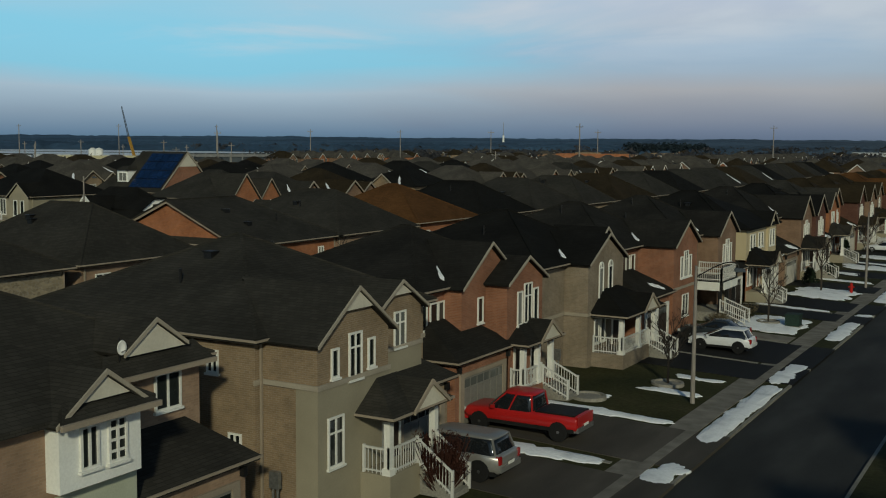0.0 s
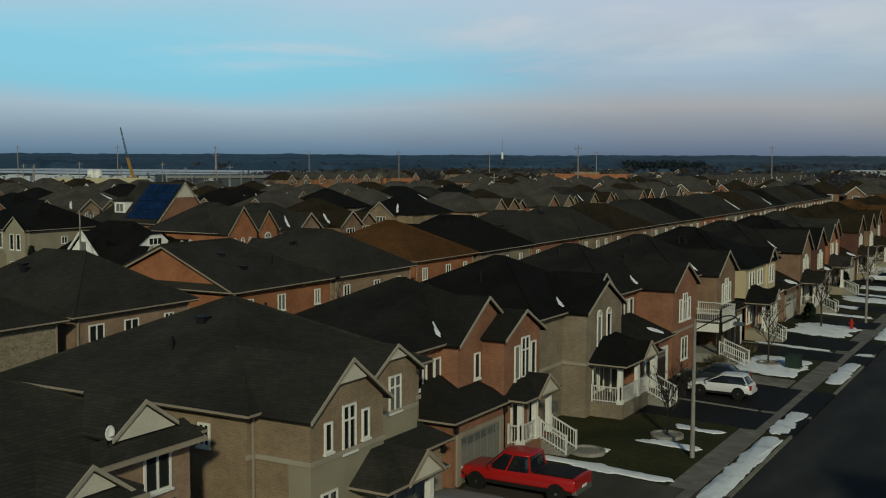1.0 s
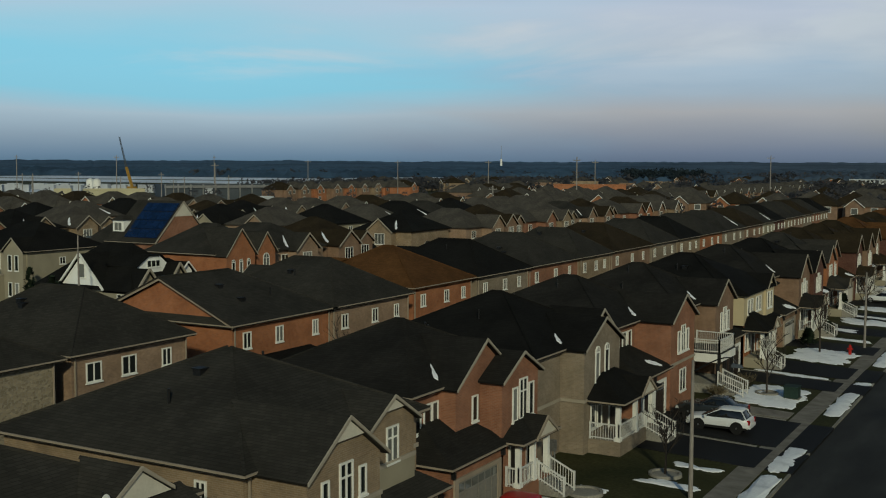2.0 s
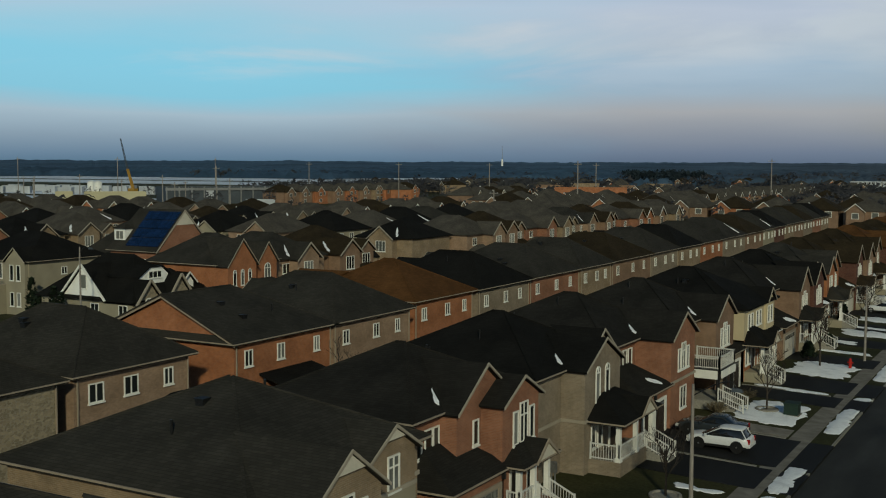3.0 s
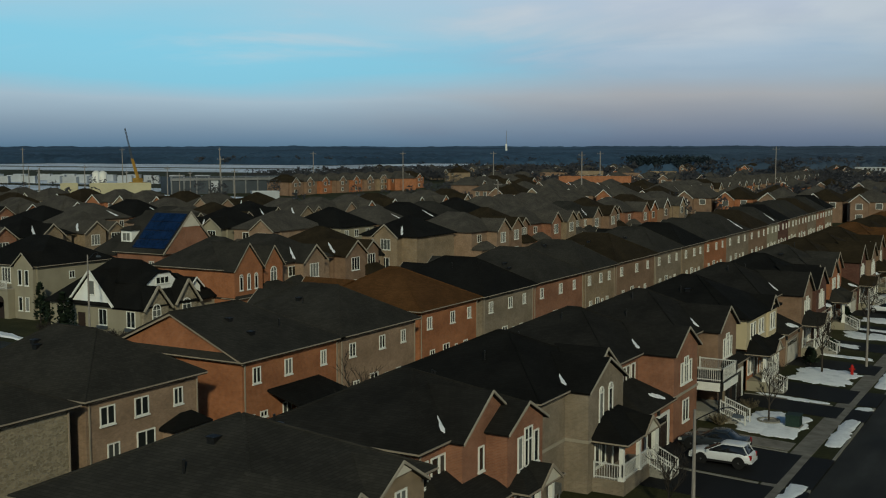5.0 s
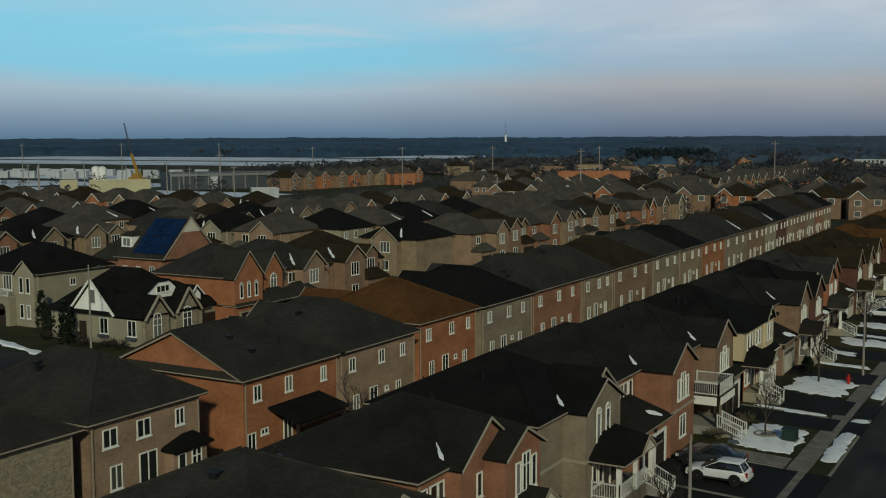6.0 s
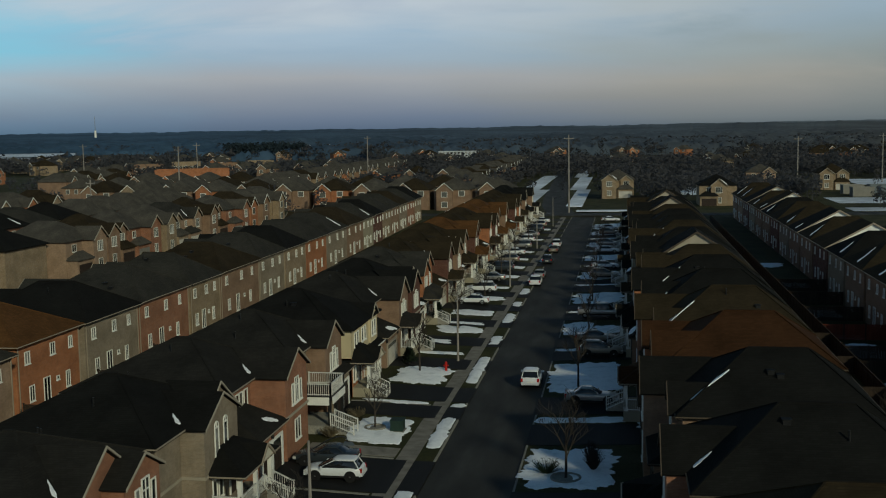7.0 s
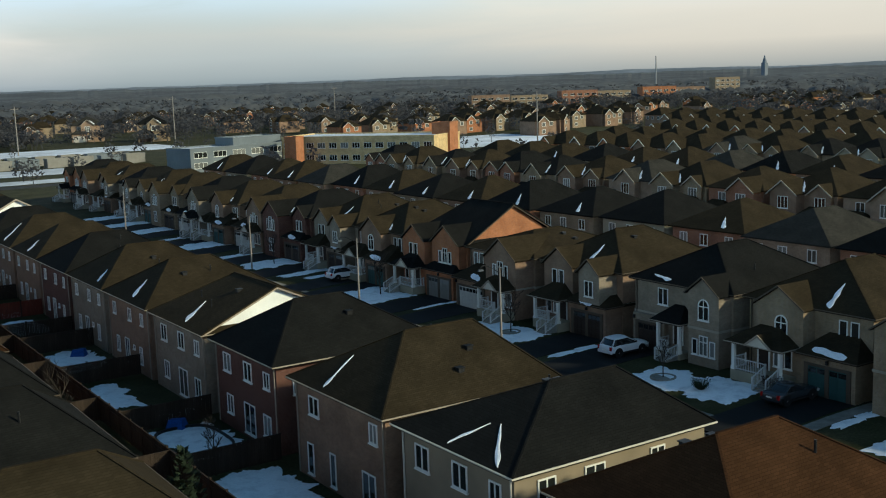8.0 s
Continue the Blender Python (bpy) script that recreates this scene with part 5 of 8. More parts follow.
def snow_patch(x0, x1, y0, y1, ragged=0.35, lift=0.035, z=None, label="patch of old snow with ragged edges"):
    """Lying snow over about that rectangle, with a melted, uneven edge."""
    cx, cy, hx, hy = (x0 + x1) / 2, (y0 + y1) / 2, (x1 - x0) / 2, (y1 - y0) / 2
    ox, oy = flakes.uniform(0, 50), flakes.uniform(0, 50)
    k = max(32, int(2 * (hx + hy) * 2 / 0.14)) if y1 < 110 else max(24, int(2 * (hx + hy) * 2 / 0.25))
    rim, inner = [], []
    for i in range(k):
        a = 2 * math.pi * i / k
        c, n = math.cos(a), math.sin(a)
        q = 1 / max(abs(c), abs(n)) ** 0.75
        px, py = cx + hx * c * q, cy + hy * n * q
        w0 = noise.noise((px * 0.6 + ox, py * 0.6 + oy, 0)) * ragged * 2.2 + noise.noise((px * 1.7 + ox, py * 1.7, 3)) * ragged * 1.1 + noise.noise((px * 4.5 + ox, py * 4.5, 7)) * ragged * 0.6 + noise.noise((px * 9.0 + ox, py * 9.0, 5)) * ragged * 0.25
        out = Vector((px - cx, py - cy))
        r = out.length
        out = out / max(r, 0.01)
        px, py = px + out.x * w0, py + out.y * w0
        rim.append((px, py)), inner.append((px - out.x * 0.1, py - out.y * 0.1))
    s = Shape()
    base = lambda p: (z if z is not None else max(gz(p[0]), 0.12))
    low = [(*p, base(p) - 0.05) for p in rim]
    mid = [(*p, base(p) + lift * 0.55) for p in rim]
    top = [(*p, base(p) + lift) for p in inner]
    i = len(s.v)
    s.v += low + mid + top
    for a in range(k):
        b = (a + 1) % k
        s.f.append((i + a, i + b, i + k + b, i + k + a))
        s.f.append((i + k + a, i + k + b, i + 2 * k + b, i + 2 * k + a))
    m = len(s.v)
    s.v.append((cx, cy, base((cx, cy)) + lift + 0.03))
    for a in range(k):
        s.f.append((i + 2 * k + a, i + 2 * k + (a + 1) % k, m))
    return tagged(part("snow_patch", s, "snow", None, "", True), label, "snow", "snow patches")


# left of the street: the drives up to the garages
for y0, y1 in ((24.0, 28.6), (36.6, 41.8), (43.9, 50.0), (63.0, 67.6), (68.2, 75.6), (87.4, 91.4), (93.0, 98.4)):
    driveway(-25.0, -14.35, y0, y1, "old_drive" if y0 < 60 else "driveway", "worn grey-brown driveway" if y0 < 60 else "dark asphalt driveway sloping to the street")
driveway(53.75, 66.8, 44.7, 45.9, "slabs", "narrow concrete path to a porch")
driveway(-24.4, -17.5, 76.2, 78.4, "slabs", "narrow concrete path to a porch")
for y0 in (67.7, 75.7, 91.5, 42.9):
    driveway(-24.6, -17.5, y0, y0 + 0.3, "concrete", "low concrete edging between driveways")
y = 105.4
while y < 288:
    driveway(-25.5, -14.35, y + 0.6, y + 5.4)
    y += 12.0
for x0, x1, y0, y1 in ((-15.8, -14.6, 48.2, 62.2), (-15.8, -14.6, 62.8, 69.0), (-15.8, -14.6, 78.6, 87.8), (-15.8, -14.6, 91.2, 92.6), (-15.8, -14.6, 100.4, 112.8), (-15.8, -14.6, 119.0, 124.6),
                       (-15.8, -14.6, 133.0, 140.0), (-15.8, -14.6, 146.0, 150.0), (-15.8, -14.6, 157.0, 163.0), (-15.8, -14.6, 171, 176), (-15.8, -14.6, 196, 203), (-15.8, -14.6, 222, 228), (-15.8, -14.6, 20, 27), (-15.8, -14.6, 41.8, 44.6)):
    snow_patch(x0, x1, y0, y1, 0.28)
for x0, x1, y0, y1 in ((-24.4, -17.7, 42.2, 43.4), (-24.6, -17.7, 50.3, 51.2), (-23.6, -21.6, 53.4, 54.2), (-21.4, -17.7, 56.6, 57.6), (-20.6, -17.7, 60.6, 61.6), (-22.4, -17.7, 79.2, 86.6), (-24.0, -22.2, 81.0, 83.0),
                       (-23.6, -17.8, 91.7, 92.6), (-23.0, -17.7, 99.4, 106.4), (-24.0, -17.7, 113.0, 114.4), (-24.2, -20.0, 118.8, 120.6), (-22.8, -17.7, 125.4, 129.6), (-24, -17.7, 131, 132.6), (-23, -17.7, 137.6, 141.6), (-24, -17.7, 150, 154),
                       (-24, -17.7, 162, 164), (-23.5, -17.7, 174, 177), (-24, -17.7, 186, 189), (-24, -17.7, 198, 201), (-23, -17.7, 210, 213), (-24, -17.7, 234, 237), (-24, -17.7, 258, 262)):
    snow_patch(x0, x1, y0, y1, 0.35)
# right of the street: snowy lawns between dark drives
for y0, y1 in ((62.6, 69.6), (80.6, 86.4), (89.6, 95.6), (111.4, 116.0), (118.2, 124.0), (135.5, 141.0), (143, 148), (160, 166), (168, 172), (184, 189), (192, 197), (208, 213), (216, 221), (232, 237), (241, 246)):
    driveway(-8.25, 2.2, y0, y1)
for x0, x1, y0, y1 in ((-7.9, -1.6, 70.4, 79.6), (-7.9, -0.4, 87.0, 88.8), (-7.9, -1.0, 97.0, 110.2), (-8.0, -0.4, 116.4, 117.7), (-7.9, -4.4, 125.4, 134.0), (-4.2, -1.0, 126.6, 131.6), (-7.9, -0.8, 149.0, 158.6), (-7.8, -1.0, 141.4, 142.6),
                       (-7.8, -1.4, 173.4, 183.0), (-7.8, -1.4, 166.6, 167.6), (-7.8, -1.4, 198.4, 207.2), (-7.6, -1.4, 190.0, 191.4), (-7.8, -1.4, 222, 231), (-7.8, -1.4, 214, 215.4), (-7.8, -1.4, 247, 256), (-7.8, -1.4, 238, 239.6), (-7.8, -1.4, 262, 276), (0.2, 1.6, 85.2, 87.0)):
    snow_patch(x0, x1, y0, y1, 0.4)
# the next street: verge, drives and lawns
for y0, y1 in ((33.6, 38.4), (46.2, 51.6), (66.2, 71.2), (72.8, 77.4), (91.6, 96.2), (97.8, 102.8), (110.4, 115.4), (116.6, 121.4), (128.6, 133.6), (141, 146), (153, 158), (165.4, 170.4), (178, 183), (190, 196), (203, 208)):
    driveway(53.75, 66.9, y0, y1, "driveway")
for x0, x1, y0, y1 in ((54.3, 56.0, 60.8, 63.2), (54.3, 56.0, 70.0, 72.2), (58.6, 64.2, 71.5, 72.5), (58.2, 63.4, 78.0, 87.4), (58.4, 63.0, 57.8, 63.2), (59.0, 64.4, 52.6, 58.4), (60.0, 66.4, 43.6, 44.7), (54.4, 55.8, 42.4, 44.0), (58.0, 65.0, 35.0, 40.4), (60.0, 68.4, 97.0, 97.6),
                       (57.8, 64.4, 103.6, 111.6), (54.0, 55.8, 104.0, 111.0), (60.6, 67.0, 122.4, 124.0), (58.0, 66.0, 126.0, 128.2), (58.0, 65.6, 134.4, 140.4), (58.0, 66.0, 147.0, 149.0), (58.0, 65.6, 159.0, 165.0), (58.0, 66.0, 172.0, 174.0), (58.0, 65.6, 184.0, 189.6), (58.0, 66.0, 197.0, 202.0), (58.0, 66, 210, 216)):
    snow_patch(x0, x1, y0, y1, 0.4)
# yards between the rows: snow and fences
for x0, x1, y0, y1 in ((21.2, 27.0, 36.4, 46.9), (21.6, 24.0, 48.6, 51.0), (24.0, 26.8, 48.6, 50.4), (21.8, 26.8, 53.4, 61.8), (22.3, 26.9, 66.0, 73.6), (24.6, 26.6, 74.8, 77.4), (22.2, 24.8, 80.6, 89.2), (22.2, 26.7, 94.6, 103.0), (21.8, 26.0, 113.0, 121.0), (21.6, 25.6, 124, 126.6),
                       (21.8, 26.0, 138, 145), (16.2, 19.6, 58.0, 66.0), (16.4, 18.6, 70.0, 74.0), (21.8, 26, 163, 169), (21.8, 26, 188, 194), (-48.6, -44.8, 78.0, 80.4)):
    snow_patch(x0, x1, y0, y1, 0.5)


def fence_panel_mesh(length, h, mat):
    s = Shape()
    k = max(4, round(length / 0.155))
    for i in range(k):
        a = length * i / k
        s.box(a + 0.006, -0.012 + 0.006 * (i % 2), 0.05, a + length / k - 0.006, 0.012 + 0.006 * (i % 2), h - 0.03 * ((i * 7) % 3) / 3)
    s.box(0, 0.02, 0.35, length, 0.06, 0.44).box(0, 0.02, h - 0.4, length, 0.06, h - 0.31)
    s.box(-0.05, -0.05, h + 0.0, length + 0.05, 0.05, h + 0.045)
    return s.mesh("fence_panel", MAT[mat])


PANELS = {mat: fence_panel_mesh(2.4, 1.75, mat) for mat in ("fence_wood", "fence_red")}
POST = Shape().box(-0.055, -0.055, -0.3, 0.055, 0.055, 1.86).box(-0.075, -0.075, 1.861, 0.075, 0.075, 1.9).mesh("fence_post", MAT["fence_wood"])


def fence(x0, y0, x1, y1, mat="fence_wood", label="dark weathered board fence between yards", z=0.45):
    a, b = Vector((x0, y0)), Vector((x1, y1))
    k = max(1, round((b - a).length / 2.4))
    run = thing("fence", pose(x0, y0, z, 0, 0, math.degrees(math.atan2(y1 - y0, x1 - x0))), label, "fence", "yard fences")
    step = (b - a).length / k
    for i in range(k):
        p = part("fence_panel", PANELS[mat], None, run)
        p.matrix_basis = Matrix.LocRotScale((i * step, 0, 0), None, (step / 2.4, 1, 1))
        q = part("fence_post", POST, None, run)
        q.matrix_basis = pose(i * step, 0, 0)
    return run


for y0 in range(14, 278, 24):
    fence(20.7, y0, 20.7, y0 + 24)
for y0 in range(16, 190, 24):
    fence(-44.4, y0, -44.4, y0 + 24)
LOTS_E = [35.0, 47.9, 62.3, 74.2, 90.2, 104.0, 111.2, 123.4, 135.6, 147.8, 160.0]
for i, y0 in enumerate(LOTS_E):
    fence(20.75, y0, 27.6, y0, "fence_red" if i in (7,) else "fence_wood")
for y0 in (50.4, 63.8, 79.0, 93.4, 106.0, 118.0):
    fence(14.4, y0, 20.65, y0)
for y0 in (42.8, 54.6, 67.9, 80.6, 93.6, 106.0):
    fence(-49.4, y0, -44.45, y0)
for y0 in (42.3, 55.2, 67.2, 79.8, 93.0):
    fence(-44.35, y0, -39.4, y0)
fence(-91.0, 131.5, -106.0, 131.5, "fence_red", "tall red-brown board fence beside a side street")

# ---- vehicles ----
def wheel_meshes(r, w):
    t, k = Shape(), 20
    ring = [(math.cos(2 * math.pi * i / k), math.sin(2 * math.pi * i / k)) for i in range(k)]
    sections = [(-w / 2, 0.62), (-w / 2, 0.93), (-w * 0.36, 1.0), (w * 0.36, 1.0), (w / 2, 0.93), (w / 2, 0.62)]
    for (y0, q0), (y1, q1) in zip(sections, sections[1:]):
        for (c0, s0), (c1, s1) in zip(ring, ring[1:] + ring[:1]):
            t.face((c0 * r * q0, y0, s0 * r * q0), (c1 * r * q0, y0, s1 * r * q0), (c1 * r * q1, y1, s1 * r * q1), (c0 * r * q1, y1, s0 * r * q1))
    h = Shape()
    for side in (-1, 1):
        y = side * w * 0.38
        for i in range(5):
            a = 2 * math.pi * i / 5
            h.bar((0, y, 0), (math.cos(a) * r * 0.62, y, math.sin(a) * r * 0.62), 0.09, 0.06)
    h.tube((0, -w * 0.3, 0), (0, w * 0.3, 0), r * 0.66, k=16)
    return t.mesh("tyre", MAT["tyre"], True), h.mesh("rim", MAT["rim"])


WHEEL = wheel_meshes(0.36, 0.24)

# length, width, then stations along the car: (x, underside, belt line, half width share); cabin: belt rear, roof rear, roof front, belt front, roof height
CARS = {
    "suv": (4.5, 1.84, [(-2.25, 0.5, 0.85, 0.82), (-2.15, 0.34, 1.02, 0.95), (-1.3, 0.3, 1.06, 1.0), (0.8, 0.3, 1.02, 1.0), (1.55, 0.3, 0.95, 0.98), (2.1, 0.34, 0.88, 0.9), (2.25, 0.45, 0.70, 0.78)], (-2.14, -1.72, 0.05, 1.36, 1.66)),
    "minivan": (5.0, 1.95, [(-2.5, 0.5, 0.9, 0.86), (-2.42, 0.32, 1.05, 0.97), (-1.4, 0.28, 1.06, 1.0), (1.0, 0.28, 1.0, 1.0), (1.8, 0.3, 0.9, 0.97), (2.35, 0.34, 0.78, 0.88), (2.5, 0.45, 0.62, 0.76)], (-2.42, -2.15, 0.75, 1.75, 1.74)),
    "sedan": (4.6, 1.8, [(-2.3, 0.45, 0.8, 0.84), (-2.2, 0.3, 0.92, 0.95), (-1.4, 0.26, 0.95, 1.0), (0.8, 0.26, 0.92, 1.0), (1.6, 0.28, 0.84, 0.97), (2.15, 0.3, 0.74, 0.88), (2.3, 0.42, 0.6, 0.76)], (-1.75, -1.0, 0.15, 1.05, 1.42)),
    "pickup": (5.75, 1.98, [(-2.87, 0.55, 1.08, 0.95), (-2.8, 0.45, 1.1, 0.98), (-0.75, 0.42, 1.1, 1.0), (1.2, 0.42, 1.08, 1.0), (1.35, 0.42, 1.06, 1.0), (2.6, 0.45, 1.0, 0.96), (2.87, 0.55, 0.85, 0.88)], (-0.76, -0.64, 0.95, 1.75, 1.88)),
}


def vehicle(kind, m, paint, label, far=False):
    """A parked car, its nose to local +x, standing on z = 0."""
    length, width, stations, (b0, r0, r1, b1, top) = CARS[kind]
    half = width / 2
    car = thing("car" if kind != "pickup" else "pickup_truck", m, label, "car" if kind != "pickup" else "truck", "parked vehicles")
    rings = []
    for x, z0, zb, q in stations:
        h, mid = half * q, z0 + (zb - z0) * 0.55
        left = [(x, -h * 0.84, z0), (x, -h * 0.95, z0 + 0.07), (x, -h * 0.99, z0 + 0.2), (x, -h, mid), (x, -h * 0.985, zb - 0.14), (x, -h * 0.94, zb - 0.03), (x, -h * 0.82, zb + 0.015), (x, -h * 0.4, zb + 0.045)]
        rings.append(left + [(x, -y, z) for x, y, z in reversed(left)])
    shell = part("body", Shape().loft(rings), paint, car, "", True)
    part("sill", Shape().box(stations[1][0] + 0.1, -half * 0.97, stations[2][1] - 0.04, stations[-2][0] - 0.1, half * 0.97, stations[2][1] + 0.13), "tyre", car, "dark plastic sill cladding")
    belt = [s[2] for s in stations]
    zb = sum(belt) / len(belt) + 0.05

    def cabin(k, grow=0.0):
        """A ring round the cabin, k of the way from the belt to the roof."""
        e = k ** 0.8
        xa, xb, h, z = b0 + (r0 - b0) * e - grow, b1 + (r1 - b1) * k + grow, half * (0.93 - 0.17 * k ** 1.3) + grow, zb + (top - 0.07 - zb) * k
        bow = 0.10 + 0.05 * k
        right = [(xa, 0.0), (xa + 0.01, h * 0.6), (xa + 0.09, h * 0.93), (xa + 0.3, h), ((xa + xb) / 2, h), (xb - 0.5, h * 0.985), (xb - 0.24, h * 0.9), (xb - bow * 0.5, h * 0.6), (xb, 0.0)]
        return [(x, y, z) for x, y in right] + [(x, -y, z) for x, y in right[-2:0:-1]]

    part("window_band", Shape().loft([[(x, y, z - 0.25) for x, y, z in cabin(0.0)]] + [cabin(k) for k in (0.0, 0.35, 0.7, 0.97)]), "car_glass", car, "dark tinted glass", True)
    rim, crown = cabin(0.93, 0.015), cabin(1.0)
    mx = (r0 + r1) / 2
    part("roof", Shape().loft([rim, cabin(1.0, 0.0), [(mx + (x - mx) * 0.93, y * 0.88, top - 0.015) for x, y, z in crown], [(mx + (x - mx) * 0.7, y * 0.5, top + 0.01) for x, y, z in crown]]), paint, car, "", True)
    for side in (-1, 1):
        if not far:
            foot, head = cabin(0.0), cabin(0.97)
            for corner in (2, 4, 6) if kind == "pickup" else (2, 6):
                k = corner if side > 0 else 16 - corner
                part("pillar", Shape().bar(Vector(foot[k]) - Vector((0, 0, 0.06)), head[k], 0.07), paint, car)
            part("mirror", Shape().box(b1 - 0.6, side * (half + 0.1) - 0.09, zb, b1 - 0.45, side * (half + 0.1) + 0.09, zb + 0.16), paint, car)
        x, z = stations[0][0], stations[1][2]
        part("tail_light", Shape().box(x - 0.02, side * half * 0.82 - 0.1, z - 0.34, x + 0.16, side * half * 0.82 + 0.1, z - 0.02), "lens_red", car)
        x, z = stations[-1][0], stations[-2][2]
        part("headlight", Shape().box(x - 0.22, side * half * 0.72 - 0.16, z - 0.26, x + 0.015, side * half * 0.72 + 0.16, z - 0.1), "lens_clear", car)
        for wx in (stations[0][0] + 0.88, stations[-1][0] - 0.9):
            tyre = part("tyre", WHEEL[0], None, car)
            tyre.matrix_basis = pose(wx, side * (half - 0.12), 0.36)
            part("rim", WHEEL[1], None, tyre)
            if not far:
                part("wheel_arch", Shape().tube((wx, side * (half - 0.3), 0.38), (wx, side * (half + 0.012), 0.38), 0.45, k=18), "tyre", car)
    x0, x1 = stations[0][0], stations[-1][0]
    part("bumper", Shape().box(x0 - 0.06, -half * 0.88, 0.4, x0 + 0.2, half * 0.88, 0.62), paint if kind != "pickup" else "metal_grey", car)
    part("bumper", Shape().box(x1 - 0.2, -half * 0.8, 0.36, x1 + 0.05, half * 0.8, 0.56), paint, car)
    part("number_plate", Shape().box(x0 - 0.08, -0.26, 0.62, x0 - 0.061, 0.26, 0.74), "white_trim", car)
    if kind == "pickup":
        part("load_bed", Shape().box(-2.72, -0.84, 1.10, -0.8, 0.84, 1.17), "metal_dark", car, "dark bed cover")
        part("tailgate", Shape().box(-2.9, -0.86, 0.66, -2.83, 0.86, 1.12), paint, car)
    return car


def park(kind, x, y, heading, paint, label, size=1.0):
    z = max(gz(x), 0.12) + 0.035 if not any(a < x < b for a, b in ROADS) else 0.0
    return vehicle(kind, pose(x, y, z, 0, 0, heading) @ Matrix.Scale(size, 4), paint, label, y > 120)


park("pickup", -22.5, 45.3, 180, "car_red", "bright red crew-cab pickup parked on the driveway")
park("minivan", -22.4, 38.3, 180, "car_silver", "silver minivan parked on the driveway nose to the house")
park("suv", -20.5, 70.6, 180, "car_white", "white compact crossover parked on the driveway", 0.9)
park("sedan", -21.9, 73.6, 180, "car_dark", "dark blue-grey sedan parked beside the crossover")
park("suv", -9.45, 101.4, 90, "car_white", "white crossover parked at the kerb")
park("sedan", -3.6, 93.6, 0, "car_silver", "silver sedan parked on the driveway")
park("suv", -3.2, 113.6, 0, "car_tan", "bronze crossover parked on the driveway")
park("sedan", -3.8, 121.0, 0, "car_tan", "tan sedan parked on the driveway")
park("pickup", -3.6, 137.6, 0, "car_silver", "silver pickup parked on the driveway")
park("sedan", -21.2, 146.4, 180, "car_white", "white sedan parked on the driveway")
park("suv", 63.5, 68.3, 0, "car_white", "white crossover parked beside a snowy lawn")
park("sedan", 63.0, 50.0, 0, "car_dark", "black sedan parked at a green garage")
park("suv", 63.4, 119.0, 0, "car_white", "white crossover parked on the driveway")
PAINTS = ["car_white", "car_silver", "car_dark", "car_tan", "car_white", "car_silver"]
PLAIN = {"car_white": "white", "car_silver": "silver", "car_dark": "dark grey", "car_tan": "bronze"}
lot = random.Random(21)
for i, y in enumerate(range(158, 280, 12)):
    paint = PAINTS[i % 6]
    park(("suv", "sedan", "minivan")[i % 3], -21.4, y - 0.6, 180, paint, f"{PLAIN[paint]} car parked on a driveway")
    paint = PAINTS[(i + 2) % 6]
    if i % 3:
        park(("sedan", "suv")[i % 2], -3.8, y + 4.4, 0, paint, f"{PLAIN[paint]} car parked on a driveway")
for i, y in enumerate((168.0, 176.5, 196.0, 214.0, 224.0)):
    park(("suv", "sedan")[i % 2], -14.2, y, 90, PAINTS[i], f"{PLAIN[PAINTS[i]]} car parked along the kerb")
park("minivan", -96.0, 128.8, 150, "car_silver", "silver minivan parked at a side street")
park("suv", -103.5, 72.6, 5, "car_dark", "dark blue crossover on the side street")


# ---- trees, lamps, poles, small street things ----
def limb(s, a, d, length, r, depth, rng, twigs):
    b = a + d * length
    s.tube(a, b, r, r * 0.6, 5 if depth > 1 else 3)
    if depth == 0:
        return
    for i in range(rng.randint(3, 4)):
        k = rng.uniform(0.35, 1.0)
        turn = Vector((rng.uniform(-1, 1), rng.uniform(-1, 1), rng.uniform(0.1, 0.9))).normalized()
        limb(twigs if depth <= 2 else s, a + d * length * k, (d * 0.75 + turn * 0.75).normalized(), length * rng.uniform(0.5, 0.72), max(0.012, r * 0.5), depth - 1, rng, twigs)


def bare_tree_meshes(seed, h, r, depth=4):
    rng = random.Random(seed)
    s, t = Shape(), Shape()
    s.tube((0, 0, -0.3), (0.03, 0.02, h * 0.3), r, r * 0.8, 8)
    for i in range(6):
        z = h * (0.26 + 0.07 * i)
        a = i * 2.4 + rng.uniform(-0.4, 0.4)
        limb(s, Vector((0.02, 0.02, z)), Vector((math.cos(a) * 0.6, math.sin(a) * 0.6, 1.0)).normalized(), h * rng.uniform(0.22, 0.34), r * 0.5, depth - 1, rng, t)
    s.tube((0.03, 0.02, h * 0.3), (0.0, 0.05, h * 0.72), r * 0.8, r * 0.25, 6)
    return s.mesh("trunk", MAT["bark"]), t.mesh("crown", MAT["branch"])


TREES = [bare_tree_meshes(s, h, r) for s, h, r in ((1, 5.0, 0.09), (2, 6.0, 0.11), (3, 4.2, 0.08))]


def bare_tree(x, y, kind, turn, size=1.0, label="leafless young street tree with thin branches", z=None):
    t = thing("tree", pose(x, y, max(gz(x), 0.12) if z is None else z, 0, 0, turn), label, "tree", "street trees")
    t.scale = (size, size, size)
    part("trunk", TREES[kind][0], None, t)
    part("crown", TREES[kind][1], None, t)
    return t


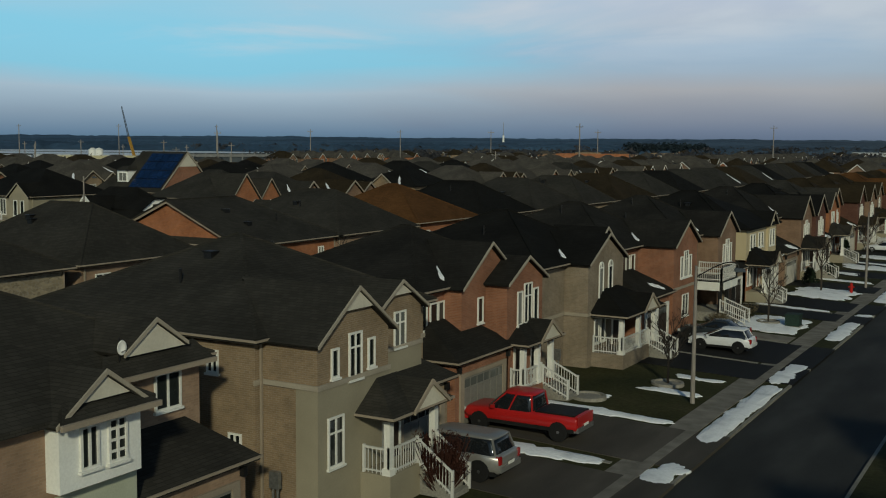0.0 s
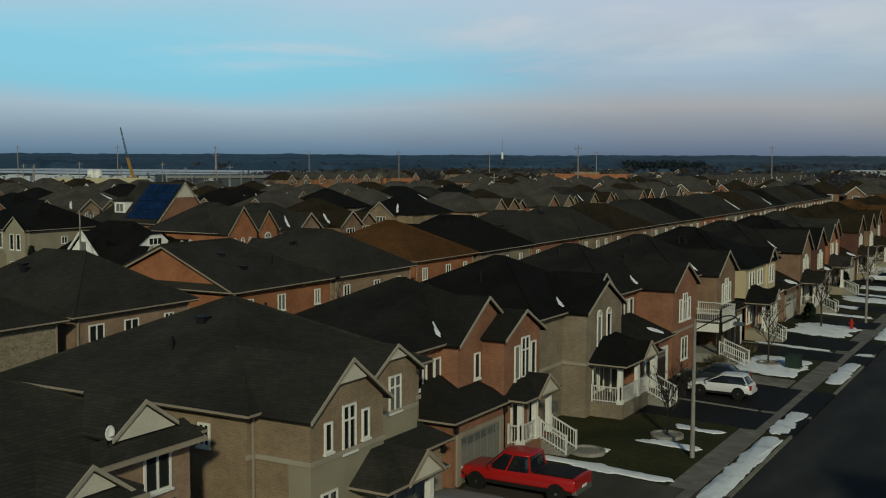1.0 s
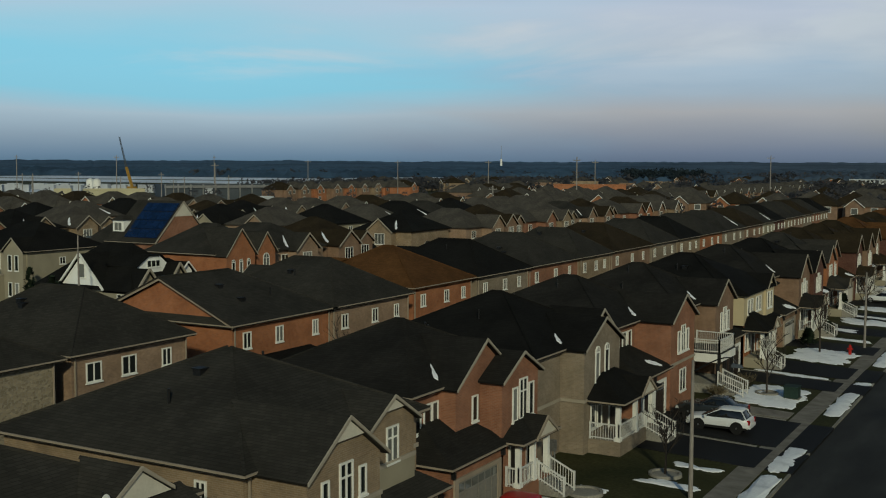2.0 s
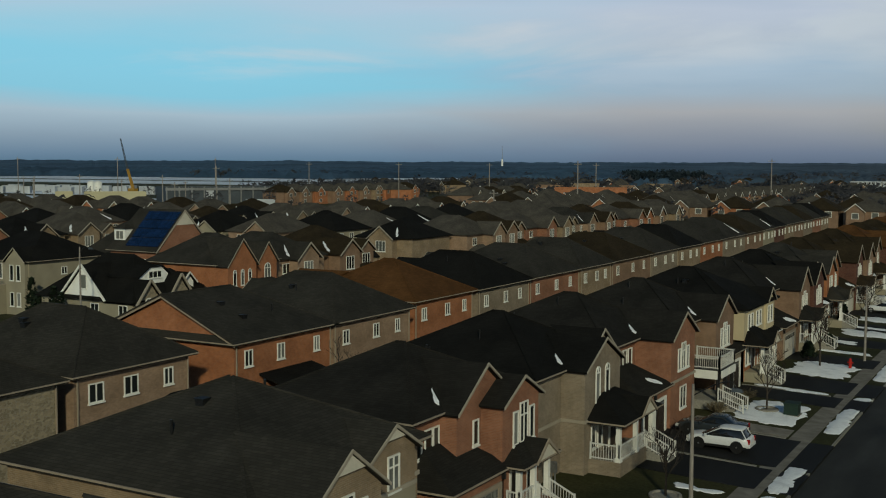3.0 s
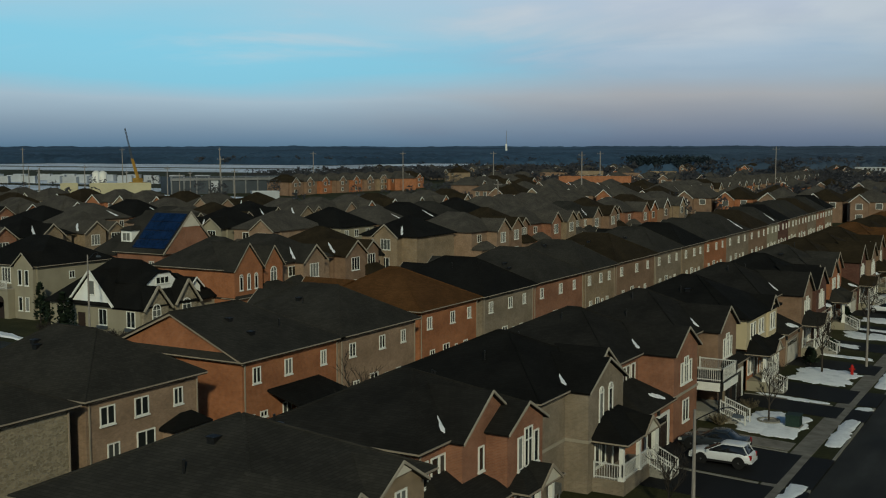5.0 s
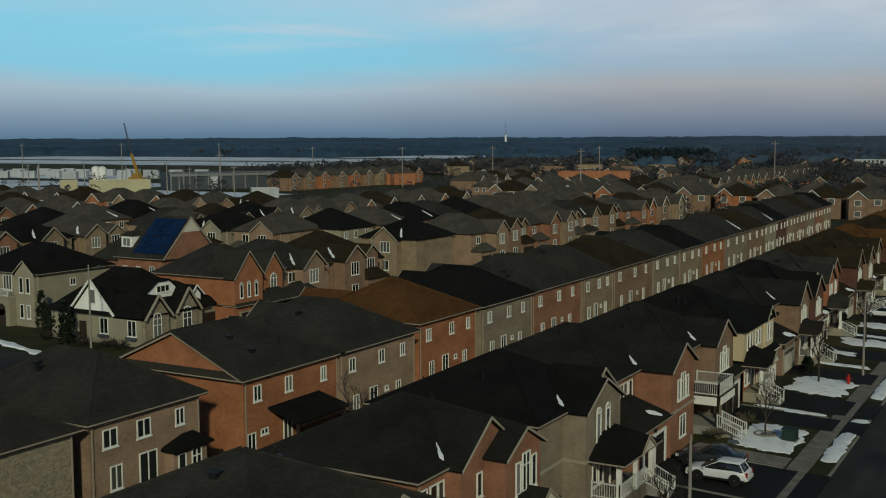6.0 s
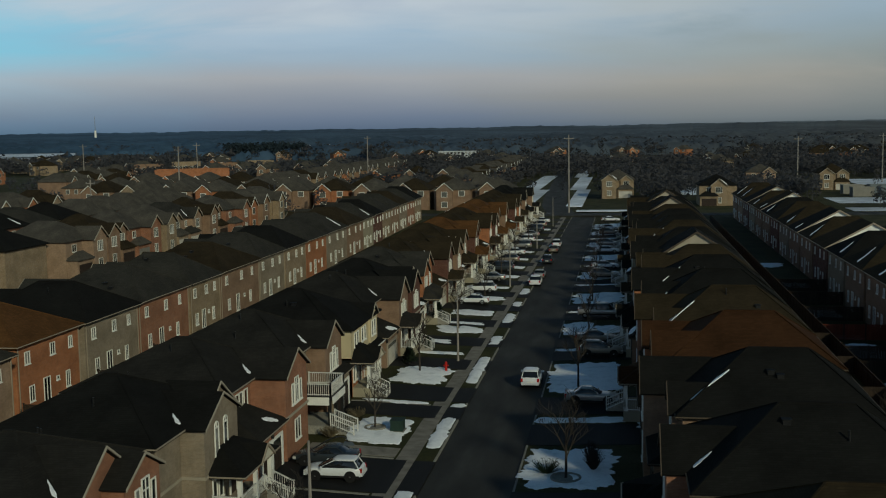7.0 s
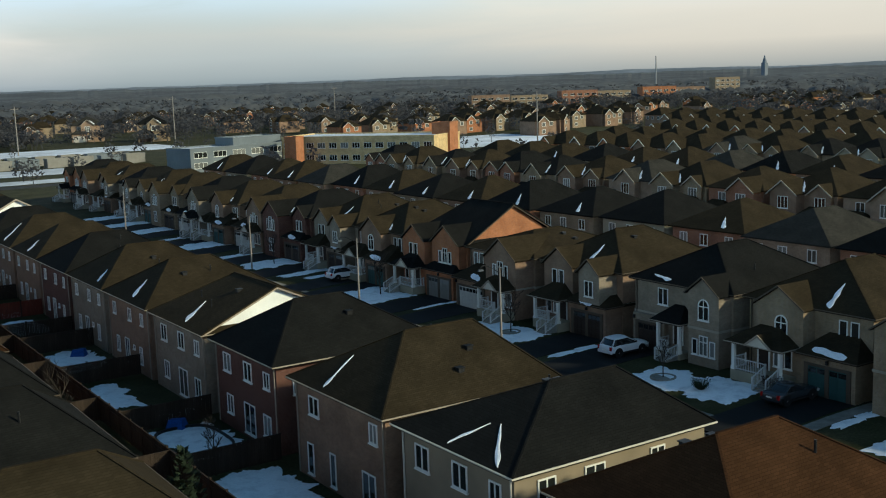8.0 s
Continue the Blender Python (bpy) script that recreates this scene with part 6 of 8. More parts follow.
def ring_bed(x, y, r, label="round planting bed with a low edge"):
    k, z = 24, gz(x)
    ring = lambda q, h: [(x + math.cos(2 * math.pi * i / k) * q, y + math.sin(2 * math.pi * i / k) * q, h) for i in range(k)]
    s = Shape().loft([ring(r + 0.18, z - 0.05), ring(r + 0.16, z + 0.15), ring(r, z + 0.16), ring(r - 0.03, z + 0.06), ring(0.05, z + 0.08)])
    bed = tagged(part("planting_bed", s, "concrete"), label, "planting bed")
    return bed


for i, (x, y, kind, size) in enumerate(((-20.2, 58.6, 2, 0.95), (-20.6, 83.4, 0, 0.9), (-20.8, 104.4, 1, 0.9), (-20.4, 128.0, 1, 1.0), (-20.2, 152.4, 2, 1.2), (-20.4, 176, 1, 1), (-20.6, 201, 0, 1.1), (-20.2, 226, 1, 1),
                                        (-4.8, 72.6, 1, 0.95), (-5.0, 99.6, 1, 1.0), (-4.8, 126.8, 0, 1.1), (-5, 151, 1, 1), (-5, 176, 0, 1.1), (-5, 202, 1, 1.0), (-5, 228, 2, 1.3), (61.2, 81.6, 0, 0.8), (60.6, 60.6, 2, 0.7), (61.6, 107.0, 1, 0.8), (62, 136.6, 0, 0.9),
                                        (17.6, 77.4, 0, 1.0), (23.4, 63.4, 2, 0.8), (-42.0, 60.0, 1, 1.0))):
    bare_tree(x, y, kind, i * 47, size)
for x, y, r in ((-20.2, 58.6, 0.75), (-20.6, 83.4, 0.7), (-22.6, 52.9, 0.8), (61.2, 81.6, 0.8), (60.6, 60.6, 0.9), (-4.8, 72.6, 0.9)):
    ring_bed(x, y, r)


def conifer(x, y, h, w, label="narrow dark evergreen shrub", z=None):
    rng = random.Random(int(x * 91 + y * 17))
    t = thing("evergreen", pose(x, y, gz(x) if z is None else z), label, "evergreen", "evergreens")
    part("trunk", Shape().tube((0, 0, -0.2), (0, 0, h * 0.3), 0.07, 0.05), "bark", t)
    s = Shape()
    for i in range(170):
        k = rng.random() ** 0.8
        r = w * (1 - k) ** 0.75 * rng.uniform(0.55, 1.08) + 0.05
        a = rng.uniform(0, 2 * math.pi)
        c = Vector((math.cos(a) * r, math.sin(a) * r, 0.15 + h * k))
        d = Vector((math.cos(a) * 0.6, math.sin(a) * 0.6, rng.uniform(0.2, 1.0))).normalized() * (0.28 + 0.16 * h / 3)
        side = d.cross(Vector((0, 0, 1))).normalized() * 0.16
        s.face(c - side, c + d * 0.4 + side * 1.4, c + d), s.face(c + side, c + d * 0.9, c + d * 0.3 - side * 1.5 + Vector((0, 0, 0.1)))
    part("crown", s, "needles", t)
    return t


for x, y, h, w0 in ((-102.0, 86.0, 3.2, 0.6), (-100.2, 85.4, 4.0, 0.7), (-104.4, 87.0, 3.0, 0.6), (-98.0, 84.4, 3.6, 0.7), (-107.0, 88.0, 4.4, 0.8), (-96.8, 82.6, 2.2, 0.8), (18.6, 55.6, 4.2, 1.1), (-22.4, 107.2, 1.4, 0.7), (-23.4, 131.0, 2.2, 0.8), (-21.9, 114.4, 1.2, 0.6)):
    conifer(x, y, h, w0)


def shrub(x, y, h, w, mat, label, n=150):
    rng = random.Random(int(x * 31 + y * 77))
    t = thing("shrub", pose(x, y, gz(x)), label, "shrub", "shrubs")
    s = Shape()
    for i in range(n):
        a, k = rng.uniform(0, 2 * math.pi), rng.random()
        tip = Vector((math.cos(a) * w * rng.uniform(0.3, 1), math.sin(a) * w * rng.uniform(0.3, 1), h * (0.35 + 0.65 * k)))
        base = Vector((tip.x * 0.25, tip.y * 0.25, 0.05))
        s.bar(base, tip, 0.03, 0.012)
        side = Vector((rng.uniform(-1, 1), rng.uniform(-1, 1), rng.uniform(-0.3, 1))).normalized() * 0.14
        s.face(tip, tip + side, tip + side.cross(Vector((0.3, 0.2, 1))) * 0.9)
    part("foliage", s, mat, t)
    return t


shrub(-21.3, 35.3, 2.3, 1.2, "russet", "russet leafless ornamental shrub beside the stair", 520)
shrub(-24.4, 64.4, 0.9, 1.0, "branch", "low dry shrub in front of a porch")
shrub(-23.4, 80.0, 0.9, 0.9, "straw", "clump of dry ornamental grass")
shrub(-22.8, 86.0, 0.8, 0.9, "straw", "clump of dry ornamental grass")
shrub(-6.2, 73.8, 0.9, 1.1, "needles", "low dark evergreen shrub poking through snow")
shrub(-3.0, 74.6, 1.6, 0.8, "branch", "rounded leafless shrub in the snow")
shrub(-3.2, 76.6, 1.5, 0.7, "branch", "rounded leafless shrub in the snow")
shrub(63.9, 52.4, 1.2, 1.0, "russet", "russet shrub near a driveway")
shrub(60.4, 56.4, 0.9, 0.9, "needles", "low dark shrub on a lawn")
for x, y in ((-101.6, 84.0), (-97.8, 84.2), (-95.0, 83.6), (-92.0, 84.2), (-89.8, 83.8), (-85.6, 86.6), (-85.2, 90.4)):
    shrub(x, y, 1.0, 1.2, "branch", "low bare shrub in front of the bungalow")


def street_lamp(x, y, h, arm, label="grey street lamp with a curved arm", lean=1):
    t = thing("street_lamp", pose(x, y, max(gz(x), 0.12)), label, "street lamp", "street lamps")
    part("pole", Shape().tube((0, 0, -0.3), (0, 0, h), 0.13, 0.07, 10), "pole_wood", t)
    s, pts = Shape(), []
    for i in range(9):
        a = math.pi * 0.5 * i / 8
        pts.append((arm * math.sin(a), 0, h - 0.6 + 0.9 * math.sin(a * 1.6)))
    for p, q in zip(pts, pts[1:]):
        s.tube(p, q, 0.035, k=6)
    part("arm", s, "metal_dark", t)
    e = pts[-1]
    part("lantern", Shape().hull([(e[0] - 0.25, -0.13, e[2] - 0.1), (e[0] + 0.35, -0.1, e[2] - 0.1), (e[0] + 0.35, 0.1, e[2] - 0.1), (e[0] - 0.25, 0.13, e[2] - 0.1)],
                                 [(e[0] - 0.2, -0.1, e[2] + 0.08), (e[0] + 0.25, -0.06, e[2] + 0.06), (e[0] + 0.25, 0.06, e[2] + 0.06), (e[0] - 0.2, 0.1, e[2] + 0.08)]), "steel_dark", t)
    return t


for y in (55.4, 110.0, 164.0, 218.0, 270.0):
    street_lamp(-17.8, y, 7.2, 2.2)
for y in (79.4, 106.4, 136.0, 190.0):
    street_lamp(58.4, y, 7.2, -2.2)
street_lamp(-90.5, 80.6, 9.5, 1.6, "pale street lamp at the side street")


def utility_pole(x, y, h, label="tall pale utility pole with a crossarm", arms=1):
    t = thing("utility_pole", pose(x, y, 0.45, 0, 0, (x * 13 + y * 7) % 60 - 30), label, "utility pole", "utility poles")
    part("pole", Shape().tube((0, 0, -0.3), (0, 0, h), 0.28, 0.16, 8), "pole_wood", t)
    for i in range(arms):
        part("crossarm", Shape().box(-1.5, -0.08, h - 1.2 - 1.5 * i, 1.5, 0.08, h - 1.0 - 1.5 * i), "pole_wood", t)
    for u in (-1.3, 0, 1.3):
        part("insulator", Shape().tube((u, 0, h - 1.0), (u, 0, h - 0.7), 0.09), "metal_grey", t)
    return t


for x, y, h in ((-15.8, 311, 22), (-114, 482, 22), (60, 400, 20), (104, 470, 20), (-374, 421, 22), (-330, 440, 20), (-290, 460, 20), (-420, 400, 22), (-470, 380, 22), (-250, 480, 20), (-190, 470, 20), (-155, 300, 11), (-140, 330, 20), (-520, 360, 22), (160, 440, 22), (300, 560, 24), (240, 300, 20), (-423, 345, 13), (-417, 346, 13), (-414, 343, 12), (-386, 345, 14), (-360, 345, 12), (-335, 344, 14), (-330, 346, 11), (-323, 345, 12), (-307, 346, 18), (-298, 344, 13)):
    utility_pole(x, y, h)

box = thing("utility_box", pose(-18.7, 83.2, gz(-18.7)), "dark green metal utility box on a snowy lawn", "utility box")
part("body", Shape().box(-0.5, -0.55, 0.06, 0.5, 0.55, 0.85), "cabinet_green", box)
part("lid", Shape().box(-0.54, -0.59, 0.851, 0.54, 0.59, 0.93), "cabinet_green", box)
part("plinth", Shape().box(-0.6, -0.65, -0.1, 0.6, 0.65, 0.06), "concrete", box)
hydrant = thing("fire_hydrant", pose(-18.3, 105.2, gz(-18.3)), "red fire hydrant standing in snow", "fire hydrant")
part("barrel", Shape().tube((0, 0, 0), (0, 0, 0.75), 0.14, 0.13, 10), "hydrant_red", hydrant)
part("bonnet", Shape().tube((0, 0, 0.75), (0, 0, 0.95), 0.16, 0.06, 10), "hydrant_red", hydrant)
part("nozzle", Shape().tube((-0.26, 0, 0.55), (0.26, 0, 0.55), 0.07), "hydrant_red", hydrant)
# gas and electricity meters at the side of the second house
for y, x in ((29.64, -24.6), (55.7, -25.6)):
    t = thing("meter_box", pose(x, y, 0.45), "grey meter box with pipes on a side wall", "meter box")
    part("box", Shape().box(-0.2, -0.2, 1.2, 0.2, -0.02, 1.8), "metal_grey", t)
    part("pipe", Shape().tube((-0.1, -0.1, 0), (-0.1, -0.1, 1.2), 0.05).tube((0.1, -0.1, 0), (0.1, -0.1, 1.2), 0.05), "metal_grey", t)
dish = thing("satellite_dish", pose(-25.4, 23.3, 7.15, 0, 0, 88) @ Matrix.Scale(0.7, 4), "white satellite dish on a dark roof pole", "satellite dish")
part("mast", Shape().tube((0, 0, -0.5), (0, 0, 0.9), 0.035), "metal_dark", dish)
bowl = Shape().loft([[(math.cos(2 * math.pi * i / 16) * r, -0.08 - d, 0.5 + math.sin(2 * math.pi * i / 16) * r * 1.25) for i in range(16)] for r, d in ((0.05, 0.0), (0.17, 0.03), (0.26, 0.09), (0.25, 0.11), (0.15, 0.05), (0.04, 0.03))])
part("reflector", bowl, "white_siding", dish, "", True)
part("feed_arm", Shape().tube((0, -0.1, 0.3), (0, -0.42, 0.42), 0.02), "metal_grey", dish)
# back yards
grill = thing("covered_grill", pose(-47.9, 49.4, 1.25, 0, 0, 90) @ Matrix.Scale(0.8, 4), "barbecue under a dark cover beside the rear wall", "grill")
part("cover", Shape().hull([(-0.8, -0.4, 0), (0.8, -0.4, 0), (0.8, 0.4, 0), (-0.8, 0.4, 0)], [(-0.6, -0.25, 1.15), (0.6, -0.25, 1.15), (0.6, 0.25, 1.15), (-0.6, 0.25, 1.15)]), "door_dark", grill)
for x, y, mat, label in ((-47.0, 49.2, "plastic_blue", "blue tarpaulin heap on the patio deck"), (-47.6, 52.6, "plastic_blue", "blue plastic water barrel in the yard"), (24.6, 73.4, "plastic_blue", "blue tarpaulin cover by the fence"), (25.2, 100.6, "plastic_blue", "blue plastic slide in the yard")):
    t = thing("yard_cover", pose(x, y, 1.25 if "deck" in label else 0.45, 0, 0, x * 20), label, "cover")
    part("cover", Shape().hull([(-0.7, -0.5, 0), (0.7, -0.5, 0), (0.7, 0.5, 0), (-0.7, 0.5, 0)], [(-0.5, -0.35, 0.7), (0.55, -0.3, 0.6), (0.5, 0.35, 0.65), (-0.55, 0.3, 0.75)]), mat, t)
pool = thing("garden_pool", pose(24.4, 69.6, 0.47), "round-cornered garden pool rim with snow inside", "pool")
rim_shape = Shape()
for i in range(28):
    a, b = 2 * math.pi * i / 28, 2 * math.pi * (i + 1) / 28
    f = lambda t, k: (math.copysign(abs(math.cos(t)) ** 0.6, math.cos(t)) * 2.1 * k, math.copysign(abs(math.sin(t)) ** 0.6, math.sin(t)) * 3.3 * k)
    q = [f(a, 1.0), f(b, 1.0), f(b, 1.06), f(a, 1.06)]
    rim_shape.hull([(*p, -0.05) for p in q], [(*p, 0.2) for p in q])
part("rim", rim_shape, "metal_dark", pool)
shed = thing("pergola_roof", pose(-48.1, 62.4, 0.45), "dark shingled patio roof behind an orange house", "patio cover")
part("roof", Shape().hull([(-1.28, -3.0, 3.6), (1.5, -3.1, 2.85), (1.5, 3.1, 2.85), (-1.28, 3.0, 3.6)], [(-1.28, -3.0, 3.75), (1.5, -3.1, 2.98), (1.5, 3.1, 2.98), (-1.28, 3.0, 3.75)]), "black_roof", shed)
part("beam", Shape().box(1.15, -2.9, 2.6, 1.3, 2.9, 2.84), "fence_wood", shed)
for y in (-2.8, 2.7):
    part("post", Shape().box(1.15, y - 0.08, -0.1, 1.3, y + 0.08, 2.6), "fence_wood", shed)

# ---- the streets beyond ----
def far_house(m, wall, roof, style, group, shown, W=11.0, D=12.4):
    """A house seen from afar: walls with gabled bays, roofs, garage and its main windows."""
    home = thing("house", m, described(wall, roof), "house", group)
    H, o, rise = 6.2, 0.42, 3.1 if style % 2 else 3.4
    bays = (((0.4, 5.2, 1.8, 1.8), (6.6, 10.4, 0.6, 1.4)), ((5.8, 10.7, 2.0, 1.9),), ((0.6, 5.0, 1.2, 1.6), (6.0, 10.6, 1.4, 1.7)), ((3.4, 8.0, 1.4, 1.9),))[style % 4]
    body = Shape().box(0, 0, -0.6, W, D, H)
    part("wall", body, wall, home)
    if shown == "front":
        part("garage_wall", Shape().box(5.6 if style % 2 == 0 else 0.2, -2.0, -0.6, 10.8 if style % 2 == 0 else 5.4, 0.02, 3.0), wall, home)
    for x0, x1, p, r in bays if shown == "front" else ():
        xm = (x0 + x1) / 2
        bay = [(x0, -0.6), (x1, -0.6), (x1, H), (xm, H + r - 0.05), (x0, H)]
        part("bay_wall", Shape().hull([(u, -p, z) for u, z in bay], [(u, 0.6, z) for u, z in bay]), wall, home)
    rf = Shape()
    r0, r1 = (4.4, 8.0) if style < 4 else (5.6, 6.8)
    hip(rf, -o, W + o, -o, D + o, H, rise, r0, r1)
    part("roof", rf, roof, home)
    gr = Shape()
    g0, g1 = (5.4, 11.0) if style % 2 == 0 else (0.0, 5.6)
    hip(gr, g0, g1, -2.3, 0.3, 3.1, 1.3, g0 + 1.6, g1 - 1.6, along="x")
    if shown == "front":
        part("garage_roof", gr, roof, home)
    slope_main = rise / (r0 + o)
    for x0, x1, p, r in bays:
        xm, hw = (x0 + x1) / 2, (x1 - x0) / 2 + o
        slope = r / ((x1 - x0) / 2)
        g = Shape()
        for k in (-1, 1):
            q = [(xm + k * hw, -p - o, H - slope * o + 0.1), (xm, -p - o, H + r + 0.1), (xm, r / slope_main - o, H + r + 0.1), (xm + k * hw, -o, H - slope * o + 0.1)]
            g.face(*(q if k == 1 else q[::-1]))
        if shown == "front":
            part("gable_roof", g, roof, home)
            b = Shape()
            barge(b, xm, hw, -p - o - 0.06, H - slope * o + 0.1, r + slope * o, 0.17)
            part("bargeboard", b, "trim", home)
        if shown == "front":
            window(home, "front", -p, xm, 3.9, 1.9, 1.8, 3, 1, False, True)
            window(home, "front", -p, xm, 0.9, 1.5, 1.7, 2, 1, False, True)
    if shown == "front":
        garage_far = Shape().box(g0 + 0.6, -2.06, 0.05, g1 - 0.6, -2.0, 2.25)
        part("garage_door", garage_far, ("garage_white", "door_dark", "garage_grey")[style % 3], home)
        window(home, "front", 0.0, (g0 + g1) / 2, 4.2, 1.5, 1.3, 2, 1, False, True)
    else:
        for u in (2.2, 6.0, 9.2):
            window(home, "back", D, u, 4.2, 1.2, 1.35, 2, 1, False, True)
        window(home, "back", D, 5.4, 0.4, 1.7, 2.1, 2, 1, False, True)
    if style % 4 != 1 and shown == "front":
        near = -1 if m.col[0].y > 0.5 else 1
        x0, x1, p, r = bays[0]
        half, xm = (x1 - x0) / 2, (x0 + x1) / 2
        valley = lambda d: (xm + near * (d * half + 0.24), (0.1 + r * (1 - d)) / slope_main - o, H + 0.1 + r * (1 - d))
        roof_snow(home, valley(0.97), valley(0.25), 0.46, (0, -slope_main, 1))
    if shown == "back" and style % 3:
        k = rise / (D + o - r1)
        roof_snow(home, (3.0, D - 0.1, H + k * (o + 0.1)), (4.5, D - 2.0, H + k * (o + 2.0)), 0.46, (0, k, 1))
    return home


FAR = "houses of the streets beyond"
KINDS = [("tan_brick", "hazed_roof"), ("rose_brick", "hazed_roof"), ("red_brick", "black_roof"), ("rose_brick", "dark_roof"), ("brown_brick", "brown_roof"), ("red_brick", "hazed_roof"), ("stucco", "black_roof"), ("tan_brick", "black_roof")]
MODELS = {}
spread = random.Random(3)


def far_at(m, kind, shown="front"):
    """The first of a kind is built, the rest are copies of it."""
    key = kind, shown, m.col[0].y > 0.5, m.translation.x > 60
    if key not in MODELS:
        wall, roof = KINDS[kind]
        MODELS[key] = far_house(m, wall, "brown_roof" if key[3] and roof == "hazed_roof" else roof, kind, FAR, shown)
        return MODELS[key]
    return copy_thing(MODELS[key], m)


DISTANT = {wall: Shape() for wall in ("orange_brick", "brown_brick", "tan_brick")}
DISTANT_ROOFS = {roof: Shape() for roof in ("hazed_roof", "brown_roof")}
DISTANT_PANES, DISTANT_TRIM = Shape(), Shape()


def distant_house(m, kind):
    """Past the houses that can be told apart: walls, roof, gable and windows joined to the rest."""
    wall = DISTANT[("orange_brick", "brown_brick", "tan_brick", "brown_brick")[kind % 4]]
    roof = DISTANT_ROOFS[("hazed_roof", "brown_roof")[kind % 5 == 1 or m.translation.x > 60]]
    one = {"wall": Shape().box(0, 0, -0.6, 11, 12, 6.2).box(1, -1.6, -0.6, 5.8, 0, 6.2), "roof": Shape(), "pane": Shape(), "trim": Shape()}
    hip(one["roof"], -0.4, 11.4, -0.4, 12.4, 6.2, 3.3, 4.4, 8.0)
    one["wall"].hull([(1, -1.6, 6.19), (5.8, -1.6, 6.19), (3.4, -1.6, 8.1)], [(1, 0.5, 6.19), (5.8, 0.5, 6.19), (3.4, 0.5, 8.1)])
    for k in (-1, 1):
        one["roof"].face((3.4 + k * 2.8, -2.0, 5.9), (3.4, -2.0, 8.25), (3.4, 2.6, 8.25), (3.4 + k * 2.8, -0.4, 5.9))
    barge(one["trim"], 3.4, 2.8, -2.06, 5.9, 2.35, 0.16)
    for u, z, y in ((3.4, 3.9, -1.6), (3.4, 0.9, -1.6), (8.4, 4.1, 0.0)):
        one["trim"].box(u - 0.95, y - 0.06, z, u + 0.95, y - 0.005, z + 1.7)
        one["pane"].box(u - 0.8, y - 0.09, z + 0.12, u + 0.8, y - 0.061, z + 1.58)
    for u in (2.4, 6.0, 9.0):
        one["trim"].box(u - 0.7, 12.005, 4.1, u + 0.7, 12.06, 5.6)
        one["pane"].box(u - 0.58, 12.061, 4.2, u + 0.58, 12.09, 5.5)
    for name, target in (("wall", wall), ("roof", roof), ("pane", DISTANT_PANES), ("trim", DISTANT_TRIM)):
        i = len(target.v)
        target.v += [tuple(m @ Vector(v)) for v in one[name].v]
        target.f += [tuple(i + k for k in face) for face in one[name].f]


def far_row(x, facing, y0, y1, skip=(), step=12.3):
    y, i = y0, spread.randint(0, 7)
    while y + 11 < y1:
        if not any(a < y + 5.5 < b for a, b in skip):
            jog = spread.uniform(-0.8, 0.8)
            m = east(x + jog, y) if facing > 0 else west(x + jog, y + 11.0)
            if math.hypot(x, y) > 262:
                distant_house(m, i)
            else:
                far_at(m, i % 8, "front" if (facing > 0) == (x < 0) else "back")
        y, i = y + step, i + spread.choice((1, 1, 2, 3))


# west of the second street
far_row(-88.6, 1, 109.6, 134.0)
far_row(-92.5, 1, 168.0, 296.0)
far_row(-133.0, -1, 124.0, 140.0)
far_row(-131.0, -1, 166.0, 296.0)
far_row(-152.0, 1, 96.0, 290.0, ((140, 152),))
far_row(-190.0, -1, 110.0, 200.0, ((140, 152),))
far_row(-210.0, 1, 130.0, 200.0)
far_row(-248.0, -1, 150.0, 200.0)
far_row(-120.0, 1, 372.0, 610.0)
far_row(-54.0, 1, 398.0, 640.0, step=15.0)
far_row(-216.0, 1, 398.0, 460.0)
far_row(-312.0, 1, 396.0, 530.0)
# east: the rows behind the next street
far_row(106.0, 1, 20.0, 250.0)
far_row(132.0, -1, 36.0, 240.0)
far_row(170.0, 1, 40.0, 232.0)
far_row(196.0, -1, 60.0, 250.0)
far_row(234.0, 1, 80.0, 262.0)
far_row(262.0, -1, 110.0, 280.0)
far_row(300.0, 1, 120.0, 300.0, step=13.0)
far_row(330.0, -1, 150.0, 330.0, step=14.0)
far_row(372.0, 1, 180.0, 380.0, step=15.0)


def cross_row(y, facing, x0, x1, skip=(), step=12.6, jitter=1.5):
    x, i = x0, spread.randint(0, 7)
    while x + 11 < x1:
        if not any(a < x + 5.5 < b for a, b in skip):
            z = spread.uniform(-jitter, jitter)
            m = pose(x, y + z, 0.45) if facing < 0 else pose(x + 11, y + z, 0.45, 0, 0, 180)
            if y > 360 or math.hypot(x, y) > 300:
                distant_house(m, i)
            else:
                far_at(m, i % 8, "front" if facing < 0 else "back")
        x, i = x + step, i + spread.choice((1, 2, 3))


cross_row(154.0, -1, -106.0, -94.0)
cross_row(156.0, -1, -160.0, -118.0)
cross_row(324.0, -1, -170.0, -28.0)
cross_row(360.0, 1, -190.0, -40.0)
for x, y, kind in ((-8.0, 378.0, 0), (22.0, 337.0, 7), (70.0, 418.0, 0), (46.0, 432.0, 1)):
    far_at(pose(x, y, 0.45), kind)
for x, y, kind in ((152.0, 566.0, 3), (174.0, 530.0, 7)):      # two large houses beyond the school lot
    far_at(pose(x, y, 0.45, 0, 0, -18) @ Matrix.Scale(1.4, 4), kind)
cross_row(216.0, -1, -330.0, -172.0)
cross_row(392.0, -1, -200.0, -136.0)
cross_row(440.0, -1, -104.0, -44.0, step=14)
cross_row(540.0, -1, -200.0, -136.0, step=16, jitter=8)
cross_row(420.0, -1, 230.0, 420.0, step=17, jitter=14)
